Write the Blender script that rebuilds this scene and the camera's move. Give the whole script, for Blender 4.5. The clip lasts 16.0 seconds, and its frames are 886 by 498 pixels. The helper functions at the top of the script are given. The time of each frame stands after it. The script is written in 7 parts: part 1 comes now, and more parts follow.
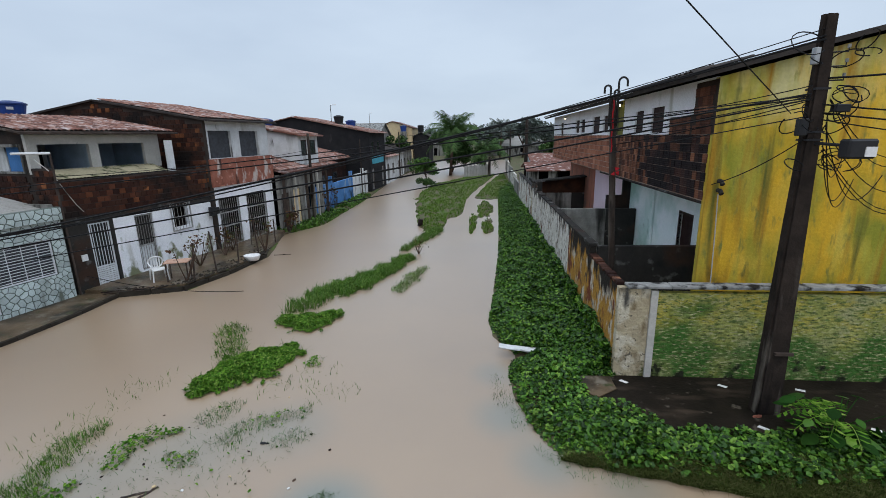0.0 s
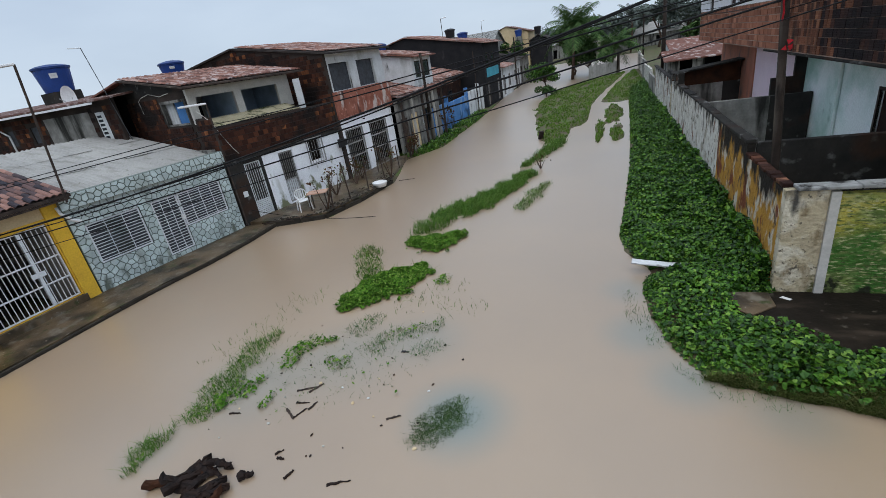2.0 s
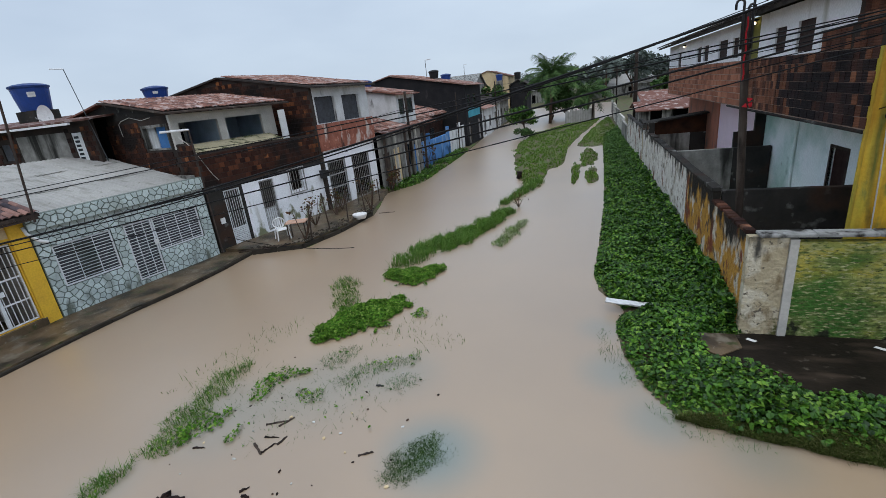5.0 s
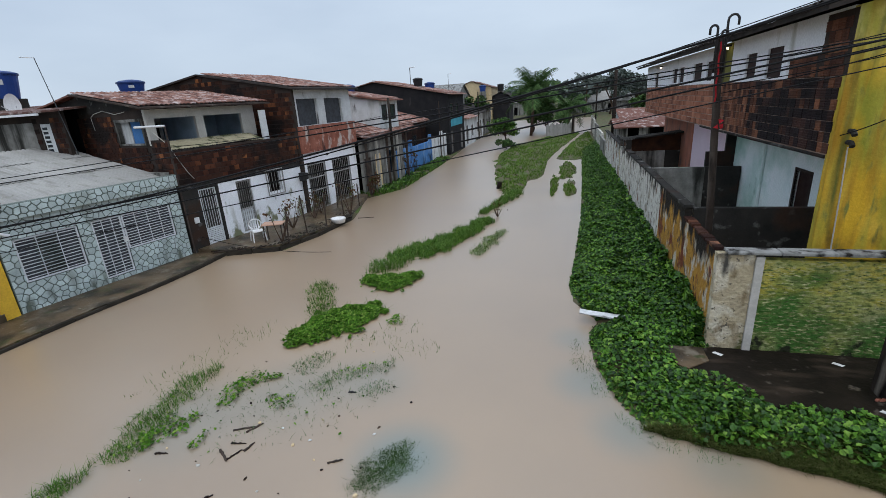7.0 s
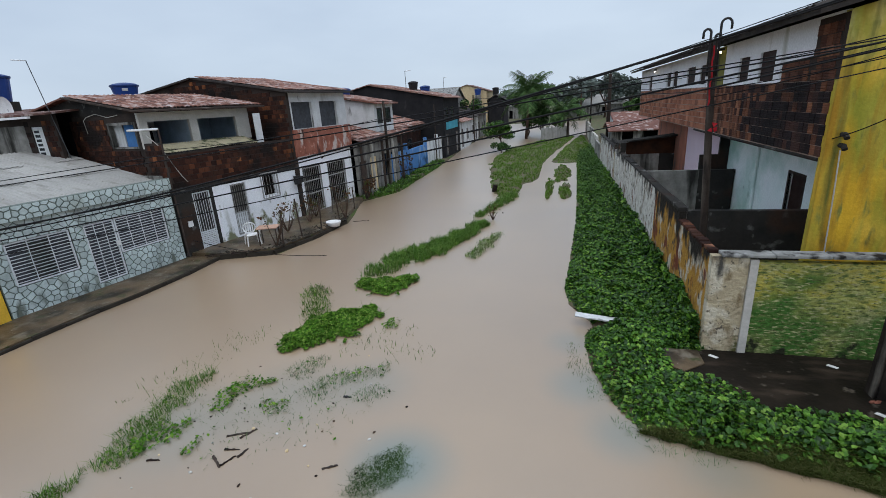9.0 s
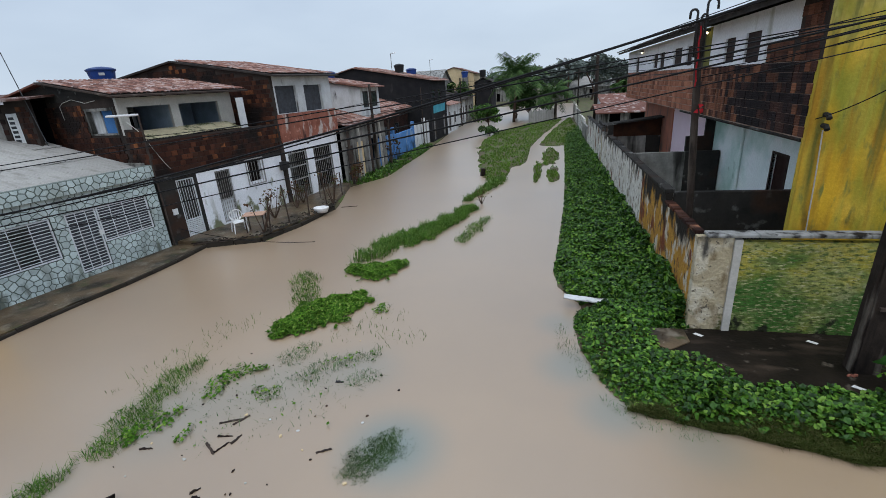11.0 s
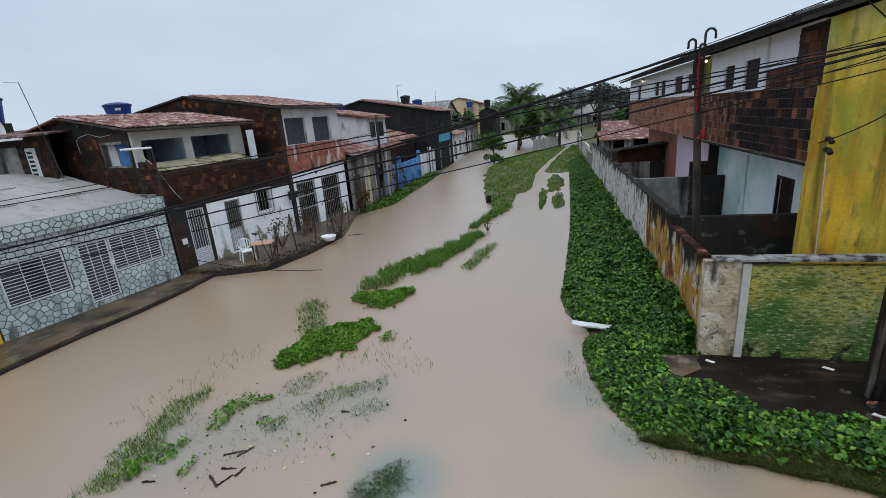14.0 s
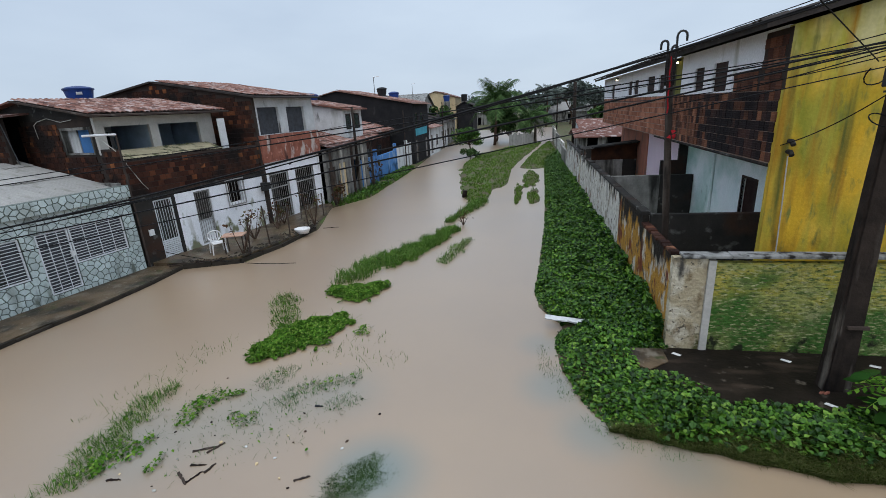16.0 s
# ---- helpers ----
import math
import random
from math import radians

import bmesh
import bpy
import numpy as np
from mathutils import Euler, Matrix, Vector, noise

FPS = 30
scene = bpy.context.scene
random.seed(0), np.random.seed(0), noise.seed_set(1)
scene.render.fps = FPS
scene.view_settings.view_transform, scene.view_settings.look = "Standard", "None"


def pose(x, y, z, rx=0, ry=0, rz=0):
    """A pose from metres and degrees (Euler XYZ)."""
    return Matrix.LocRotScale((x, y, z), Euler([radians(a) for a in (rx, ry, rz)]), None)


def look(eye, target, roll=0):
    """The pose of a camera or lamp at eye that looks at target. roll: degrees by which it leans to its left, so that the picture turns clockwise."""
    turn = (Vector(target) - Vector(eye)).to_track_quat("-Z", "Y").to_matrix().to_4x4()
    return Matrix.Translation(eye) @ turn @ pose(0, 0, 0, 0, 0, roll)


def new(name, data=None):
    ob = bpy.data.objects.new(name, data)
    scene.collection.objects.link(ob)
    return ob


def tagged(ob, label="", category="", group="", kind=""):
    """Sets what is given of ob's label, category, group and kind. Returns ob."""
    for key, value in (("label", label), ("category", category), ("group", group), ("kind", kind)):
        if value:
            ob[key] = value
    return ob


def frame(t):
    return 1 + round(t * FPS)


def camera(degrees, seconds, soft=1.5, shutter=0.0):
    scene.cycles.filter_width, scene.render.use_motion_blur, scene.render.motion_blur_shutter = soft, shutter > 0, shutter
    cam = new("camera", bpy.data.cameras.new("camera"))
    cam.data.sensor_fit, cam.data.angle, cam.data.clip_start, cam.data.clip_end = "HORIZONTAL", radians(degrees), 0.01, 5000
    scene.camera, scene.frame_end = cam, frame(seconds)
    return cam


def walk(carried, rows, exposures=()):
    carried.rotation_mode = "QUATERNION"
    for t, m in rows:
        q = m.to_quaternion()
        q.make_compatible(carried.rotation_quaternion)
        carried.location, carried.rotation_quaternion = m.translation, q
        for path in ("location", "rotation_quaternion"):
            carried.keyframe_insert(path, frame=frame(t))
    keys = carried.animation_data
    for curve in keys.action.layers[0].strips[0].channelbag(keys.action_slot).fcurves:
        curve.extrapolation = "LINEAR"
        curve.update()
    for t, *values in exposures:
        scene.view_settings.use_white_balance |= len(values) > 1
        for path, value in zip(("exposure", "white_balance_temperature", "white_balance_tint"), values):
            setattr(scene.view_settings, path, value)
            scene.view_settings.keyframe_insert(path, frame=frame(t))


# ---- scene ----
cam = camera(89.2, 16.0, soft=0.8)
PATH = [
    (0, 0.003, -0.066, 5.241, 75.98, 0.99, 4.83),
    (0.5, -0.016, -0.026, 5.244, 74.97, 2.12, 12.77),
    (1, 0.001, 0.040, 5.203, 71.04, 4.22, 16.22),
    (1.5, -0.009, 0.050, 5.197, 69.53, 7.47, 17.63),
    (2, -0.014, 0.081, 5.182, 66.81, 8.84, 18.57),
    (2.5, 0.003, 0.068, 5.185, 66.96, 9.49, 19.56),
    (3, -0.008, 0.055, 5.180, 67.25, 9.24, 20.36),
    (3.5, -0.008, 0.053, 5.181, 68.08, 8.83, 20.90),
    (4, -0.009, 0.050, 5.188, 68.81, 8.40, 21.15),
    (4.5, -0.007, 0.018, 5.197, 69.87, 7.60, 20.37),
    (5, -0.029, -0.019, 5.212, 70.91, 6.04, 16.49),
    (5.2, -0.032, -0.092, 5.239, 71.46, 5.76, 15.82),
    (7.5, -0.002, -0.018, 5.199, 71.92, 2.99, 14.28),
    (8, -0.018, -0.047, 5.195, 72.49, 2.64, 14.15),
    (8.5, -0.012, -0.036, 5.201, 72.91, 2.63, 14.20),
    (9, -0.005, 0.004, 5.203, 72.07, 3.43, 13.94),
    (11.5, -0.017, -0.012, 5.198, 70.00, 3.65, 12.24),
    (12, -0.005, -0.015, 5.207, 70.87, 3.57, 12.21),
    (12.5, 0.001, -0.034, 5.203, 71.95, 3.80, 12.28),
    (13, 0.001, -0.035, 5.202, 72.68, 3.98, 12.60),
    (13.5, 0.007, -0.025, 5.206, 73.20, 4.24, 13.02),
    (14, 0.011, -0.024, 5.203, 73.52, 4.53, 13.01),
    (14.5, 0.007, -0.019, 5.202, 73.59, 4.59, 12.83),
    (15, 0.008, -0.010, 5.213, 73.12, 4.25, 11.98),
    (15.5, -0.007, -0.023, 5.210, 72.80, 3.58, 10.98),
    (16, 0.000, -0.032, 5.209, 72.58, 3.08, 10.17),
]
walk(cam, [(t, pose(x, y, z, rx, ry, rz)) for t, x, y, z, rx, ry, rz in PATH])
scene.view_settings.exposure = 0.0

# ---- sky and sun: a bright overcast after rain ----
world = bpy.data.worlds.new("overcast_sky")
scene.world = world
world.use_nodes = True
wn, wl = world.node_tree.nodes, world.node_tree.links
wn.clear()
w_out, w_bg = wn.new("ShaderNodeOutputWorld"), wn.new("ShaderNodeBackground")
w_sky = wn.new("ShaderNodeTexSky")
w_sky.sky_type, w_sky.sun_disc = "NISHITA", False
w_sky.sun_elevation, w_sky.sun_rotation = radians(60), radians(160)
w_co, w_sep = wn.new("ShaderNodeTexCoord"), wn.new("ShaderNodeSeparateXYZ")
w_noise, w_ramp, w_grad = wn.new("ShaderNodeTexNoise"), wn.new("ShaderNodeValToRGB"), wn.new("ShaderNodeValToRGB")
w_map = wn.new("ShaderNodeMapping")
w_map.inputs["Scale"].default_value = (1.0, 1.0, 3.0)
w_noise.inputs["Scale"].default_value, w_noise.inputs["Detail"].default_value = 1.6, 5
w_grad.color_ramp.elements[0].position, w_grad.color_ramp.elements[0].color = 0.0, (5.75, 6.8, 8.1, 1)
w_grad.color_ramp.elements[1].position, w_grad.color_ramp.elements[1].color = 0.55, (5.1, 6.25, 8.0, 1)
w_grad.color_ramp.elements.new(1.0).color = (12.2, 14.4, 17.2, 1)
w_ramp.color_ramp.elements[0].position, w_ramp.color_ramp.elements[0].color = 0.3, (0.82, 0.84, 0.87, 1)
w_ramp.color_ramp.elements[1].position, w_ramp.color_ramp.elements[1].color = 0.7, (1.07, 1.06, 1.04, 1)
w_mul, w_mix = wn.new("ShaderNodeMix"), wn.new("ShaderNodeMix")
w_mul.data_type = w_mix.data_type = "RGBA"
w_mul.blend_type = "MULTIPLY"
w_mul.inputs[0].default_value, w_mix.inputs[0].default_value = 1.0, 0.93
wl.new(w_co.outputs["Generated"], w_sep.inputs[0])
wl.new(w_co.outputs["Generated"], w_map.inputs[0])
wl.new(w_map.outputs[0], w_noise.inputs["Vector"])
wl.new(w_sep.outputs["Z"], w_grad.inputs[0])
wl.new(w_noise.outputs[0], w_ramp.inputs[0])
wl.new(w_grad.outputs[0], w_mul.inputs[6])
wl.new(w_ramp.outputs[0], w_mul.inputs[7])
wl.new(w_sky.outputs[0], w_mix.inputs[6])
wl.new(w_mul.outputs[2], w_mix.inputs[7])
wl.new(w_mix.outputs[2], w_bg.inputs[0])
w_bg.inputs[1].default_value = 0.106
wl.new(w_bg.outputs[0], w_out.inputs[0])

sun = new("sun", bpy.data.lights.new("sun", "SUN"))
sun.data.energy, sun.data.angle, sun.data.color = 1.3, radians(80), (1.0, 0.96, 0.91)
sun.matrix_world = look((3, -13, 27), (0, 0, 0))


# ---- materials ----
def mat(name, c, c2=None, scale=3.0, rough=0.8, bump=0.2, bscale=35.0, stain=None, sscale=0.8, sthr=0.55, streak=False,
        metal=0.0, rnd=0.0, ramp=None, spec=0.4, swidth=0.14, stain2=None, s2scale=2.3, s2thr=0.6, layers=(), deep=0.02):
    m = bpy.data.materials.new(name)
    m.use_nodes = True
    nt, ln = m.node_tree.nodes, m.node_tree.links
    bs = nt["Principled BSDF"]
    geo = nt.new("ShaderNodeNewGeometry")
    bs.inputs["Roughness"].default_value, bs.inputs["Metallic"].default_value = rough, metal
    bs.inputs["Specular IOR Level"].default_value = spec * (0.25 if rough >= 0.55 else 0.7)

    def noise_tex(sc, detail=6, stretch=None, shift=0.0):
        n = nt.new("ShaderNodeTexNoise")
        n.inputs["Scale"].default_value, n.inputs["Detail"].default_value = sc, detail
        mp = nt.new("ShaderNodeMapping")
        mp.inputs["Location"].default_value = (shift, shift * 1.7, shift * 0.3)
        if stretch:
            mp.inputs["Scale"].default_value = stretch
        ln.new(geo.outputs["Position"], mp.inputs[0])
        ln.new(mp.outputs[0], n.inputs["Vector"])
        return n.outputs[0]

    def mix(fac, a, b, blend="MIX"):
        x = nt.new("ShaderNodeMix")
        x.data_type, x.blend_type = "RGBA", blend
        for sock, v in ((x.inputs[0], fac), (x.inputs[6], a), (x.inputs[7], b)):
            if isinstance(v, bpy.types.NodeSocket):
                ln.new(v, sock)
            else:
                sock.default_value = v if isinstance(v, (int, float)) else (*v[:3], 1)
        return x.outputs[2]

    def steps(v, lo, hi):
        r = nt.new("ShaderNodeMapRange")
        r.inputs["From Min"].default_value, r.inputs["From Max"].default_value = lo, hi
        ln.new(v, r.inputs["Value"])
        return r.outputs[0]

    c2 = c2 or tuple(v * 0.7 for v in c)
    if ramp or rnd:
        info = nt.new("ShaderNodeObjectInfo")
        add = nt.new("ShaderNodeMath")
        add.operation = "ADD"
        ln.new(info.outputs["Random"], add.inputs[0])
        ln.new(geo.outputs["Random Per Island"], add.inputs[1])
        fr = nt.new("ShaderNodeMath")
        fr.operation = "FRACT"
        ln.new(add.outputs[0], fr.inputs[0])
    if ramp:
        rp = nt.new("ShaderNodeValToRGB")
        rp.color_ramp.elements[0].position, rp.color_ramp.elements[0].color = ramp[0][0], (*ramp[0][1], 1)
        rp.color_ramp.elements[1].position, rp.color_ramp.elements[1].color = ramp[-1][0], (*ramp[-1][1], 1)
        for pos, col in ramp[1:-1]:
            rp.color_ramp.elements.new(pos).color = (*col, 1)
        ln.new(fr.outputs[0], rp.inputs[0])
        col = mix(steps(noise_tex(scale), 0.3, 0.75), rp.outputs[0], mix(1.0, rp.outputs[0], (0.62, 0.6, 0.6), "MULTIPLY"))
    else:
        col = mix(steps(noise_tex(scale), 0.32, 0.68), c, c2)
    if stain:
        st = (1.0, 1.0, 0.13) if streak else None
        col = mix(steps(noise_tex(sscale, 8, st, 3.1), sthr, sthr + swidth), col, stain)
    if stain2:
        col = mix(steps(noise_tex(s2scale, 9, (1, 1, 0.5) if streak else None, 7.7), s2thr, s2thr + 0.1), col, stain2)
    for tone, sc, thr, wid, stretch, shift, rise in layers:
        f = noise_tex(sc, 9, stretch, shift)
        if rise:
            # growth that thickens with height, as mould does below a coping
            sep, ad = nt.new("ShaderNodeSeparateXYZ"), nt.new("ShaderNodeMath")
            ad.operation = "MULTIPLY_ADD"
            ln.new(geo.outputs["Position"], sep.inputs[0])
            sh, ad2 = nt.new("ShaderNodeMath"), nt.new("ShaderNodeMath")
            sh.operation, sh.inputs[1].default_value = "SUBTRACT", rise[0]
            ln.new(sep.outputs["Z"], sh.inputs[0])
            ln.new(sh.outputs[0], ad.inputs[0])
            ad.inputs[1].default_value = rise[1]
            ln.new(f, ad.inputs[2])
            f = ad.outputs[0]
        col = mix(steps(f, thr, thr + wid), col, tone)
    grain = nt.new("ShaderNodeMapRange")
    grain.inputs["To Min"].default_value, grain.inputs["To Max"].default_value = 0.78, 1.2
    ln.new(noise_tex(bscale * 0.6, 4, None, 1.3), grain.inputs["Value"])
    col = mix(1.0, col, grain.outputs[0], "MULTIPLY")
    if rnd:
        hs = nt.new("ShaderNodeHueSaturation")
        rr = nt.new("ShaderNodeMapRange")
        rr.inputs["To Min"].default_value, rr.inputs["To Max"].default_value = 1 - rnd, 1 + rnd
        ln.new(fr.outputs[0], rr.inputs["Value"])
        ln.new(rr.outputs[0], hs.inputs["Value"])
        ln.new(col, hs.inputs["Color"])
        col = hs.outputs[0]
    ln.new(col, bs.inputs["Base Color"])
    rv = nt.new("ShaderNodeMapRange")
    rv.inputs["To Min"].default_value, rv.inputs["To Max"].default_value = max(rough - 0.15, 0.03), min(rough + 0.15, 1)
    ln.new(noise_tex(scale * 1.7, 4, None, 5.5), rv.inputs["Value"])
    ln.new(rv.outputs[0], bs.inputs["Roughness"])
    if bump:
        b = nt.new("ShaderNodeBump")
        b.inputs["Strength"].default_value, b.inputs["Distance"].default_value = bump, deep
        ln.new(noise_tex(bscale, 6), b.inputs["Height"])
        ln.new(b.outputs[0], bs.inputs["Normal"])
    return m


MOLD = (0.022, 0.02, 0.018)
M_white = mat("white_plaster", (0.86, 0.87, 0.90), (0.78, 0.79, 0.82), 2, 0.8, layers=(((0.5, 0.5, 0.47), 1.8, 0.6, 0.12, (1, 1, 0.2), 3.0, None), ((0.20, 0.21, 0.13), 2.4, 0.56, 0.10, (1, 1, 0.6), 7.0, (0.9, -0.14)), ((0.12, 0.11, 0.10), 1.6, 0.72, 0.05, (1, 1, 0.3), 13.0, None)))
M_white_old = mat("weathered_white_plaster", (0.66, 0.67, 0.68), (0.54, 0.55, 0.55), 2, 0.85, layers=(((0.3, 0.3, 0.28), 1.2, 0.54, 0.14, (1, 1, 0.2), 3.0, None), ((0.07, 0.068, 0.06), 2.2, 0.63, 0.08, (1, 1, 0.25), 7.0, None)))
M_yellow = mat("yellow_house_paint", (0.78, 0.48, 0.05), (0.68, 0.40, 0.05), 2, 0.6, stain=(0.22, 0.16, 0.05), sscale=1.2, sthr=0.68, streak=True)
M_cream = mat("cream_paint", (0.66, 0.52, 0.32), (0.58, 0.44, 0.26), 2, 0.7)
M_gable = mat("mouldy_yellow_gable_paint", (0.66, 0.40, 0.032), (0.58, 0.35, 0.03), 1.1, 0.75, 0.4, 24, layers=(
    ((0.58, 0.52, 0.25), 0.7, 0.48, 0.22, (1, 1, 0.8), 4.2, (5.4, 0.22)), ((0.66, 0.45, 0.07), 1.7, 0.48, 0.18, (1, 1, 0.35), 31.0, None), ((0.27, 0.27, 0.035), 1.0, 0.47, 0.16, (1, 1, 0.5), 3.1, None), ((0.42, 0.38, 0.06), 2.6, 0.52, 0.16, (1, 1, 0.22), 41.0, None),
    ((0.36, 0.20, 0.025), 3.6, 0.54, 0.16, (1, 1, 0.12), 9.0, None), ((0.13, 0.13, 0.03), 3.0, 0.59, 0.12, (1, 1, 0.08), 14.0, None), ((0.20, 0.20, 0.05), 9.0, 0.58, 0.16, (1, 1, 0.3), 27.0, None), ((0.06, 0.06, 0.025), 2.0, 0.62, 0.12, (1, 1, 0.4), 21.0, (3.0, -0.05))), deep=0.03)
M_green = mat("green_yellow_rough_render", (0.33, 0.34, 0.10), (0.24, 0.27, 0.075), 1.5, 0.9, 0.7, 14, layers=(
    ((0.36, 0.35, 0.20), 1.0, 0.46, 0.26, (1, 1, 1.4), 6.0, None), ((0.42, 0.36, 0.07), 1.6, 0.50, 0.16, (1, 1, 2.2), 11.0, (1.3, 0.12)), ((0.055, 0.14, 0.028), 0.9, 0.46, 0.16, (1, 1, 1.2), 3.0, (1.1, -0.22)),
    ((0.11, 0.15, 0.045), 6.0, 0.50, 0.14, (1, 1, 3.0), 8.0, None), ((0.40, 0.39, 0.20), 8.0, 0.54, 0.14, (1, 1, 3.0), 18.0, None), ((0.06, 0.075, 0.028), 11.0, 0.57, 0.12, (1, 1, 3.5), 28.0, None), ((0.025, 0.028, 0.016), 4.0, 0.54, 0.10, None, 15.0, (0.42, -0.4))), deep=0.09)
M_wallside = mat("peeling_white_render", (0.66, 0.645, 0.60), (0.52, 0.50, 0.45), 3.0, 0.9, 0.8, 14, layers=(
    ((0.34, 0.31, 0.26), 3.2, 0.53, 0.10, (1, 1, 0.7), 2.0, None), ((0.17, 0.075, 0.045), 1.7, 0.62, 0.04, (1, 1, 0.6), 4.0, None), ((0.10, 0.09, 0.075), 8.0, 0.58, 0.08, (1, 1, 0.7), 17.0, None), ((0.03, 0.028, 0.025), 3.2, 0.56, 0.16, (1, 1, 0.5), 9.0, (1.95, 0.34))), deep=0.04)
M_ochre = mat("peeling_ochre_render", (0.46, 0.25, 0.05), (0.36, 0.19, 0.04), 3.0, 0.9, 0.8, 14, layers=(
    ((0.52, 0.47, 0.38), 2.2, 0.53, 0.06, (1, 1, 0.7), 4.0, None), ((0.17, 0.055, 0.03), 2.0, 0.56, 0.05, (1, 1, 0.6), 12.0, None), ((0.11, 0.075, 0.05), 6.0, 0.55, 0.10, (1, 1, 0.6), 6.0, None), ((0.024, 0.021, 0.018), 2.6, 0.55, 0.14, (1, 1, 0.5), 9.0, (1.6, 0.34))), deep=0.04)
M_corner = mat("bare_tan_render", (0.46, 0.39, 0.26), (0.36, 0.30, 0.20), 2.5, 0.9, 0.8, 14, layers=(
    ((0.56, 0.51, 0.40), 2.6, 0.50, 0.12, None, 5.0, None), ((0.20, 0.15, 0.085), 4.0, 0.56, 0.12, (1, 1, 0.5), 11.0, None), ((0.07, 0.066, 0.058), 3.4, 0.58, 0.12, (1, 1, 0.35), 2.0, (1.75, 0.3)), ((0.10, 0.10, 0.04), 4.0, 0.60, 0.1, None, 22.0, (0.6, -0.25)), ((0.14, 0.12, 0.09), 14.0, 0.60, 0.08, None, 32.0, None)), deep=0.05)
M_mold = mat("black_mouldy_render", (0.022, 0.021, 0.02), (0.04, 0.037, 0.033), 1.4, 0.9, 0.5, 22, layers=(((0.17, 0.168, 0.16), 2.6, 0.6, 0.12, None, 3.0, None), ((0.05, 0.03, 0.022), 0.8, 0.56, 0.1, None, 9.0, None)))
M_greyrend = mat("grey_mouldy_render", (0.30, 0.29, 0.27), (0.17, 0.165, 0.15), 2.6, 0.9, 0.5, 22, stain=(0.035, 0.034, 0.03), sscale=2.2, sthr=0.5, streak=True)
M_mint = mat("mint_white_plaster", (0.80, 0.89, 0.86), (0.86, 0.90, 0.90), 0.7, 0.75, layers=(((0.40, 0.60, 0.52), 0.6, 0.47, 0.2, None, 3.0, None), ((0.22, 0.36, 0.30), 1.4, 0.57, 0.12, (1, 1, 0.6), 5.0, (1.6, -0.08)), ((0.09, 0.11, 0.09), 2.5, 0.65, 0.08, (1, 1, 0.3), 15.0, None)))
M_pink = mat("pale_pink_plaster", (0.88, 0.72, 0.78), (0.82, 0.66, 0.72), 1.5, 0.75)
M_salmon = mat("salmon_plaster", (0.46, 0.18, 0.12), (0.34, 0.15, 0.10), 1.5, 0.8, layers=(((0.14, 0.11, 0.10), 1.6, 0.55, 0.12, (1, 1, 0.4), 3.0, None),))
M_blue = mat("blue_wall_paint", (0.08, 0.22, 0.50), (0.07, 0.18, 0.38), 1.0, 0.78, layers=(((0.30, 0.38, 0.46), 1.8, 0.56, 0.14, (1, 1, 0.3), 3.0, None), ((0.03, 0.05, 0.08), 1.6, 0.56, 0.14, (1, 1, 0.6), 8.0, (0.9, -0.15))))
M_teal = mat("teal_paint", (0.08, 0.36, 0.46), None, 1.0, 0.7)
M_mortar = mat("dark_mortar", (0.06, 0.045, 0.038), (0.03, 0.025, 0.022), 1.2, 0.95, 0.5)
M_mortar2 = mat("stained_mortar", (0.42, 0.32, 0.26), (0.20, 0.14, 0.11), 0.8, 0.95, 0.5)
BR = [(0.0, (0.032, 0.016, 0.013)), (0.4, (0.05, 0.022, 0.016)), (0.7, (0.072, 0.03, 0.02)), (0.86, (0.11, 0.042, 0.025)), (0.95, (0.22, 0.08, 0.034)), (1.0, (0.34, 0.13, 0.05))]
M_brick = mat("mouldy_clay_block", (0.1, 0.05, 0.03), None, 1.5, 0.9, 0.6, 30, ramp=BR, layers=(((0.018, 0.014, 0.013), 0.6, 0.46, 0.12, None, 3.1, None), ((0.05, 0.024, 0.017), 1.6, 0.54, 0.1, None, 8.0, None)))
BR2 = [(0.0, (0.24, 0.105, 0.07)), (0.4, (0.33, 0.14, 0.088)), (0.7, (0.40, 0.17, 0.105)), (1.0, (0.48, 0.22, 0.14))]
M_brick2 = mat("weathered_orange_clay_block", (0.1, 0.05, 0.03), None, 1.5, 0.9, 0.6, 30, ramp=BR2, stain=(0.10, 0.05, 0.038), sscale=0.7, sthr=0.62, streak=True)
BR3 = [(0.0, (0.020, 0.017, 0.019)), (0.5, (0.042, 0.029, 0.028)), (0.74, (0.085, 0.042, 0.033)), (0.88, (0.19, 0.08, 0.046)), (1.0, (0.31, 0.135, 0.075))]
M_brick3 = mat("blackened_clay_block", (0.1, 0.05, 0.03), None, 1.5, 0.9, 0.5, 30, ramp=BR3, layers=(((0.018, 0.015, 0.016), 0.55, 0.52, 0.1, None, 13.0, None),))
BR4 = [(0.0, (0.07, 0.035, 0.028)), (0.35, (0.15, 0.065, 0.042)), (0.7, (0.28, 0.12, 0.07)), (1.0, (0.37, 0.18, 0.105))]
M_brick4 = mat("rain_streaked_clay_block", (0.1, 0.05, 0.03), None, 1.5, 0.9, 0.5, 30, ramp=BR4, layers=(((0.032, 0.022, 0.02), 1.6, 0.50, 0.14, (1, 1, 0.2), 23.0, None),))
M_olive = mat("olive_yellow_paint", (0.20, 0.19, 0.045), (0.14, 0.135, 0.04), 2.0, 0.8, layers=(((0.06, 0.06, 0.03), 2.2, 0.56, 0.12, (1, 1, 0.2), 3.0, None),))
M_bulb = bpy.data.materials.new("lit_bulb")
M_bulb.use_nodes = True
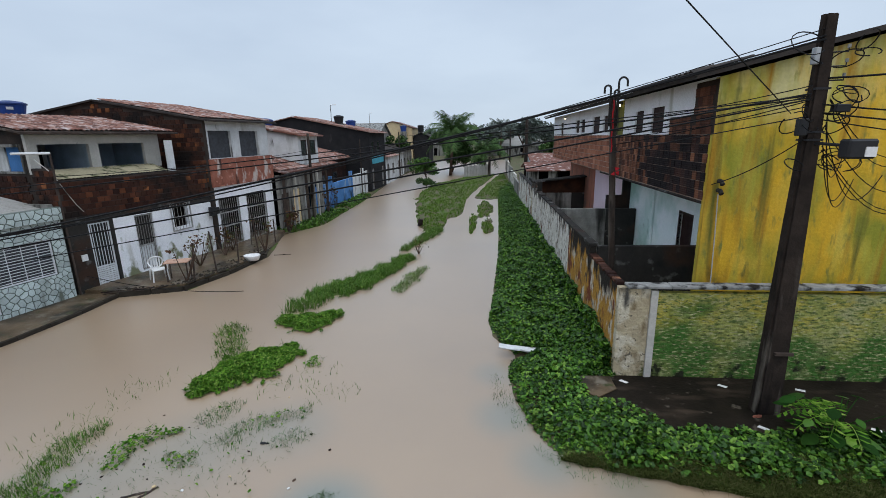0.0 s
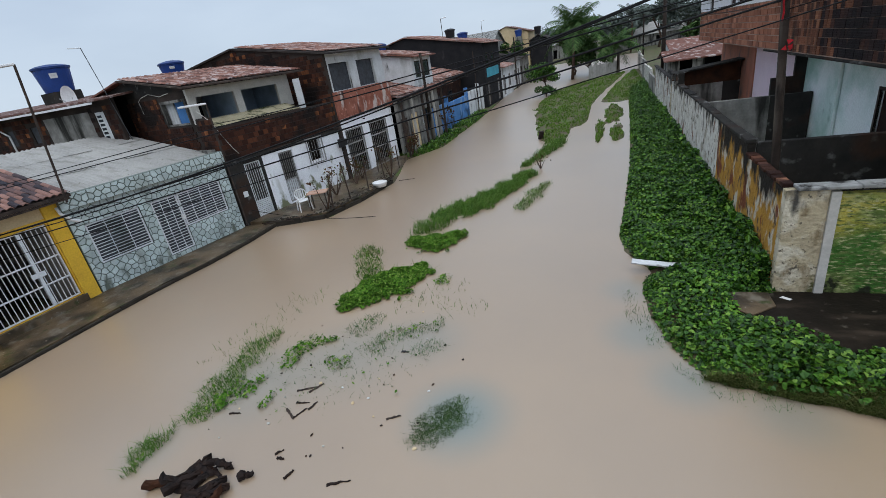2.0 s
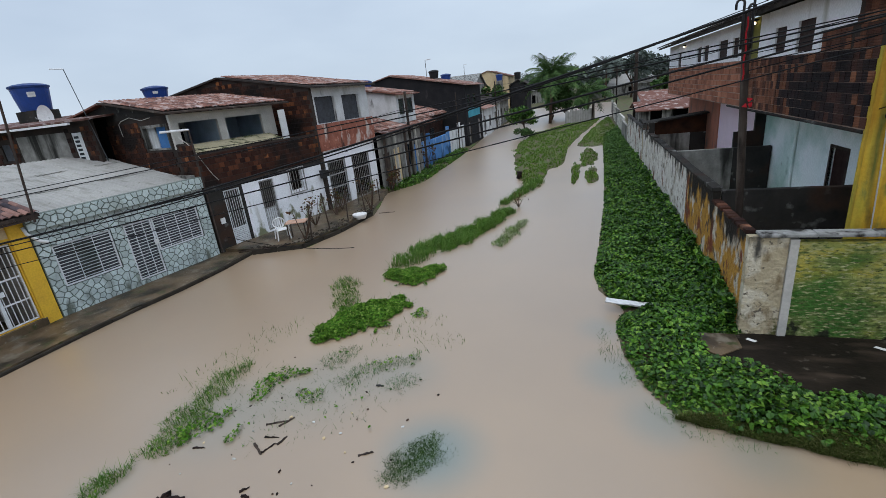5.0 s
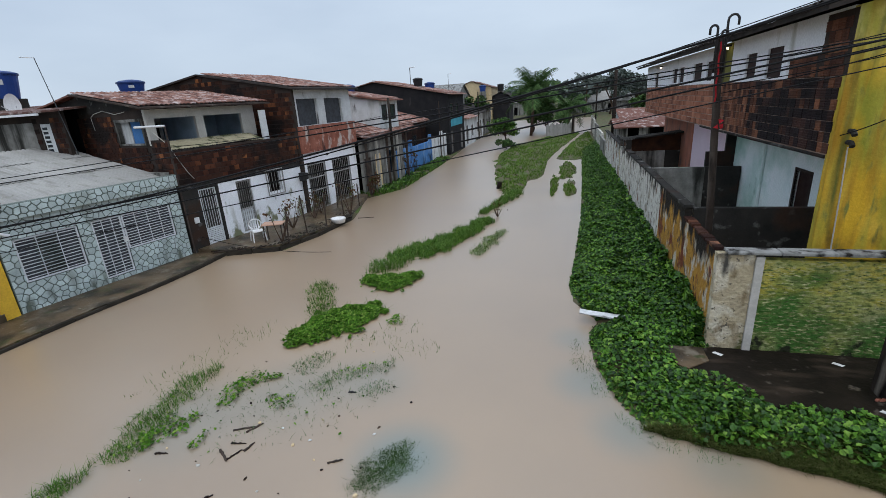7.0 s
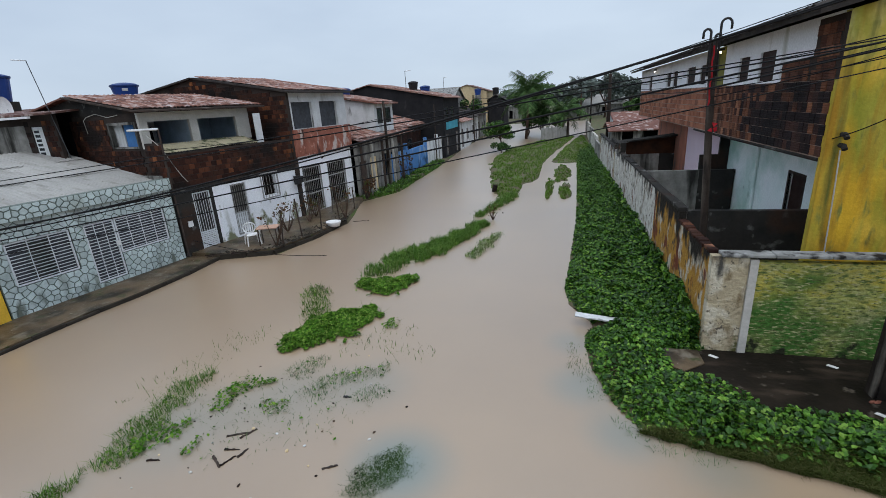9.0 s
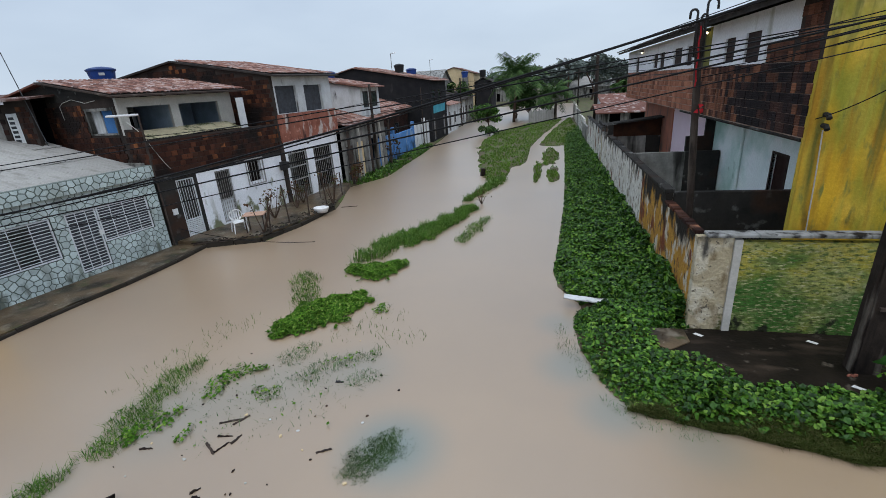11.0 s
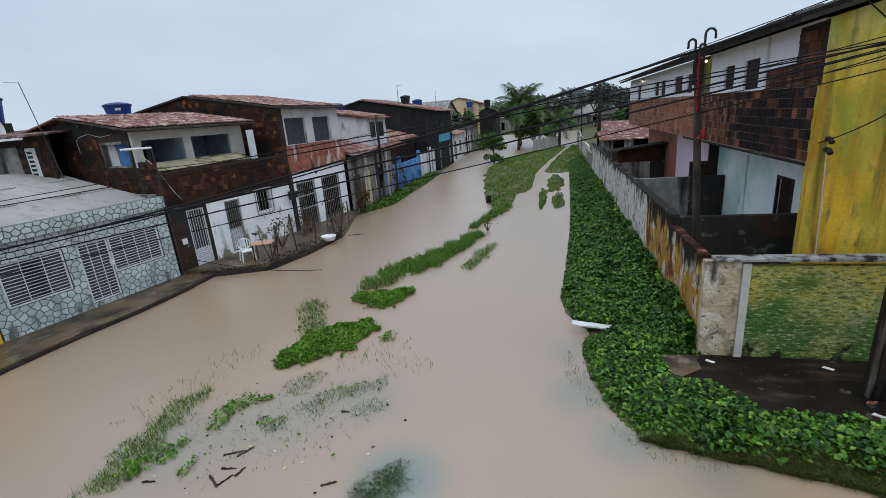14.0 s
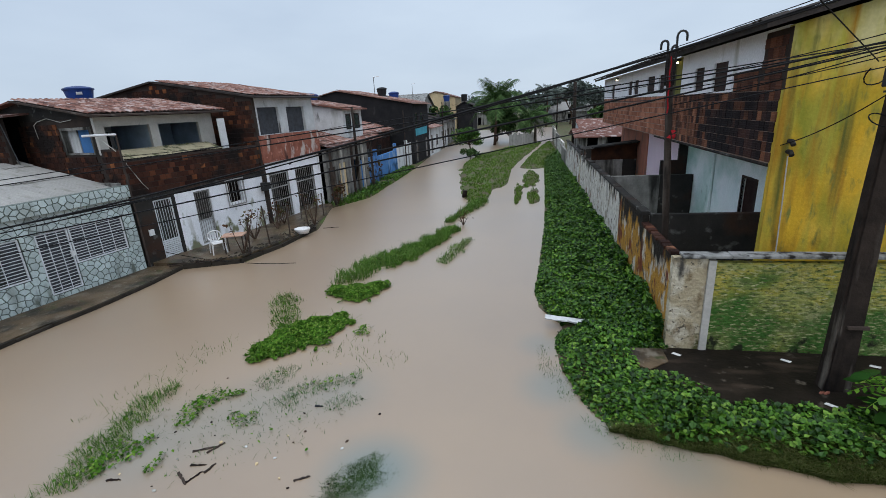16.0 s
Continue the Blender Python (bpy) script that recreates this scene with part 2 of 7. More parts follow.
M_bulb.node_tree.nodes["Principled BSDF"].inputs["Emission Color"].default_value = (1.0, 0.78, 0.45, 1)
M_bulb.node_tree.nodes["Principled BSDF"].inputs["Emission Strength"].default_value = 6.0
M_rawbrick = mat("flaking_red_render", (0.33, 0.13, 0.09), (0.22, 0.08, 0.055), 2.0, 0.9, 0.5, 25, layers=(((0.50, 0.43, 0.39), 2.4, 0.54, 0.07, (1, 1, 0.4), 3.0, None), ((0.07, 0.035, 0.03), 2.0, 0.6, 0.08, (1, 1, 0.3), 9.0, None), ((0.45, 0.20, 0.15), 4.0, 0.6, 0.06, None, 15.0, None)))
TL = [(0.0, (0.11, 0.06, 0.05)), (0.35, (0.22, 0.10, 0.075)), (0.7, (0.32, 0.17, 0.13)), (1.0, (0.42, 0.29, 0.25))]
M_tile = mat("weathered_terracotta_tile", (0.3, 0.1, 0.07), None, 3, 0.75, 0.4, 40, ramp=TL, stain=(0.45, 0.38, 0.36), sscale=2.4, sthr=0.54)
TL2 = [(0.0, (0.034, 0.032, 0.042)), (0.4, (0.09, 0.066, 0.07)), (0.7, (0.17, 0.10, 0.09)), (1.0, (0.36, 0.20, 0.16))]
M_tile2 = mat("mouldy_terracotta_tile", (0.3, 0.1, 0.07), None, 3, 0.6, 0.4, 40, ramp=TL2)
M_tiledark = mat("blackened_roof_tile", (0.03, 0.027, 0.026), (0.06, 0.05, 0.045), 3, 0.85, 0.5)
M_fibre = mat("fibre_cement_sheet", (0.345, 0.335, 0.315), (0.29, 0.282, 0.266), 0.8, 0.7, 0.15, 30, rnd=0.08, layers=(((0.23, 0.222, 0.20), 2.0, 0.52, 0.2, (0.5, 2.0, 1), 3.0, None), ((0.19, 0.18, 0.155), 6.0, 0.63, 0.12, None, 8.0, None)), spec=0.5)
M_fibrelight = mat("translucent_roof_sheet", (0.56, 0.6, 0.62), None, 2, 0.4)
M_stone = mat("pale_grey_stone_slab", (0.54, 0.62, 0.61), (0.43, 0.50, 0.49), 4, 0.6, 0.35, 40, rnd=0.16, spec=0.45, layers=(((0.30, 0.335, 0.31), 1.2, 0.56, 0.14, (1, 1, 0.4), 2.0, None), ((0.16, 0.18, 0.15), 2.6, 0.62, 0.12, (1, 1, 0.3), 9.0, (0.75, -0.16))))
M_joint = mat("dark_stone_joint", (0.16, 0.185, 0.17), (0.11, 0.13, 0.115), 5, 0.9, 0.4)
M_grill = mat("white_painted_steel", (0.72, 0.74, 0.76), (0.60, 0.62, 0.64), 6, 0.5, 0.1, stain=(0.36, 0.26, 0.18), sscale=5, sthr=0.68)
M_greygrill = mat("grey_painted_steel", (0.36, 0.36, 0.35), (0.25, 0.24, 0.23), 6, 0.55, 0.1)
# near-black stands in for shade on inner walls seen through openings
M_dark = mat("unlit_room_black", (0.008, 0.008, 0.009), None, 3, 0.9, 0.0)
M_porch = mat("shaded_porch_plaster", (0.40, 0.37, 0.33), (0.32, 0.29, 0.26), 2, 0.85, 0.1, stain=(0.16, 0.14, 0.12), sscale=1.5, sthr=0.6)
# plaster set darker than its own tone; room shade is in the colour
M_inside = mat("shade_dimmed_plaster", (0.11, 0.105, 0.1), None, 2, 0.9, 0.1)
M_darkwood = mat("dark_weathered_wood", (0.075, 0.055, 0.045), (0.035, 0.028, 0.025), 4, 0.85, 0.5, 30, stain=(0.16, 0.14, 0.12), sscale=3, sthr=0.6, streak=True)
M_brown = mat("brown_wood_door", (0.035, 0.017, 0.014), None, 4, 0.6, 0.2)
M_concrete = mat("wet_concrete", (0.14, 0.096, 0.055), (0.07, 0.047, 0.027), 1.5, 0.45, 0.4, 25, layers=(((0.028, 0.022, 0.014), 1.1, 0.48, 0.14, None, 3.1, None), ((0.16, 0.135, 0.10), 2.5, 0.56, 0.12, None, 12.0, None), ((0.05, 0.055, 0.02), 3.5, 0.57, 0.1, None, 23.0, None), ((0.24, 0.21, 0.17), 9.0, 0.66, 0.05, None, 3.0, None)), spec=0.5)
M_darkconc = mat("wet_dark_slab", (0.020, 0.015, 0.011), (0.010, 0.008, 0.006), 1.6, 0.6, 0.4, 14, layers=(((0.05, 0.036, 0.026), 1.6, 0.56, 0.16, (0.5, 1.6, 1), 3.0, None), ((0.09, 0.075, 0.058), 5.0, 0.64, 0.1, None, 9.0, None)), spec=0.3)
M_cap = mat("lichen_grey_coping", (0.34, 0.34, 0.33), (0.2, 0.2, 0.19), 4, 0.9, 0.5, 25, stain=MOLD, sscale=4, sthr=0.5)
M_loft = mat("cream_grey_plaster", (0.50, 0.48, 0.44), (0.40, 0.385, 0.35), 2, 0.85, layers=(((0.25, 0.24, 0.21), 1.6, 0.55, 0.16, (1, 1, 0.25), 3.0, None), ((0.07, 0.066, 0.058), 2.4, 0.62, 0.1, (1, 1, 0.3), 7.0, None)))
M_awning = mat("mossy_cream_sheet", (0.42, 0.37, 0.25), (0.30, 0.27, 0.18), 3, 0.85, layers=(((0.07, 0.08, 0.04), 2.2, 0.54, 0.1, None, 3.0, None),))
M_kerb = mat("mossy_kerb", (0.045, 0.038, 0.03), (0.024, 0.021, 0.017), 2.5, 0.7, 0.6, 20)
M_pole = mat("weathered_timber_pole", (0.036, 0.027, 0.022), (0.018, 0.014, 0.012), 3, 0.9, 0.8, 18, layers=(((0.10, 0.085, 0.07), 2.4, 0.54, 0.12, (1, 1, 0.10), 3.0, None), ((0.21, 0.185, 0.155), 3.0, 0.54, 0.16, (1, 1, 0.12), 13.0, (1.3, -0.09)), ((0.012, 0.010, 0.009), 5.0, 0.58, 0.1, (1, 1, 0.15), 23.0, None)))
M_cable = mat("black_cable", (0.012, 0.012, 0.013), None, 5, 0.6, 0.0)
M_tank = mat("blue_polyethylene", (0.02, 0.06, 0.26), (0.018, 0.05, 0.2), 2, 0.4, 0.05)
M_tanklid = mat("dark_blue_lid", (0.02, 0.05, 0.19), None, 2, 0.45, 0.05)
M_black = mat("black_plastic", (0.02, 0.02, 0.022), None, 3, 0.5, 0.05)
M_plast = mat("white_plastic", (0.78, 0.78, 0.78), (0.68, 0.68, 0.68), 4, 0.4, 0.05)
M_paper = mat("white_flyer", (0.75, 0.74, 0.72), None, 6, 0.8, 0.05)
M_red = mat("red_cloth", (0.30, 0.015, 0.02), None, 6, 0.8, 0.2)
M_blue_dim = mat("blue_inner_wall", (0.07, 0.19, 0.42), None, 2, 0.8, 0.1)
M_bluegrey = mat("blue_grey_inner_wall", (0.42, 0.52, 0.6), None, 2, 0.8, 0.1)
M_leaf = mat("creeper_leaf", (0.045, 0.16, 0.03), None, 2, 0.5, 0.0, ramp=[(0.0, (0.007, 0.028, 0.003)), (0.45, (0.033, 0.105, 0.009)), (0.82, (0.09, 0.225, 0.018)), (1.0, (0.20, 0.35, 0.045))], spec=0.42)
M_reed = mat("muted_drowned_blade", (0.1, 0.18, 0.08), None, 2, 0.6, 0.0, ramp=[(0.0, (0.075, 0.135, 0.06)), (0.6, (0.13, 0.215, 0.09)), (1.0, (0.22, 0.28, 0.14))], spec=0.2)
M_grass = mat("grass_blade", (0.08, 0.2, 0.04), None, 2, 0.6, 0.0, ramp=[(0.0, (0.045, 0.12, 0.018)), (0.6, (0.10, 0.21, 0.036)), (1.0, (0.21, 0.29, 0.085))], spec=0.15)
M_lanegrass = mat("short_lane_grass", (0.1, 0.2, 0.04), None, 2, 0.75, 0.0, ramp=[(0.0, (0.065, 0.15, 0.020)), (0.6, (0.12, 0.235, 0.032)), (1.0, (0.22, 0.31, 0.07))], spec=0.15)
M_tree = mat("tree_leaf", (0.03, 0.1, 0.025), None, 2, 0.75, 0.0, ramp=[(0.0, (0.035, 0.075, 0.026)), (0.6, (0.07, 0.14, 0.042)), (1.0, (0.13, 0.20, 0.07))], spec=0.25)
# air haze is painted into this leaf colour, paler and greyer than near leaves
M_fartree = mat("haze_tinted_leaf", (0.05, 0.1, 0.06), None, 0.3, 0.8, 0.0, ramp=[(0.0, (0.12, 0.15, 0.135)), (1.0, (0.19, 0.225, 0.20))], spec=0.1)
M_leafdark = mat("dark_broad_leaf", (0.03, 0.1, 0.02), None, 2, 0.55, 0.0, ramp=[(0.0, (0.009, 0.03, 0.006)), (0.7, (0.02, 0.065, 0.011)), (1.0, (0.045, 0.12, 0.02))], spec=0.12)
M_twig = mat("bare_twig", (0.09, 0.06, 0.045), None, 4, 0.9, 0.3)
M_deadleaf = mat("brown_leaf", (0.10, 0.06, 0.03), None, 2, 0.7, 0.0, ramp=[(0.0, (0.07, 0.035, 0.02)), (0.6, (0.12, 0.06, 0.03)), (1.0, (0.08, 0.12, 0.03))])
M_rustboard = mat("rust_stained_board", (0.06, 0.024, 0.012), (0.022, 0.012, 0.009), 2.0, 0.9, 0.5, 20)
M_shutter = mat("grey_blue_shutter", (0.075, 0.08, 0.09), (0.05, 0.052, 0.058), 5, 0.8, 0.1)
M_weed = mat("yellow_green_weed_leaf", (0.1, 0.25, 0.04), None, 2, 0.6, 0.0, ramp=[(0.0, (0.024, 0.07, 0.008)), (0.4, (0.065, 0.17, 0.017)), (0.8, (0.14, 0.285, 0.03)), (1.0, (0.26, 0.36, 0.08))], spec=0.15)
M_bank = mat("dark_olive_bank_grass", (0.05, 0.09, 0.02), None, 2, 0.7, 0.0, ramp=[(0.0, (0.030, 0.046, 0.010)), (0.6, (0.07, 0.092, 0.022)), (1.0, (0.15, 0.145, 0.06))], spec=0.1)
M_drown = mat("olive_drowned_grass", (0.05, 0.08, 0.02), None, 2, 0.7, 0.0, ramp=[(0.0, (0.022, 0.052, 0.014)), (0.6, (0.05, 0.10, 0.028)), (1.0, (0.10, 0.16, 0.055))], spec=0.1)
M_soot = mat("sooty_black_render", (0.016, 0.016, 0.018), (0.026, 0.025, 0.026), 1.2, 0.9, 0.4, 20, layers=(((0.06, 0.058, 0.055), 1.6, 0.64, 0.12, (1, 1, 0.3), 3.0, None),))
M_oldsteel = mat("dull_weathered_steel", (0.13, 0.14, 0.15), (0.07, 0.075, 0.08), 6, 0.6, 0.2, metal=0.3)
M_char = mat("charred_wood", (0.012, 0.01, 0.01), (0.03, 0.018, 0.014), 8, 0.7, 0.9, 25)
M_ground = mat("muddy_ground", (0.12, 0.09, 0.06), (0.08, 0.075, 0.04), 1.2, 0.7, 0.6, 12, stain=(0.075, 0.115, 0.03), sscale=1.6, sthr=0.5)
M_glassdark = mat("dark_window_glass", (0.03, 0.035, 0.04), None, 2, 0.12, 0.0, spec=0.6)
M_purple = mat("purple_plastic", (0.25, 0.05, 0.42), None, 3, 0.4, 0.05)
M_metal = mat("galvanised_steel", (0.45, 0.46, 0.47), None, 6, 0.45, 0.1, metal=0.6)

# flood water: opaque silt with a mirror-smooth top, and blue-grey halos put into its colour
M_water = bpy.data.materials.new("silty_flood_water")
M_water.use_nodes = True
qn, ql = M_water.node_tree.nodes, M_water.node_tree.links
q_b = qn["Principled BSDF"]
q_g, q_n, q_mix, q_n2, q_r = (qn.new("ShaderNodeNewGeometry"), qn.new("ShaderNodeTexNoise"), qn.new("ShaderNodeMix"), qn.new("ShaderNodeTexNoise"), qn.new("ShaderNodeMapRange"))
q_mix.data_type = "RGBA"
q_n.inputs["Scale"].default_value, q_n.inputs["Detail"].default_value = 0.18, 4
q_r.inputs["From Min"].default_value, q_r.inputs["From Max"].default_value = 0.35, 0.65
q_mix.inputs[6].default_value, q_mix.inputs[7].default_value = (0.345, 0.243, 0.153, 1), (0.30, 0.214, 0.14, 1)
ql.new(q_g.outputs["Position"], q_n.inputs["Vector"])
ql.new(q_n.outputs[0], q_r.inputs["Value"])
ql.new(q_r.outputs[0], q_mix.inputs[0])
last = q_mix.outputs[2]
# halos painted for plant reflections and for clear depth over drowned grass
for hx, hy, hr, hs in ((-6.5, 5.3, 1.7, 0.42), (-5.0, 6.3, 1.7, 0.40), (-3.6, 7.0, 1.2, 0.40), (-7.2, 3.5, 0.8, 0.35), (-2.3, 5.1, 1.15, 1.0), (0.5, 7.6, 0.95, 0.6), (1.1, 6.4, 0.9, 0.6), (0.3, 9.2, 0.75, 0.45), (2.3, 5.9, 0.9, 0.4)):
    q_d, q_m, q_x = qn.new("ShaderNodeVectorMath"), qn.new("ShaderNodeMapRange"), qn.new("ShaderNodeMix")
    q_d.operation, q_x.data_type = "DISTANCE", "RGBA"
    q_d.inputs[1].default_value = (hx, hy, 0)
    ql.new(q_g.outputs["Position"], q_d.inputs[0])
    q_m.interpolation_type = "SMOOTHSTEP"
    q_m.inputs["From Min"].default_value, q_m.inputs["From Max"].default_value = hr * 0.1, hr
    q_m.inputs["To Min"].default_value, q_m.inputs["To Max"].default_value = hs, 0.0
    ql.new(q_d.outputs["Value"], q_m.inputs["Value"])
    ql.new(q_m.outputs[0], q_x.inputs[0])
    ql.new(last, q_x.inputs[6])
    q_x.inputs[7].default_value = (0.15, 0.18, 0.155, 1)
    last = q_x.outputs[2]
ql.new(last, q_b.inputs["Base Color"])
q_b.inputs["Roughness"].default_value, q_b.inputs["IOR"].default_value = 0.4, 1.5
q_b.inputs["Coat Weight"].default_value, q_b.inputs["Coat Roughness"].default_value, q_b.inputs["Coat IOR"].default_value = 1.0, 0.34, 1.75
q_n2.inputs["Scale"].default_value, q_n2.inputs["Detail"].default_value = 4.5, 4
q_bump = qn.new("ShaderNodeBump")
q_bump.inputs["Strength"].default_value, q_bump.inputs["Distance"].default_value = 0.07, 0.02
ql.new(q_g.outputs["Position"], q_n2.inputs["Vector"])
ql.new(q_n2.outputs[0], q_bump.inputs["Height"])
ql.new(q_bump.outputs[0], q_b.inputs["Normal"])


# ---- mesh helpers ----
def box(bm, x0, x1, y0, y1, z0, z1, m=None):
    vs = [bm.verts.new(m @ Vector(p) if m else p) for p in
          ((x0, y0, z0), (x1, y0, z0), (x1, y1, z0), (x0, y1, z0), (x0, y0, z1), (x1, y0, z1), (x1, y1, z1), (x0, y1, z1))]
    for a in ((3, 2, 1, 0), (4, 5, 6, 7), (0, 1, 5, 4), (1, 2, 6, 5), (2, 3, 7, 6), (3, 0, 4, 7)):
        bm.faces.new([vs[i] for i in a])


def prism(bm, poly, a, b, axis="y"):
    """A polygon of (u, z) pairs drawn out along an axis from a to b."""
    def at(u, z, w):
        return {"y": (u, w, z), "x": (w, u, z), "z": (u, z, w)}[axis]
    lo, hi = [bm.verts.new(at(u, z, a)) for u, z in poly], [bm.verts.new(at(u, z, b)) for u, z in poly]
    n = len(poly)
    bm.faces.new(lo), bm.faces.new(hi[::-1])
    for i in range(n):
        bm.faces.new((lo[i], hi[i], hi[(i + 1) % n], lo[(i + 1) % n]))


def tube(bm, pts, r, sides=6, r2=None, cap=True):
    """A round bar along points, tapering from r to r2."""
    pts = [Vector(p) for p in pts]
    r2 = r if r2 is None else r2
    rings = []
    for i, p in enumerate(pts):
        d = (pts[min(i + 1, len(pts) - 1)] - pts[max(i - 1, 0)]).normalized()
        a = d.orthogonal().normalized() if i == 0 else (last_a - d * last_a.dot(d)).normalized()
        last_a = a
        b, rr = d.cross(a), r + (r2 - r) * i / max(len(pts) - 1, 1)
        rings.append([bm.verts.new(p + (a * math.cos(k * math.tau / sides) + b * math.sin(k * math.tau / sides)) * rr) for k in range(sides)])
    for p, q in zip(rings, rings[1:]):
        for k in range(sides):
            bm.faces.new((p[k], p[(k + 1) % sides], q[(k + 1) % sides], q[k]))
    if cap:
        bm.faces.new(rings[0][::-1]), bm.faces.new(rings[-1])


def link(name, bm, material, smooth=False):
    bmesh.ops.recalc_face_normals(bm, faces=bm.faces)
    me = bpy.data.meshes.new(name)
    bm.to_mesh(me)
    bm.free()
    me.materials.append(material)
    if smooth:
        me.shade_smooth()
    return new(name, me)


def part(name, bm, material, parent, label="", smooth=False):
    ob = link(name, bm, material, smooth)
    ob.parent = parent
    return tagged(ob, label)


def bpart(name, material, parent, *boxes, label="", bevel=0.0):
    bm = bmesh.new()
    for b in boxes:
        box(bm, *b)
    if bevel:
        bmesh.ops.bevel(bm, geom=bm.edges[:], offset=bevel, segments=1, affect="EDGES")
    return part(name, bm, material, parent, label)


def shared(name, mesh, parent, m):
    ob = new(name, mesh)
    ob.parent, ob.matrix_basis = parent, m
    return ob


def root(name, m, label, category, group="", kind=""):
    ob = new(name)
    ob.empty_display_size = 0.2
    ob.matrix_world = m
    return tagged(ob, label, category, group, kind)


def cloud(name, verts, faces, material, parent=None):
    me = bpy.data.meshes.new(name)
    me.from_pydata(verts, [], faces)
    me.materials.append(material)
    ob = new(name, me)
    ob.parent = parent
    return ob


def front(p, q):
    """Frame of a house front from p to q: x along it, y into the house, z up."""
    return Matrix.Translation((p[0], p[1], 0)) @ Matrix.Rotation(math.atan2(q[1] - p[1], q[0] - p[0]), 4, "Z")


def holed(bm, u0, u1, z0, z1, v0, v1, holes, m=None):
    """One wall u0..u1 by z0..z1, v0..v1 thick, with holes (u0, u1, z0, z1) cut through it."""
    us = sorted({u0, u1, *[min(max(h[i], u0), u1) for h in holes for i in (0, 1)]})
    zs = sorted({z0, z1, *[min(max(h[i], z0), z1) for h in holes for i in (2, 3)]})
    solid = {(i, j) for i in range(len(us) - 1) for j in range(len(zs) - 1)
             if not any(h[0] < (us[i] + us[i + 1]) / 2 < h[1] and h[2] < (zs[j] + zs[j + 1]) / 2 < h[3] for h in holes)}
    made = {}

    def vert(i, j, k):
        if (i, j, k) not in made:
            p = Vector((us[i], (v0, v1)[k], zs[j]))
            made[i, j, k] = bm.verts.new(m @ p if m else p)
        return made[i, j, k]

    for i, j in solid:
        for k in (0, 1):
            bm.faces.new([vert(a, b, k) for a, b in ((i, j), (i + 1, j), (i + 1, j + 1), (i, j + 1))])
        for di, dj, a, b in ((-1, 0, (i, j), (i, j + 1)), (1, 0, (i + 1, j), (i + 1, j + 1)), (0, -1, (i, j), (i + 1, j)), (0, 1, (i, j + 1), (i + 1, j + 1))):
            if (i + di, j + dj) not in solid:
                bm.faces.new((vert(*a, 0), vert(*b, 0), vert(*b, 1), vert(*a, 1)))


def inside(u, z, holes, pad=0.0):
    return any(h[0] - pad < u < h[1] + pad and h[2] - pad < z < h[3] + pad for h in holes)


def block_mesh(name, w, d, h, material, ridges=0):
    """A clay block with chipped, chamfered front edges, scored across if it has ridges; its front looks along -y."""
    bm = bmesh.new()
    c = 0.006
    prof = [(d, -h / 2), (c, -h / 2), (0.0, -h / 2 + c)]
    for k in range(1, ridges):
        z = -h / 2 + h * k / ridges
        prof += [(0.0, z - 0.008), (0.009, z), (0.0, z + 0.008)]
    prof += [(0.0, h / 2 - c), (c, h / 2), (d, h / 2)]
    lo, hi = ([bm.verts.new((sx * w / 2, y, z)) for y, z in prof] for sx in (-1, 1))
    for i in range(len(prof) - 1):
        bm.faces.new((lo[i], hi[i], hi[i + 1], lo[i + 1]))
    bm.faces.new(lo), bm.faces.new(hi)
    bmesh.ops.recalc_face_normals(bm, faces=bm.faces)
    me = bpy.data.meshes.new(name)
    bm.to_mesh(me)
    bm.free()
    me.materials.append(material)
    return me


def blockwork(parent, m, u0, u1, z0, z1, material, keep=lambda u, z: True, bw=0.24, bh=0.19, gap=0.018, single=0, seed=1, pick=lambda u, z: 0.0, ridges=0, bond=0.5):
    """Clay blocks laid on a wall's face, proud of it: the first `single` of them, by pick, as pieces, the rest joined."""
    rng = random.Random(seed)
    me = block_mesh("brick", bw - gap, 0.03, bh - gap, material, ridges)
    spots, row, z = [], 0, z0 + bh / 2
    while z < z1 - bh * 0.4:
        u = u0 + bw * (bond if row % 2 else 1.0) - bw / 2
        while u < u1 - bw * 0.3:
            if u > u0 + bw * 0.3 and keep(u, z):
                spots.append((u, z))
            u += bw
        z += bh
        row += 1
    spots.sort(key=lambda s: pick(*s))
    joined_v, joined_f = [], []
    for i, (u, z) in enumerate(spots):
        mm = m @ pose(u, -0.012 - rng.random() * 0.012, z, rng.uniform(-1, 1), rng.uniform(-1, 1), rng.uniform(-1, 1))
        if i < single:
            shared("brick", me, parent, mm)
        else:
            base = len(joined_v)
            joined_v += [tuple(mm @ v.co) for v in me.vertices]
            joined_f += [tuple(base + k for k in p.vertices) for p in me.polygons]
    if joined_v:
        tagged(cloud("brickwork", joined_v, joined_f, material, parent), kind="stuff")


def tile_mesh(name, w, length, material, r=0.05):
    """A curved cap tile running down along +y, arched over x."""
    bm = bmesh.new()
    for s0, s1 in ((0.0, length),):
        a = [[bm.verts.new((w / 2 * k * (1 - 0.12 * e), s, r * (1 - k * k) * (1 - 0.1 * e) + 0.015 * e)) for k in (-1, -0.55, 0, 0.55, 1)] for e, s in ((1, s0), (0, s1))]
        b = [[bm.verts.new((v.co.x * 0.86, v.co.y, v.co.z - 0.014)) for v in row] for row in a]
        for i in range(4):
            bm.faces.new((a[0][i], a[0][i + 1], a[1][i + 1], a[1][i]))
            bm.faces.new((a[1][i], a[1][i + 1], b[1][i + 1], b[1][i]))
    bmesh.ops.recalc_face_normals(bm, faces=bm.faces)
    me = bpy.data.meshes.new(name)
    bm.to_mesh(me)
    bm.free()
    me.materials.append(material)
    return me


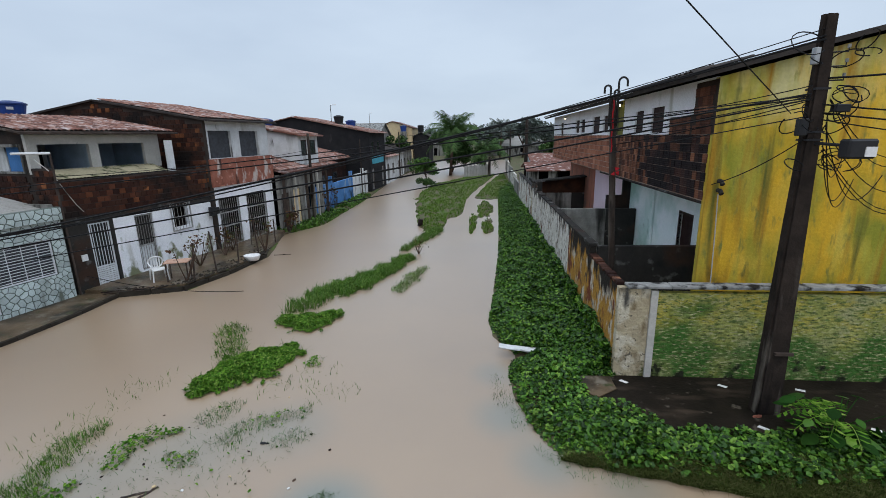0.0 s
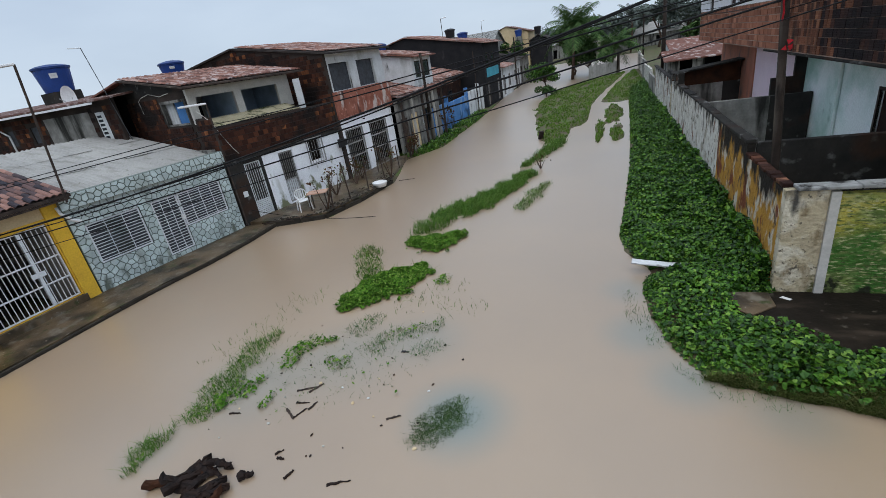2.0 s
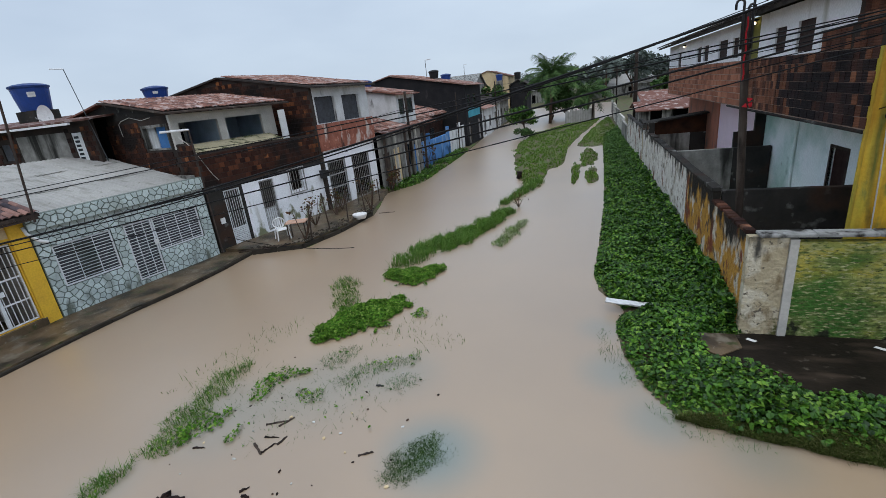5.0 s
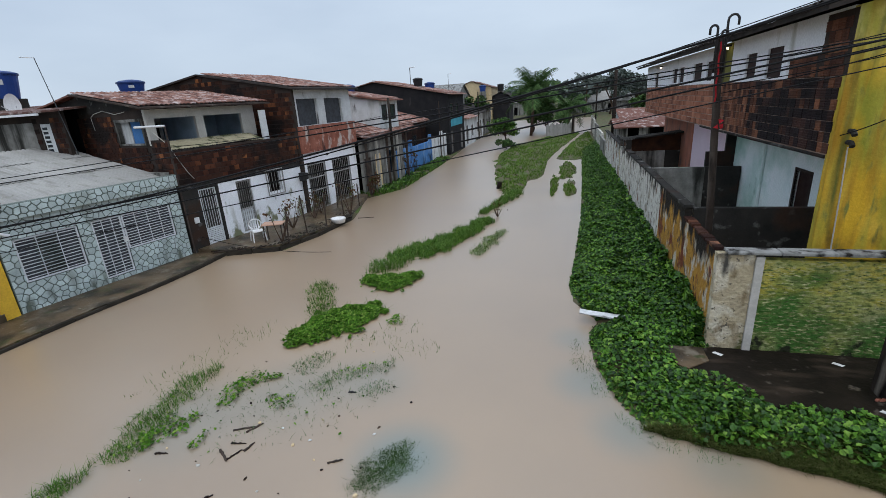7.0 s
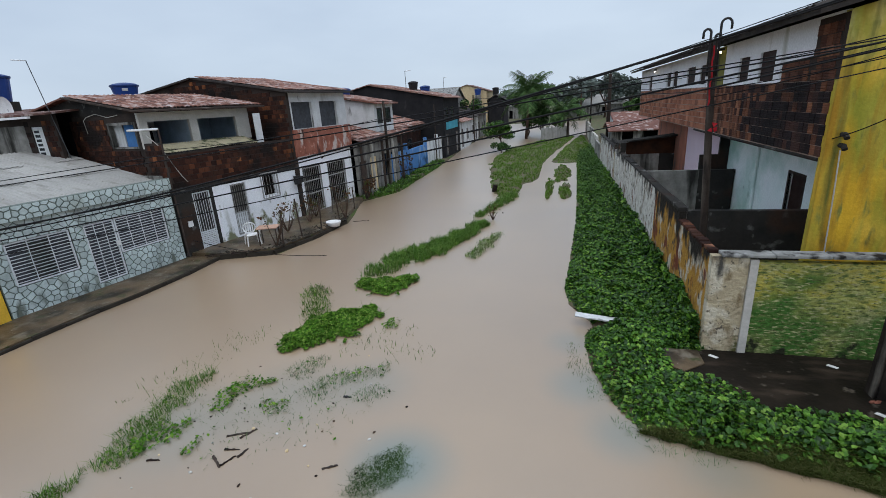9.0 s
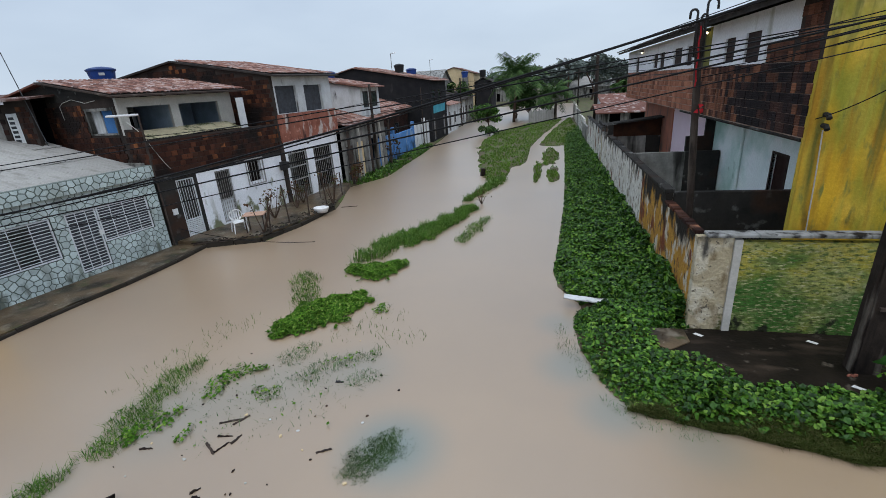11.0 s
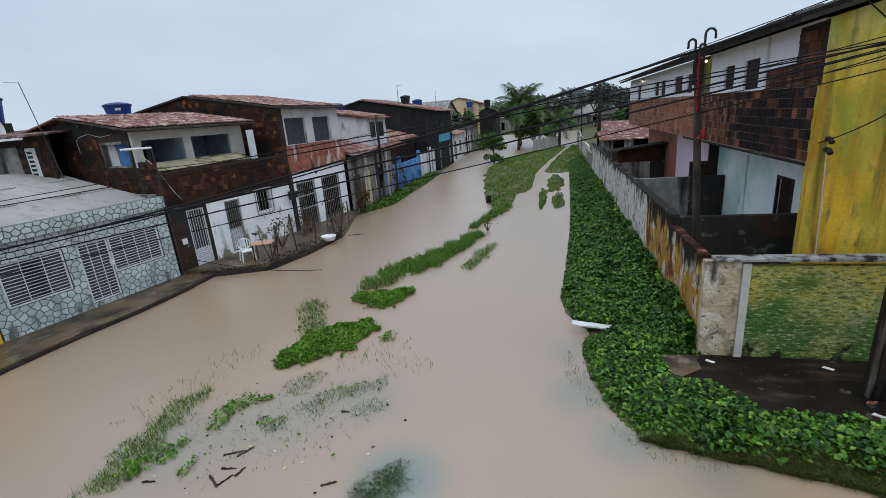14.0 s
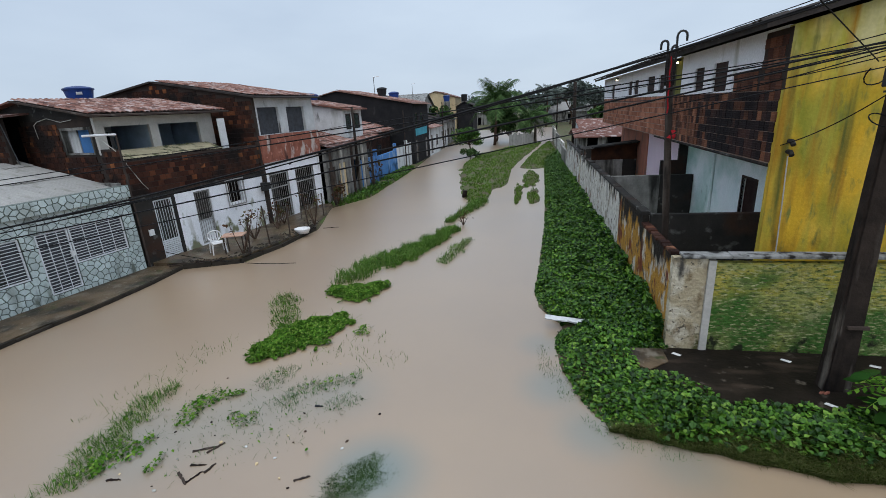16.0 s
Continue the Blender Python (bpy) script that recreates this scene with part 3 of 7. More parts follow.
def tiled(parent, m, width, length, material, w=0.2, step=0.33, single=0, seed=3, pick=lambda x, y: 0.0):
    """Cap tiles over a pitched plane: m puts x along the eave and y down the slope, from (0, 0) at the ridge."""
    rng = random.Random(seed)
    me = tile_mesh("roof_tile", w, step * 1.15, material)
    spots = [(w / 2 + i * w, j * step) for i in range(int(width / w)) for j in range(int(length / step))]
    spots.sort(key=lambda s: pick(*s))
    vs, fs = [], []
    for i, (x, y) in enumerate(spots):
        mm = m @ pose(x + rng.uniform(-0.012, 0.012), y + rng.uniform(-0.02, 0.02), 0.02 + rng.uniform(-0.006, 0.01), 0, 0, rng.uniform(-2.5, 2.5))
        if i < single:
            shared("roof_tile", me, parent, mm)
        else:
            b = len(vs)
            vs += [tuple(mm @ v.co) for v in me.vertices]
            fs += [tuple(b + k for k in p.vertices) for p in me.polygons]
    if vs:
        tagged(cloud("roof_tiles", vs, fs, material, parent), kind="stuff")


def slope(x0, y0, z0, y1, z1, flip=1):
    """Frame of a roof plane in a house's frame: x along the house, y down the slope from (y0, z0) at the ridge to (y1, z1)."""
    d = Vector((0, y1 - y0, z1 - z0)).normalized()
    x = Vector((flip, 0, 0))
    n = x.cross(d)
    return Matrix(((x.x, d.x, n.x, x0), (x.y, d.y, n.y, y0), (x.z, d.z, n.z, z0), (0, 0, 0, 1)))


def corrugated(name, parent, m, width, length, material, pitch=0.16, amp=0.022, label=""):
    """One corrugated sheet: waves across x, length along y."""
    bm = bmesh.new()
    n = max(int(width / pitch * 4), 4)
    rows = [[bm.verts.new(m @ Vector((width * i / n, y, amp * math.sin(width * i / n / pitch * math.tau) + dz))) for i in range(n + 1)]
            for y, dz in ((0, 0), (length, 0), (length, -0.012), (0, -0.012))]
    for a, b in ((0, 1), (1, 2), (2, 3), (3, 0)):
        for i in range(n):
            bm.faces.new((rows[a][i], rows[a][i + 1], rows[b][i + 1], rows[b][i]))
    return part(name, bm, material, parent, label)


def grille(name, parent, u0, u1, z0, z1, v, material, upright=0, across=0, r=0.012, label=""):
    """A steel grille in a wall opening: a frame, upright bars and cross bars, each of its own."""
    t = 0.02
    g = bpart(name, material, parent, (u0, u0 + 0.04, v - t, v + t, z0, z1), (u1 - 0.04, u1, v - t, v + t, z0, z1),
              (u0 + 0.04, u1 - 0.04, v - t, v + t, z1 - 0.04, z1), (u0 + 0.04, u1 - 0.04, v - t, v + t, z0, z0 + 0.04), label=label)
    if upright:
        bm = bmesh.new()
        tube(bm, ((0, 0, z0 + 0.04), (0, 0, z1 - 0.04)), r)
        bar = part("bar", bm, material, g)
        bar.location = (u0 + (u1 - u0) / (upright + 1), v, 0)
        for i in range(2, upright + 1):
            shared("bar", bar.data, g, pose(u0 + (u1 - u0) * i / (upright + 1), v, 0))
    if across:
        bm = bmesh.new()
        box(bm, u0 + 0.04, u1 - 0.04, -0.006, 0.006, -0.011, 0.011)
        bar = part("slat", bm, material, g)
        bar.location = (0, v - 0.014, z0 + (z1 - z0) / (across + 1))
        for i in range(2, across + 1):
            shared("slat", bar.data, g, pose(0, v - 0.014, z0 + (z1 - z0) * i / (across + 1)))
    return g


# ---- ground and water ----
EDGE_Y = (5.7, 5.9, 6.0, 6.12, 6.27, 6.46, 6.82, 7.32, 8.1, 8.83, 9.59, 10.1, 10.7, 11.2, 12.15, 14.55, 19.7, 27.7, 40.9, 62.0, 110.0)
EDGE_X = (4.6, 3.75, 3.2, 2.6, 1.95, 1.45, 1.15, 0.92, 0.72, 0.62, 0.66, 0.86, 0.52, 0.32, 0.22, 0.4, 0.75, 1.05, 1.44, 3.3, 6.5)
KERB_Y = (-20, 4.0, 7.0, 8.7, 10.3, 12.0, 13.75, 13.8, 14.5, 16.5, 19.2, 20.0, 24.0, 27.0, 31.0, 40.0, 55.0, 110.0)
KERB_X = (-13.4, -13.35, -13.2, -13.05, -12.76, -12.62, -12.68, -12.6, -10.6, -10.1, -9.8, -10.0, -11.2, -9.9, -10.0, -10.2, -11.2, -11.0)
# islands of weeds, each a chain of (x, y, half width): share of broad leaves, plants to the square metre, blade height, chain
ISLANDS = ((0.82, 6400, 0.16, ((-5.94, 8.36, 0.46), (-5.53, 9.16, 0.78), (-4.96, 9.79, 0.52))),
           (0.12, 700, 0.18, ((-7.22, 11.32, 0.34), (-6.42, 10.21, 0.4), (-6.0, 9.5, 0.4))),
           (0.75, 3600, 0.16, ((-5.64, 11.95, 0.48), (-5.0, 11.8, 0.62), (-4.57, 12.38, 0.34))),
           (0.05, 800, 0.26, ((-5.81, 12.98, 0.5), (-5.52, 13.39, 0.55))),
           (0.45, 2000, 0.22, ((-5.45, 14.3, 0.62), (-4.81, 15.06, 0.74), (-4.08, 16.56, 0.56), (-3.3, 19.1, 0.34))),
           (0.15, 1000, 0.20, ((-3.7, 20.4, 0.22), (-3.15, 22.4, 0.3), (-2.62, 25.12, 0.5))),
           (0.20, 700, 0.17, ((-2.88, 14.76, 0.26), (-2.63, 16.26, 0.34), (-2.36, 17.52, 0.22))))
# weeds that only pierce the surface of the flood
SHALLOWS = ((0.55, 1300, 0.10, ((-6.78, 4.69, 0.24), (-6.59, 5.04, 0.3), (-6.47, 5.32, 0.2))),
            (0.55, 1100, 0.10, ((-5.89, 4.74, 0.13), (-5.83, 4.97, 0.15))),
            (0.5, 1100, 0.10, ((-6.11, 5.76, 0.16), (-6.24, 6.26, 0.24), (-6.06, 6.63, 0.22), (-5.6, 6.75, 0.1))),
            (0.04, 1300, 0.17, ((-6.95, 4.3, 0.24), (-7.08, 5.09, 0.36), (-7.3, 6.17, 0.34), (-7.17, 6.8, 0.18))),
            (0.06, 1700, 0.16, ((-7.11, 3.12, 0.14), (-7.23, 3.57, 0.28), (-7.15, 3.78, 0.22))),
            (0.0, 500, 0.2, ((-7.18, 4.05, 0.12), (-7.22, 4.47, 0.14))),
            (0.15, 1500, 0.09, ((-5.01, 6.01, 0.24), (-5.2, 6.1, 0.15))),
            (0.03, 1400, 0.12, ((-4.45, 7.04, 0.26), (-4.13, 7.09, 0.34), (-3.67, 7.47, 0.25))),
            (0.0, 1400, 0.12, ((-3.45, 6.65, 0.3), (-3.28, 6.81, 0.26))),
            (0.02, 1400, 0.12, ((-5.2, 7.2, 0.34), (-5.07, 7.62, 0.3))),
            (0.0, 1200, 0.12, ((-4.65, 6.65, 0.26), (-4.4, 6.5, 0.2))),
            (0.3, 1200, 0.12, ((-4.05, 9.49, 0.24), (-4.0, 9.6, 0.2))),
            (0.0, 110, 0.2, ((-3.3, 8.3, 0.5), (-2.95, 8.3, 0.45))),
            (0.0, 90, 0.2, ((-4.4, 8.4, 0.45), (-3.6, 9.3, 0.4))),
            (0.05, 130, 0.14, ((-6.6, 6.0, 0.9), (-5.3, 5.6, 0.9), (-4.2, 6.2, 0.9))),
            (0.0, 500, 0.12, ((0.35, 9.0, 0.14), (0.42, 8.3, 0.2), (0.75, 7.3, 0.16))),
            (0.0, 420, 0.12, ((1.05, 6.6, 0.16), (1.5, 6.25, 0.2), (2.4, 5.95, 0.16))),
            (0.0, 60, 0.22, ((-8.0, 6.0, 0.5), (-7.4, 8.2, 0.6))))


def in_chain(x, y, chain):
    """1 on the spine of a chain of discs, 0 at its rim, below 0 outside."""
    best = -9.0
    for (ax, ay, ar), (bx, by, br) in zip(chain, chain[1:]):
        dx, dy = bx - ax, by - ay
        k = min(1.0, max(0.0, ((x - ax) * dx + (y - ay) * dy) / (dx * dx + dy * dy)))
        best = max(best, 1 - math.hypot(x - ax - dx * k, y - ay - dy * k) / (ar + (br - ar) * k))
    return best


def mound(x, y):
    best = -9.0
    for leafy, _, _, chain in ISLANDS:
        v = in_chain(x, y, chain)
        if v > -1.5:
            best = max(best, min(v + 0.35 * noise.noise((x * 1.7, y * 1.7, 1)) - 0.12, 0.6) * (0.07 if leafy > 0.3 else 0.0) - (0 if leafy > 0.3 else 0.05))
    return best


# low tufts between the ruts: x, y, half width, half length
TUFTS = ((-0.6, 27.5, 0.30, 3.3), (0.32, 26.5, 0.34, 2.3), (0.25, 33.2, 0.60, 3.9))


def strip(x, y):
    """Height of the grassy track in the middle of the street, with its two wheel ruts."""
    if y < 23.0 or y > 68:
        return -9.0
    rut = np.interp(y, (25, 38, 48, 64), (-1.15, -1.1, 0.0, 2.2))
    end = np.interp(x, (-6.6, -3.8, -2.2, 0.6, 2.2), (50, 55, 59.5, 62.5, 66))
    if x < rut:
        left = np.interp(y, (25, 30, 42, 55, 62), (-3.4, -4.6, -6.0, -5.2, -2.0))
        h = min(0.11, (x - left) * 0.12, (y - 25.0) * 0.05, (end - y) * 0.05)
        h -= 0.17 * math.exp(-((x + 1.9) / 0.55) ** 2 - ((y - 27.8) / 2.0) ** 2)
    else:
        h = min(0.10, (y - 38.4) * 0.08, (end - y) * 0.05)
        for tx, ty, hw, hl in TUFTS:
            h = max(h, 0.12 - 0.15 * (((x - tx) / hw) ** 2 + ((y - ty) / hl) ** 4) + 0.16 * noise.noise((x * 2.5, y * 0.9, 14)))
    h -= 0.17 * math.exp(-((x - rut) / 0.36) ** 2)
    return max(h, -0.3) + 0.05 * noise.noise((x * 0.8, y * 0.35, 0)) + 0.03 * noise.noise((x * 2.2, y * 1.1, 9))


def bank(x, y):
    """How far a point lies inside the shore of the right bank."""
    e = np.interp(y, EDGE_Y, EDGE_X) if y > 5.7 else 60.0
    foot = np.interp(x, EDGE_X[8::-1], EDGE_Y[8::-1])
    return float(max(min(x - e, y - foot if y < 8.5 else 9.0), -1.0))


def ground_z(x, y):
    k = np.interp(y, KERB_Y, KERB_X)
    z = -0.3
    z = max(z, min(bank(x, y) * 0.3, 0.16))
    z = max(z, min((k - x) * 0.35, 0.06) if x < k + 1 else -0.3)
    if y > 5:
        z = max(z, mound(x, y) - 0.01)
    z = max(z, strip(x, y))
    if y > 101:
        z = max(z, min((y - 101) * 0.02, 0.12) + 0.05 * noise.noise((x * 0.2, y * 0.1, 3)))
    return z + 0.012 * noise.noise((x * 2.1, y * 2.1, 5))


gx = [-3000, -300, -60, -30] + [-16 + 0.2 * i for i in range(114)] + [7.5, 9, 14, 30, 80, 400, 3000]
gy = [-300, -30, -8, 0] + [2 + 0.2 * i for i in range(150)] + [32.5 + i for i in range(60)] + [95, 100, 105, 130, 180, 400, 3500]
gv = [(x, y, ground_z(x, y) if -30 <= x <= 30 and y < 110 else 0.1 if y > 20 else -0.3) for y in gy for x in gx]
gf = [(j * len(gx) + i, j * len(gx) + i + 1, (j + 1) * len(gx) + i + 1, (j + 1) * len(gx) + i) for j in range(len(gy) - 1) for i in range(len(gx) - 1)]
ground = tagged(cloud("ground", gv, gf, M_ground), "muddy earth with patches of short grass", "ground", kind="structure")
ground.data.shade_smooth()

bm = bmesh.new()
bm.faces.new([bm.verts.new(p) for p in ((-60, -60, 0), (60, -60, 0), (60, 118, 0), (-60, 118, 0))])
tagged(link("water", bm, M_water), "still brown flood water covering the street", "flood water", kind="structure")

# pavements
pl = root("pavement_left", pose(0, 0, 0), "wet stained concrete pavement along the house fronts", "pavement", kind="structure")
bm = bmesh.new()
prism(bm, ((-16.2, -6), (-13.42, -6), (-13.37, 4.0), (-13.22, 7.0), (-13.07, 8.7), (-12.78, 10.3), (-12.64, 12.0), (-12.7, 13.75), (-14.6, 13.75)), -0.3, 0.115, "z")
part("slab", bm, M_concrete, pl)
bm = bmesh.new()
prism(bm, ((-14.4, 13.752), (-12.72, 13.752), (-10.75, 14.55), (-10.2, 16.5), (-9.95, 19.2), (-10.2, 20.0), (-11.2, 24.2), (-12.6, 24.2)), -0.3, 0.24, "z")
part("terrace", bm, M_concrete, pl)
rng = random.Random(5)
y = -6.0
while y < 13.7:
    ln_ = min(rng.uniform(0.8, 1.2), 13.74 - y)
    p, q = (Vector((float(np.interp(v, KERB_Y, KERB_X)) + 0.03, v)) for v in (y, y + ln_ - 0.012))
    bm = bmesh.new()
    box(bm, 0, (q - p).length, -0.045, 0.045, -0.3, 0.10 + rng.uniform(-0.025, 0.02), front(p, q))
    bmesh.ops.bevel(bm, geom=bm.edges[:], offset=0.012, segments=1, affect="EDGES")
    part("kerbstone", bm, M_kerb, pl)
    y += ln_
for a, b in (((-12.6, 13.78), (-10.72, 14.5)), ((-10.72, 14.5), (-10.15, 16.5)), ((-10.15, 16.5), (-9.9, 19.2))):
    n = max(int(math.dist(a, b) / 0.8), 1)
    for i in range(n):
        p, q = Vector(a).lerp(Vector(b), i / n), Vector(a).lerp(Vector(b), (i + 0.96) / n)
        bm = bmesh.new()
        box(bm, 0, (q - p).length, -0.07, 0.07, -0.3, 0.17 + rng.uniform(-0.03, 0.03), front(p, q))
        part("kerbstone", bm, M_kerb, pl)

pr = root("pavement_right", pose(0, 0, 0), "dark wet broken concrete slab at the wall's foot", "pavement", kind="structure")
bm = bmesh.new()
prism(bm, ((2.08, 8.76), (2.12, 8.1), (2.6, 7.62), (2.82, 7.18), (3.2, 7.02), (4.6, 7.0), (12, 7.05), (12, 8.86), (2.95, 8.86), (2.7, 8.78)), -0.1, 0.24, "z")
part("slab", bm, M_darkconc, pr)
bm = bmesh.new()
prism(bm, ((2.06, 8.77), (2.1, 8.12), (2.3, 7.98), (2.72, 8.3), (2.72, 8.78)), 0.1, 0.262, "z")
part("broken_corner", bm, M_concrete, pr, "pale broken concrete corner")

# ---- the yellow house on the left bank ----
hy = root("yellow_house", front((-15.2, 2.5), (-15.0, 7.9)), "bright yellow single-storey house with clay tile roof and white gate", "house")
holes = [(2.95, 5.18, 0.34, 2.62)]
bm = bmesh.new()
holed(bm, -4, 5.35, 0, 2.75, 0, 0.18, holes)
part("wall", bm, M_yellow, hy)
bpart("lintel_band", M_cream, hy, (2.3, 5.2, -0.004, 0.18, 2.754, 3.2), label="cream painted band above the gate")
bpart("pillar", M_yellow, hy, (5.2, 5.62, -0.09, 0.18, 0.1, 3.1), bevel=0.01)
bpart("pillar", M_yellow, hy, (2.35, 2.93, -0.09, 0.0, 0.1, 2.75), bevel=0.01)
bpart("side_wall", M_yellow, hy, (5.2, 5.35, 0.18, 6.8, 0, 3.2))
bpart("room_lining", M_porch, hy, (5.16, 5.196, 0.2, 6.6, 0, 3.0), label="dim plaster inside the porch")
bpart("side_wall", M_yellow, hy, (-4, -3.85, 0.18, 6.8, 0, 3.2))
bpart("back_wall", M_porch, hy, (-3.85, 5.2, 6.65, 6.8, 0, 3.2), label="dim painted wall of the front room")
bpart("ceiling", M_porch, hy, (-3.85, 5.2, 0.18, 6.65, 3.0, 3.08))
bpart("step", M_concrete, hy, (2.9, 5.25, -0.12, 0.0, 0.1, 0.33), label="low brick-edged doorstep")
bm = bmesh.new()
prism(bm, ((-0.42, 3.18), (2.2, 3.98), (2.2, 4.07), (-0.42, 3.27)), -4.2, 5.9, "x")
part("roof_deck", bm, M_darkwood, hy)
# dark strip added for the thin line of shade below the tiles
bpart("eave_board", M_darkwood, hy, (-4, 5.85, -0.40, -0.36, 3.11, 3.17))
g = grille("gate", hy, 2.97, 5.16, 0.36, 2.6, 0.06, M_grill, upright=17, label="white steel bar gate with lock plate")
bpart("cross_rail", M_grill, g, (3.0, 5.12, 0.04, 0.08, 1.66, 1.70))
bpart("cross_rail", M_grill, g, (3.0, 5.12, 0.04, 0.08, 0.98, 1.02))
bpart("gate_post", M_grill, g, (4.42, 4.50, 0.02, 0.10, 0.40, 2.56))
bpart("lock_plate", M_grill, g, (4.26, 4.62, 0.0, 0.03, 1.28, 1.42))
for k, (u, w) in enumerate(((3.3, 0.5), (3.95, 0.4))):
    ch = root("plastic_chair", front((-15.2, 2.5), (-15.0, 7.9)) @ pose(u, 1.2 + k * 0.5, 0.115), "dark plastic chair inside the barred porch", "chair")
    bpart("seat", M_black, ch, (0, w, 0, 0.45, 0.40, 0.44))
    bpart("backrest", M_black, ch, (0, w, 0.41, 0.45, 0.44, 0.88))
    for lx in (0.02, w - 0.06):
        for ly in (0.02, 0.39):
            bpart("leg", M_black, ch, (lx, lx + 0.04, ly, ly + 0.04, 0, 0.40))
bm = bmesh.new()
bmesh.ops.create_icosphere(bm, subdivisions=2, radius=0.24)
for v in bm.verts:
    v.co *= 1 + 0.15 * noise.noise(v.co * 6)
    v.co.z = max(v.co.z, -0.16)
bag = link("purple_bag", bm, M_purple, True)
bag.matrix_world = front((-15.2, 2.5), (-15.0, 7.9)) @ pose(3.15, 0.6, 0.975)
tagged(bag, "shiny purple plastic bag on a stool inside the porch", "bag")
st = root("stool", front((-15.2, 2.5), (-15.0, 7.9)) @ pose(3.15, 0.6, 0.115), "small dark stool inside the barred porch", "stool")
bpart("seat", M_black, st, (-0.2, 0.2, -0.2, 0.2, 0.64, 0.70))
for a, b in ((-0.18, -0.18), (0.14, -0.18), (-0.18, 0.14), (0.14, 0.14)):
    bpart("leg", M_black, st, (a, a + 0.04, b, b + 0.04, 0, 0.64))

# ---- the stone-faced grey house ----
FG = front((-14.95, 7.95), (-13.95, 13.5))
hg = root("stone_faced_house", FG, "single-storey house faced with pale irregular stone, fibre-cement roof", "house")
GH = [(0.55, 2.2, 0.93, 2.24), (2.57, 3.5, 0.26, 2.24), (3.5, 5.25, 1.02, 2.24)]
bm = bmesh.new()
holed(bm, 0.2, 5.66, 0, 2.8, 0, 0.18, GH)
part("wall", bm, M_joint, hg)
bpart("parapet", M_joint, hg, (0.15, 5.7, -0.14, 0.16, 2.802, 3.22))
bpart("side_wall", M_greyrend, hg, (5.5, 5.64, 0.18, 7, 0, 3.3))
bpart("side_wall", M_greyrend, hg, (0.22, 0.36, 0.18, 7, 0, 3.3))
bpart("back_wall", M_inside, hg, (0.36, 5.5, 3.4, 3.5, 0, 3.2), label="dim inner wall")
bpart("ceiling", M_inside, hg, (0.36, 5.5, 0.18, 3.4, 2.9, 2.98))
w = grille("window", hg, 0.57, 2.18, 0.95, 2.22, 0.05, M_grill, upright=2, across=12, label="louvred white steel window grille")
bpart("shutter", M_shutter, w, (0.6, 1.05, 0.10, 0.13, 0.99, 2.2), label="grey folded shutters")
bpart("shutter", M_shutter, w, (1.66, 2.15, 0.10, 0.13, 0.99, 2.2), label="grey folded shutters")
g = grille("gate", hg, 2.59, 3.49, 0.28, 2.22, 0.05, M_grill, upright=2, across=18, label="white slatted steel gate")
bpart("backing", M_shutter, g, (2.63, 3.45, 0.10, 0.12, 0.3, 2.2))
bpart("padlock", M_plast, g, (3.4, 3.52, -0.02, 0.03, 1.32, 1.48))
w = grille("window", hg, 3.52, 5.23, 1.04, 2.22, 0.05, M_grill, upright=3, across=12, label="louvred white steel window grille")
bpart("backing", M_shutter, w, (3.56, 5.2, 0.10, 0.12, 1.08, 2.2))


def clip(poly, a, b, c):
    out = []
    for (x0, y0), (x1, y1) in zip(poly, poly[1:] + poly[:1]):
        d0, d1 = a * x0 + b * y0 - c, a * x1 + b * y1 - c
        if d0 <= 0:
            out.append((x0, y0))
        if d0 * d1 < 0:
            t = d0 / (d0 - d1)
            out.append((x0 + (x1 - x0) * t, y0 + (y1 - y0) * t))
    return out


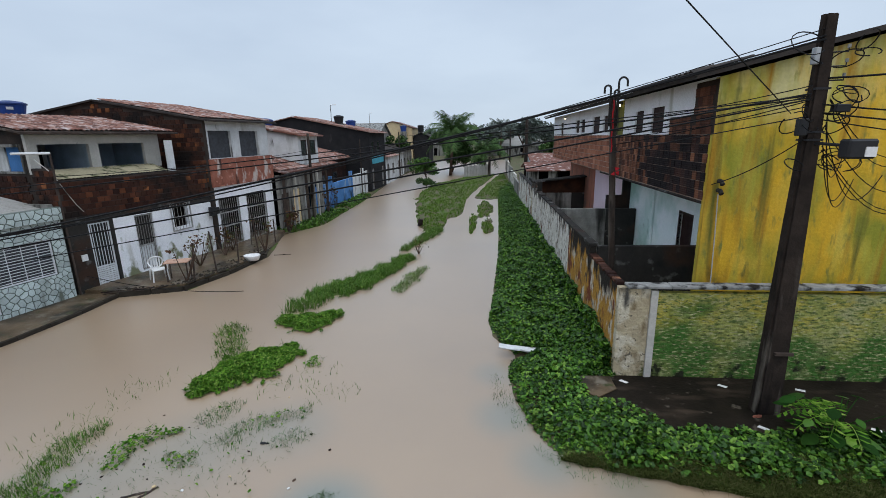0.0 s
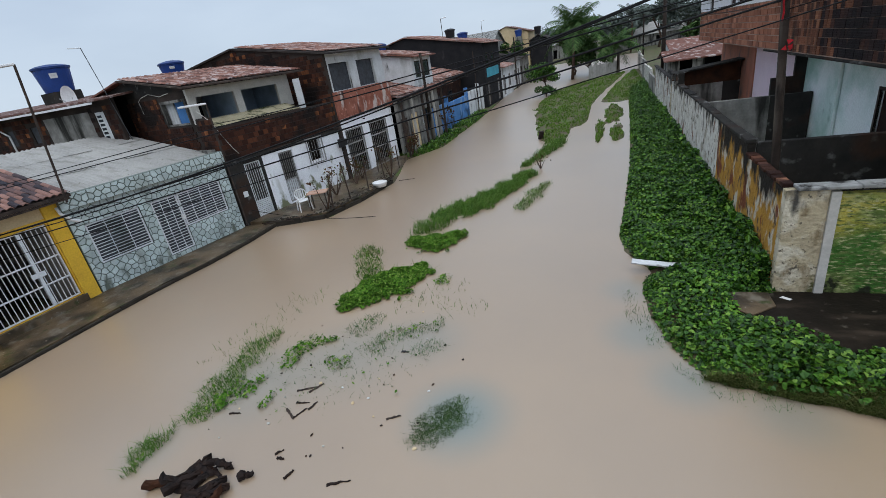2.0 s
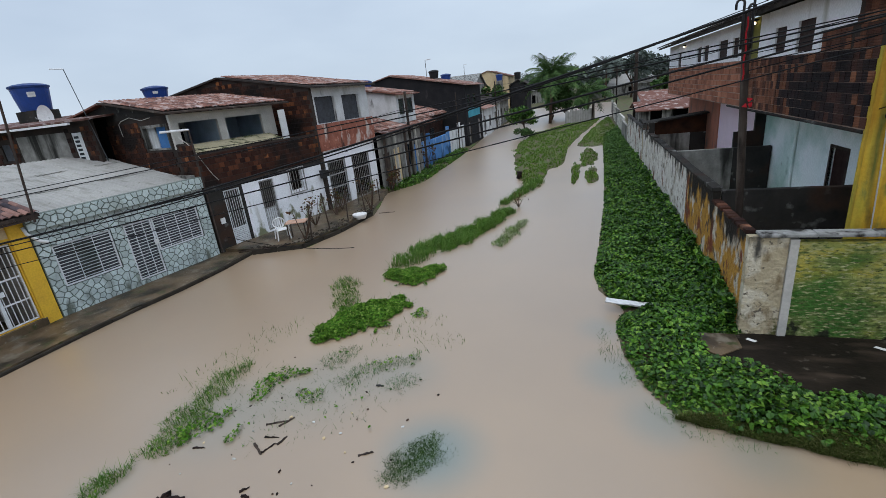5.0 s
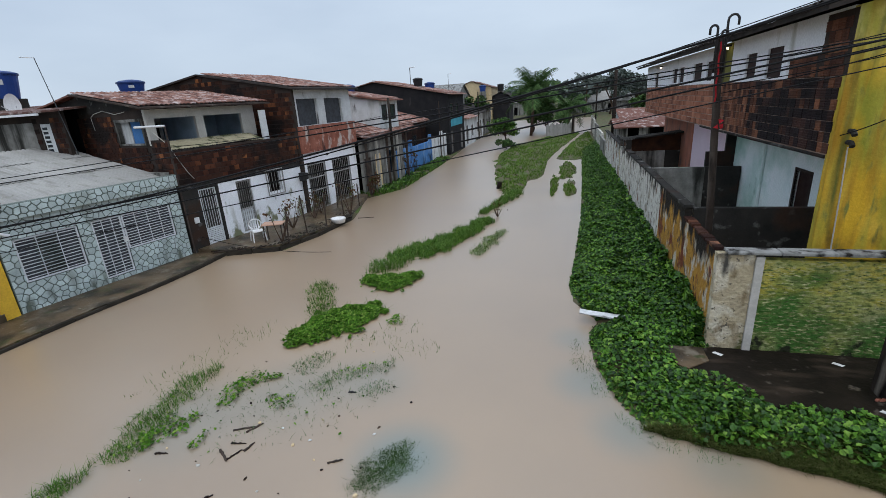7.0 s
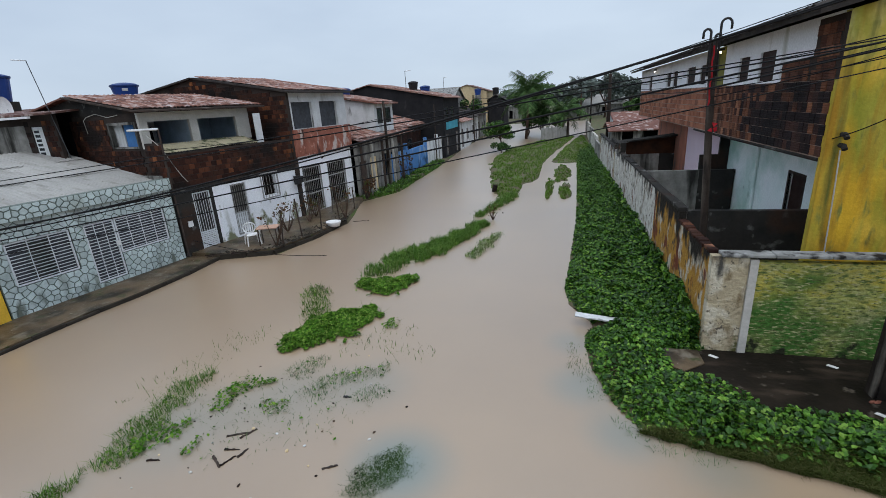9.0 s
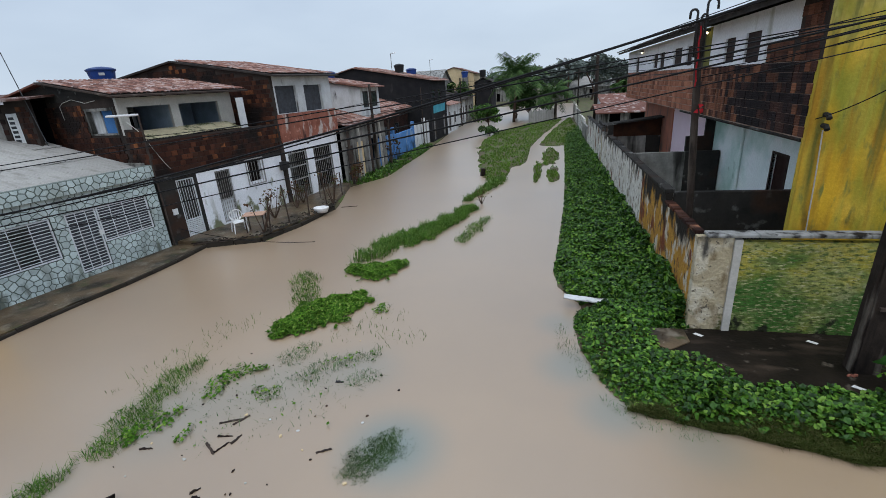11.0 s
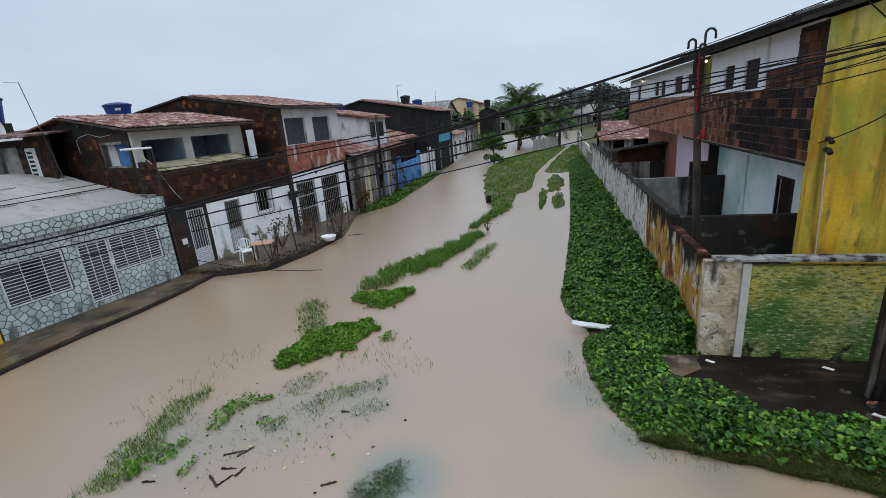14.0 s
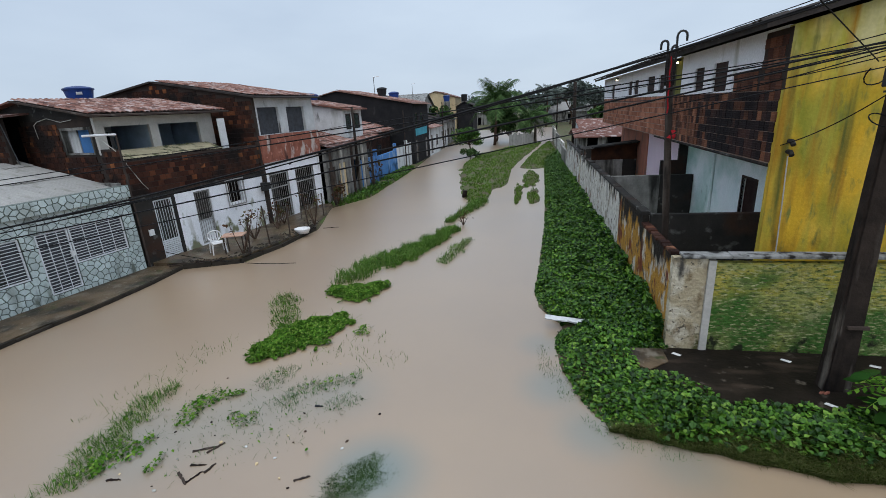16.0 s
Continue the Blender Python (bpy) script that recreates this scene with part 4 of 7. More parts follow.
def crazy_paving(parent, u0, u1, z0, z1, v, material, holes, size=0.27, seed=2, gap=0.016):
    """Irregular flat stones on a wall's face, each cut to its own outline."""
    rng = random.Random(seed)
    pts = []
    for _ in range(int((u1 - u0) * (z1 - z0) / size ** 2 * 14)):
        p = (rng.uniform(u0, u1), rng.uniform(z0, z1))
        if all((p[0] - q[0]) ** 2 + (p[1] - q[1]) ** 2 > (size * 0.82) ** 2 for q in pts):
            pts.append(p)
    rects = [(u0, u1, z0, z1)]
    for h in holes:
        nxt = []
        for r in rects:
            if h[0] >= r[1] or h[1] <= r[0] or h[2] >= r[3] or h[3] <= r[2]:
                nxt.append(r)
                continue
            for q in ((r[0], max(h[0], r[0]), r[2], r[3]), (min(h[1], r[1]), r[1], r[2], r[3]),
                      (max(h[0], r[0]), min(h[1], r[1]), r[2], max(h[2], r[2])), (max(h[0], r[0]), min(h[1], r[1]), min(h[3], r[3]), r[3])):
                if q[1] - q[0] > 0.03 and q[3] - q[2] > 0.03:
                    nxt.append(q)
        rects = nxt
    for r in rects:
        for i, p in enumerate(pts):
            poly = [(r[0], r[2]), (r[1], r[2]), (r[1], r[3]), (r[0], r[3])]
            for q in pts:
                if q is p:
                    continue
                dx, dy = q[0] - p[0], q[1] - p[1]
                d = math.hypot(dx, dy)
                if d > size * 3.2:
                    continue
                poly = clip(poly, dx / d, dy / d, (dx * (p[0] + q[0]) + dy * (p[1] + q[1])) / 2 / d - gap)
                if len(poly) < 3:
                    break
            if len(poly) < 3:
                continue
            cx, cy = sum(a for a, _ in poly) / len(poly), sum(b for _, b in poly) / len(poly)
            if max(math.dist(a, (cx, cy)) for a in poly) < 0.035:
                continue
            bm = bmesh.new()
            k = rng.uniform(0.010, 0.02)
            back = [bm.verts.new((a - cx, 0, b - cy)) for a, b in poly]
            fr = [bm.verts.new(((a - cx) * 0.94, -k, (b - cy) * 0.94)) for a, b in poly]
            for a in range(len(poly)):
                c = (a + 1) % len(poly)
                bm.faces.new((back[a], back[c], fr[c], fr[a]))
            bm.faces.new(fr)
            ob = part("stone", bm, material, parent)
            ob.location = (cx, v, cy)


crazy_paving(hg, 0.22, 5.64, 0.12, 2.79, -0.001, M_stone, GH, size=0.185, gap=0.013)
crazy_paving(hg, 0.17, 5.68, 2.81, 3.21, -0.141, M_stone, [], size=0.19, seed=4, gap=0.015)
RS = slope(5.6, 6.95, 4.32, 0.2, 3.12, -1)
for row, (a, b) in enumerate(((0.0, 2.35), (2.2, 4.55), (4.4, 6.75))):
    u = 0.0
    while u < 9.4:
        if u < 6.3 or row < 2:
            lift = Matrix.Translation((0, 0, -0.02 * row + 0.05 + rng.uniform(-0.008, 0.008)))
            corrugated("roof_sheet", hg, RS @ Matrix.Translation((u, a, 0)) @ lift, 1.06, b - a, M_fibrelight if (row == 1 and 6.2 < u < 7.5) else M_fibre,
                       label="pale translucent roof sheet" if (row == 1 and 6.2 < u < 7.5) else "")
        u += 1.0
bm = bmesh.new()
tube(bm, ((0.45, -0.30, 2.42), (0.3, -0.2, 2.5), (0.12, -0.1, 2.75), (0.1, -0.05, 2.95)), 0.045, 8)
part("drain_pipe", bm, M_plast, hg, "white plastic rain pipe", True)

# ---- the unplastered brick house with an upper terrace ----
FR = front((-13.9, 13.6), (-12.5, 19.62))
hr = root("brick_house", FR, "two-storey house of mouldy bare clay blocks, white ground floor", "house")
LR = 6.17
RH = [(0.70, 1.48, 0.2, 2.5), (2.42, 3.2, 0.3, 2.5), (4.14, 4.88, 1.69, 2.62)]
bm = bmesh.new()
holed(bm, 1.6, LR, 0, 2.6, 0, 0.15, RH)
part("wall", bm, M_white, hr, "white plastered ground floor wall")
bm = bmesh.new()
holed(bm, 0.0, 1.6, 0, 2.6, 0, 0.15, RH)
part("wall", bm, M_mold, hr, "dark brown bare pier beside the door")
bpart("slab_edge", M_mold, hr, (0.0, LR, -0.02, 0.2, 2.604, 2.78))
bpart("parapet", M_mortar, hr, (0.0, LR, 0.0, 0.14, 2.784, 4.05), label="terrace parapet of mouldy clay blocks")
bpart("side_parapet", M_mortar, hr, (0.0, 0.14, 0.142, 1.045, 2.784, 4.45), label="side parapet of mouldy clay blocks")
bpart("terrace_slab", M_mold, hr, (0.0, LR, 0.14, 6, 2.62, 2.78))
bpart("party_wall", M_mortar, hr, (0.0, 0.14, 0.16, 1.2, 0, 2.6))
bpart("party_wall", M_mortar, hr, (LR - 0.14, LR, 0.16, 6, 0, 2.6))
bpart("back_wall", M_inside, hr, (0.14, LR - 0.14, 2.6, 2.7, 0, 2.6), label="dim inner wall")
g = grille("door", hr, 0.72, 1.46, 0.2, 2.48, 0.05, M_grill, upright=6, label="white barred steel door with louvred lower half")
for i in range(9):
    bpart("louvre", M_grill, g, (0.77, 1.41, 0.02, 0.05, 0.26 + i * 0.075, 0.315 + i * 0.075))
g = grille("door", hr, 2.44, 3.18, 0.3, 2.48, 0.06, M_greygrill, upright=6, label="grey barred steel door with patterned lower half")
bpart("kick_panel", M_grill, g, (2.5, 3.12, 0.08, 0.10, 0.36, 1.25))
bpart("cross_rail", M_greygrill, g, (2.48, 3.14, 0.04, 0.08, 1.25, 1.3))
w = grille("window", hr, 4.0, 5.0, 1.55, 2.72, -0.05, M_greygrill, upright=5, across=1, label="projecting barred window")
bpart("meter_box", M_plast, hr, (0.28, 0.46, -0.06, 0.0, 1.25, 1.47), label="white electricity meter box")
# upper room, set back behind the terrace
UB, UE = 1.05, 4.9
UH = [(0.32, 2.0, 4.32, 5.22), (2.35, 4.2, 4.3, 5.22)]
bm = bmesh.new()
holed(bm, 0.02, UE, 4.25, 5.55, UB, UB + 0.14, UH)
part("upper_wall", bm, M_loft, hr, "faded white upper wall with two wide openings")
bpart("upper_wall_foot", M_mortar, hr, (0.02, UE, UB, UB + 0.14, 2.784, 4.246), label="bare block foot of the upper wall")
bm = bmesh.new()
holed(bm, 0.14 + UB, 9.0, 2.78, 5.55, 0.0, 0.14, [(1.32, 3.15, 4.28, 5.25)], Matrix.Rotation(radians(90), 4, "Z") @ Matrix.Translation((0, -0.16, 0)))
part("side_wall", bm, M_mortar, hr, "mouldy block side wall with open window")
bm = bmesh.new()
prism(bm, ((UB, 5.552), (5.2, 6.27), (9.0, 5.74), (9.0, 5.552)), 0.02, 0.16, "x")
part("gable_infill", bm, M_mold, hr)
for a, b, c, d in ((1.32, 1.42, 4.28, 5.25), (3.05, 3.15, 4.28, 5.25), (1.42, 3.05, 5.15, 5.25), (1.42, 3.05, 4.28, 4.34)):
    bpart("window_reveal", M_greyrend, hr, (-0.01, 0.17, a, b, c, d))
bpart("room_back", M_white_old, hr, (0.2, 2.1, 3.6, 3.7, 2.8, 5.5), label="pale inner wall of the upper room")
bpart("room_back", M_bluegrey, hr, (2.1, UE, 3.6, 3.7, 2.8, 5.5))
bpart("inner_screen", M_blue_dim, hr, (0.24, 0.28, 1.22, 2.5, 2.8, 5.5), label="blue painted inner wall behind the side window")
bpart("inner_screen", M_white_old, hr, (0.20, 0.24, 2.5, 3.5, 2.8, 5.5), label="pale plastered inner wall behind the side window")
bpart("room_partition", M_bluegrey, hr, (2.1, 2.2, UB + 0.14, 3.6, 2.8, 5.5))
bpart("room_side", M_bluegrey, hr, (UE - 0.14, UE, UB + 0.14, 3.6, 2.8, 5.5))
# black panel on the back wall, painted as the shade of a doorway
bpart("dark_doorway", M_dark, hr, (1.1, 1.9, 3.52, 3.6, 2.8, 5.0))
bm = bmesh.new()
prism(bm, ((UB - 0.5, 5.56), (5.2, 6.28), (5.2, 6.34), (UB - 0.5, 5.62)), -0.35, 5.5, "x")
part("roof_deck", bm, M_darkwood, hr)
bm = bmesh.new()
prism(bm, ((5.2, 6.28), (9, 5.75), (9, 5.82), (5.2, 6.34)), -0.3, 5.5, "x")
part("roof_deck", bm, M_tile, hr, "clay tile rear roof slope")
for name, pts in (("wall_cable", ((-0.03, 4.6, 4.9), (-0.03, 4.65, 5.4), (-0.03, 4.4, 5.52), (-0.03, 3.7, 5.62), (-0.03, 2.9, 5.46), (-0.03, 2.2, 5.52))),
                  ("hanging_cable", ((-0.1, 0.6, 4.75), (0.02, 0.1, 4.3), (0.2, -0.06, 3.7), (0.45, -0.07, 3.2), (0.62, -0.08, 2.95)))):
    bm = bmesh.new()
    tube(bm, pts, 0.014, 5)
    part(name, bm, M_loft, hr, "loose cream cable on the brick wall", True)
rb = root("rear_brick_house", pose(-38, 13.9, 0), "long mouldy brick house behind with a low tile roof", "house")
bm = bmesh.new()
RBH = [(17.7, 18.3, 3.9, 5.3), (13.2, 13.8, 4.4, 5.1), (11.4, 11.9, 4.4, 5.1), (7.0, 7.6, 4.4, 5.1)]
holed(bm, 0, 19.0, 0, 5.72, 0, 0.15, RBH)
part("wall", bm, M_mortar, rb)
bpart("plaster_patch", M_greyrend, rb, (14.4, 17.4, -0.02, 0.0, 3.4, 5.35), label="grey rendered patch of wall")
dr = bpart("door", M_white_old, rb, (17.72, 18.28, 0.03, 0.07, 3.9, 5.28), label="pale louvred door")
for i in range(6):
    bpart("door_slot", M_glassdark, dr, (17.8, 18.05, 0.018, 0.03, 4.2 + i * 0.17, 4.3 + i * 0.17))
for h in RBH[1:]:
    bpart("shutter", M_shutter, rb, (h[0], h[1], 0.05, 0.08, h[2], h[3]), label="blue-grey shutter")
bpart("inner_wall", M_dark, rb, (0.1, 18.9, 1.0, 1.1, 0, 5.7))
bm = bmesh.new()
prism(bm, ((-0.5, 5.70), (5.5, 6.2), (5.5, 6.27), (-0.5, 5.77)), -0.3, 19.4, "x")
part("roof_deck", bm, M_tile, rb)
bm = bmesh.new()
prism(bm, ((11, 5.7), (5.5, 6.2), (5.5, 6.27), (11, 5.77)), -0.3, 19.4, "x")
part("roof_deck", bm, M_tile, rb)
bpart("gutter", M_plast, rb, (9.5, 18.6, -0.62, -0.5, 5.60, 5.68), label="white plastic rain gutter")
bm = bmesh.new()
tube(bm, ((11.0, -0.56, 5.6), (11.3, -0.3, 5.3), (11.6, -0.06, 4.9), (11.6, -0.06, 3.6)), 0.04, 6)
part("rain_pipe", bm, M_plast, rb)
for i in range(5):
    bm = bmesh.new()
    a = 0.15 + i * 0.86
    m = Matrix.Translation((a, UB - 0.02, 4.36)) @ Matrix.Rotation(radians(16), 4, "X") @ Matrix.Rotation(radians(rng.uniform(-4, 4)), 4, "Z") @ Matrix.Translation((0, -0.95, 0))
    corrugated("awning_sheet", hr, m, 0.84, 1.0, M_awning, pitch=0.12, amp=0.012, label="buckled fibre-cement awning sheet")
bpart("leaning_panel", M_white_old, hr, (4.55, 4.9, 0.30, 0.36, 2.79, 5.3), label="tall pale door panel stood on the terrace")

# ---- the second two-storey house: brick gable wall and white front ----
FH = front((-12.4, 19.66), (-11.75, 24.4))
h2 = root("gabled_brick_house", FH, "two-storey house with bare brick gable side and white front", "house")
L2 = 4.78
H2H = [(0.35, 1.85, 0.2, 2.58), (2.4, 4.1, 0.2, 2.6)]
bm = bmesh.new()
holed(bm, 0.142, L2, 0, 3.15, 0, 0.15, H2H)
part("wall", bm, M_white, h2, "white painted ground floor wall")
bpart("balcony_wall", M_rawbrick, h2, (0.05, L2 + 0.1, -0.12, 0.05, 3.154, 4.42), label="flaking red and white balcony wall")
U2 = [(0.28, 1.82, 4.45, 5.7), (2.45, 3.95, 4.45, 5.7)]
bm = bmesh.new()
holed(bm, 0.142, L2, 4.424, 6.15, 0.0, 0.16, U2)
part("upper_wall", bm, M_white_old, h2)
for a, b in ((1.86, 2.4), (4.0, 4.78)):
    for i in range(9):
        bpart("clapboard", M_white_old, h2, (a, b, -0.015, 0.02, 4.46 + i * 0.14, 4.58 + i * 0.14))
bpart("shutter", M_shutter, h2, (0.3, 1.8, 0.12, 0.15, 4.46, 5.69), label="closed grey-blue slatted shutters")
bpart("shutter", M_shutter, h2, (2.47, 3.93, 0.12, 0.15, 4.46, 5.69), label="closed grey-blue slatted shutters")
bm = bmesh.new()
prism(bm, ((-0.03, 0.0), (-0.03, 6.155), (5.6, 7.125), (14, 5.955), (14, 0.0)), -0.02, 0.14, "x")
part("gable_wall", bm, M_mortar, h2, "mouldy brick gable wall with orange blocks showing")
bpart("side_wall", M_mold, h2, (L2 - 0.15, L2, 0.16, 12, 0, 6.0))
bpart("back_wall", M_inside, h2, (0.16, L2 - 0.15, 3, 3.1, 0, 6.0))
bpart("floor_slab", M_inside, h2, (0.16, L2 - 0.15, 0.16, 3, 3.0, 3.15))
bm = bmesh.new()
prism(bm, ((-0.45, 6.08), (5.6, 7.12), (5.6, 7.2), (-0.45, 6.16)), -0.15, L2 + 0.35, "x")
part("roof_deck", bm, M_tiledark, h2)
bm = bmesh.new()
prism(bm, ((5.6, 7.12), (14, 5.95), (14, 6.05), (5.6, 7.2)), -0.2, L2 + 0.35, "x")
part("roof_deck", bm, M_tiledark, h2)
for a, b in ((0.37, 1.83), (2.42, 4.08)):
    g = grille("gate", h2, a, b, 0.22, 2.56, 0.02, M_greygrill, upright=9, label="grey barred steel gate")
    bpart("cross_rail", M_greygrill, g, (a + 0.04, b - 0.04, -0.01, 0.05, 1.2, 1.25))
    bpart("cross_rail", M_greygrill, g, (a + 0.04, b - 0.04, -0.01, 0.05, 1.85, 1.9))
bpart("number_mark", M_mold, h2, (2.0, 2.2, -0.004, 0.0, 2.84, 2.9))
bpart("meter_box", M_black, h2, (-0.35, -0.12, -0.2, 0.0, 1.9, 2.3), label="dark meter boxes")
bpart("meter_box", M_black, h2, (-0.1, 0.12, -0.2, 0.0, 1.95, 2.25), label="dark meter boxes")

# ---- the right-hand terrace block ----
hb = root("yellow_gabled_block", pose(4.6, 9.6, 0), "two-storey block with mouldy yellow gable and brick upper front", "house")
YL = 20.6
bm = bmesh.new()
prism(bm, ((0.0, 0.0), (0.0, 6.28), (4.2, 7.28), (8.4, 6.3), (8.4, 0.0)), 0.0, 0.16, "y")
part("gable_wall", bm, M_gable, hb, "yellow gable wall streaked with green mould")
WB = [(2.65, 3.5, 5.25, 5.9), (4.15, 4.85, 5.28, 5.87), (7.85, 8.5, 5.3, 5.9), (9.1, 10.2, 5.3, 5.92), (11.7, 12.5, 5.32, 5.9), (12.9, 13.7, 5.32, 5.9), (17.2, 18.0, 5.2, 5.9)]
RZ = Matrix.Rotation(radians(90), 4, "Z") @ Matrix.Translation((0, -0.16, 0))
bm = bmesh.new()
holed(bm, 0.16, YL, 5.2, 6.3, 0.0, 0.16, [h for h in WB], RZ)
part("upper_wall", bm, M_white, hb, "dirty white upper wall with small windows")
bm = bmesh.new()
holed(bm, 0.16, YL, 3.84, 5.196, 0.0, 0.16, [], RZ)
part("front_wall", bm, M_mortar2, hb, "upper front of bare clay blocks, blackened near the gable")
bpart("floor_slab", M_mold, hb, (0.16, 8, 0.162, YL, 3.84, 3.98))
bpart("olive_stretch", M_olive, hb, (-0.006, 0.0, 6.0, 6.95, 5.2, 6.28), label="olive painted stretch of wall between the homes")
bpart("block_backing", M_mortar, hb, (-0.006, 0.0, 0.0, 0.95, 5.2, 6.25), (-0.006, 0.0, 0.95, 2.2, 5.2, 5.6))
bpart("edge_beam", M_mold, hb, (-0.012, 0.16, 0.2, 8.6, 3.77, 3.838), label="black mouldy edge of the overhanging floor", bevel=0.02)
# unseen white reflector, added to brighten the porch walls
bpart("soffit", M_white, hb, (0.2, 7.9, 0.17, YL, 3.81, 3.836), label="unseen white panel added under the overhang for bounce light")
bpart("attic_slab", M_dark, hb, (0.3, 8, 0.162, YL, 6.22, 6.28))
# black backdrop: the upper rooms' shade is in its colour
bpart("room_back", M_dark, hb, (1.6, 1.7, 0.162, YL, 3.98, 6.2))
# dark panels close the openings and take the place of their shade
for h in WB:
    w = bpart("window_leaf", M_brown, hb, (0.05, 0.09, h[0], h[1], h[2], h[3]), label="dark brown panel standing in for a shaded window opening")
bm = bmesh.new()
prism(bm, ((-0.55, 6.22), (4.2, 7.34), (4.2, 7.44), (-0.55, 6.32)), -0.25, YL + 0.3, "y")
part("roof_deck", bm, M_tiledark, hb)
bm = bmesh.new()
prism(bm, ((9.0, 6.22), (4.2, 7.34), (4.2, 7.44), (9.0, 6.32)), -0.25, YL + 0.3, "y")
part("roof_deck", bm, M_tiledark, hb)
MX = 1.2
bm = bmesh.new()
holed(bm, 1.15, 8.5, 0, 3.8, 0, 0.14, [(3.12, 3.88, 0.86, 2.96)], Matrix.Translation((MX, 0, 0)) @ Matrix.Rotation(radians(90), 4, "Z") @ Matrix.Translation((0, -0.14, 0)))
part("porch_wall", bm, M_mint, hb, "mint and white ground floor wall under the overhang")
bpart("porch_wall", M_mint, hb, (MX, MX + 0.14, 0.16, 1.15, 0, 3.8))
bpart("door", M_brown, hb, (MX + 0.06, MX + 0.1, 3.14, 3.86, 0.86, 2.94), label="dark brown wooden door")
bpart("door_frame", M_darkwood, hb, (MX - 0.02, MX + 0.04, 3.05, 3.12, 0.86, 3.03), (MX - 0.02, MX + 0.04, 3.88, 3.95, 0.86, 3.03), (MX - 0.02, MX + 0.04, 3.12, 3.88, 2.962, 3.03))
bm = bmesh.new()
tube(bm, ((MX - 0.05, 5.9, 0.2), (MX - 0.05, 5.9, 3.8)), 0.04, 8)
part("drain_pipe", bm, M_mint, hb)
bpart("porch_wall", M_pink, hb, (MX, MX + 0.14, 8.64, 14.2, 0, 3.8), label="pale pink ground floor wall of the next home")
bpart("porch_wall", M_salmon, hb, (MX - 0.05, MX + 0.14, 14.2, YL, 0, 3.8), label="salmon ground floor wall")
bpart("party_wall", M_mold, hb, (0.3, MX, 8.5, 8.63, 0, 2.9))
bpart("party_wall", M_mold, hb, (0.9, MX, 8.5, 8.63, 2.9, 3.8))
bm = bmesh.new()
tube(bm, ((0.3, -0.03, 2.1), (0.26, -0.03, 3.2), (0.22, -0.03, 4.0)), 0.012, 8)
part("drain_pipe", bm, M_loft, hb, "thin white plastic pipe on the gable")
for z in (4.08, 4.27):
    bm = bmesh.new()
    tube(bm, ((0.22, 0.02, z), (0.22, -0.10, z), (0.22, -0.16, z - 0.06)), 0.045, 8)
    part("spout", bm, M_mold, hb, "black stained outlet pipe")

for y, z in ((6.2, 6.14), (16.2, 6.08)):
    lamp = root("bulb_lamp", pose(4.5, 9.6 + y, z), "small lit bulb hanging under the dark eave", "lamp", "eave lamps")
    bpart("holder", M_black, lamp, (-0.03, 0.10, -0.03, 0.03, 0.05, 0.10))
    bm = bmesh.new()
    bmesh.ops.create_icosphere(bm, subdivisions=2, radius=0.035)
    part("bulb", bm, M_bulb, lamp, "glowing warm white bulb", True)

# ---- boundary walls on the right ----
wr = root("boundary_wall", pose(2.8, 8.88, 0), "peeling rendered yard wall with mouldy black coping", "wall", kind="structure")
bpart("wall", M_ochre, wr, (0, 0.16, 0.16, 2.6, 0, 2.18), label="ochre stretch of peeling render")
bpart("wall", M_ochre, wr, (0.002, 0.158, 2.602, 5.5, 0, 2.42))
bpart("wall", M_wallside, wr, (0, 0.16, 5.502, 14.6, 0, 2.42), label="white stretch of peeling render")
bpart("wall", M_wallside, wr, (0.0, 0.16, 15.0, 25.5, 0, 2.45))
bpart("pier", M_wallside, wr, (-0.06, 0.3, 14.602, 14.998, 0, 2.9), bevel=0.015)
rng = random.Random(8)
y = 2.6
while y < 25.4:
    ln_ = rng.uniform(0.7, 1.3)
    if not 14.0 < y < 15.0:
        bpart("coping", M_mold, wr, (-0.03, 0.2, y, y + ln_ - 0.01, 2.424 + (0.03 if y > 15 else 0), 2.50 + rng.uniform(-0.02, 0.02)), bevel=0.015)
    y += ln_
y = 0.2
while y < 2.5:
    bpart("coping_brick", M_brick if rng.random() < 0.6 else M_brick4, wr, (-0.01 + rng.uniform(-0.02, 0.02), 0.17, y, y + 0.19, 2.184, 2.26 + rng.uniform(-0.03, 0.02)), bevel=0.012)
    y += 0.2
bpart("corner_pier", M_corner, wr, (0.0, 0.62, -0.02, 0.16, 0, 2.2), label="bare pale render at the corner")
bpart("pilaster", M_loft, wr, (0.624, 0.76, -0.06, 0.14, 0.2, 2.16))
green_wall = bpart("front_wall", M_green, wr, (0.76, 9, 0.0, 0.14, 0, 2.1), label="rough green and yellow weathered front wall")
for i in range(10):
    bpart("coping", M_cap, wr, (0.15 + i * 0.86, 0.15 + i * 0.86 + 0.85, -0.09, 0.2, 2.204, 2.27 + rng.uniform(-0.008, 0.008)), bevel=0.012)
wy = root("yard_wall", pose(2.98, 11.4, 0), "black mouldy cross wall dividing the front yards", "wall", "yard walls", "structure")
bpart("wall", M_mold, wy, (0, 2.8, 0, 0.15, 0, 2.46), bevel=0.012)
wy = root("yard_wall", pose(2.98, 17.2, 0), "grey mouldy cross wall dividing the front yards", "wall", "yard walls", "structure")
bpart("wall", M_greyrend, wy, (0, 1.7, 0, 0.15, 0, 2.5), bevel=0.012)
bpart("wall", M_mold, wy, (1.7, 2.8, 0.01, 0.16, 0, 2.5), bevel=0.012)
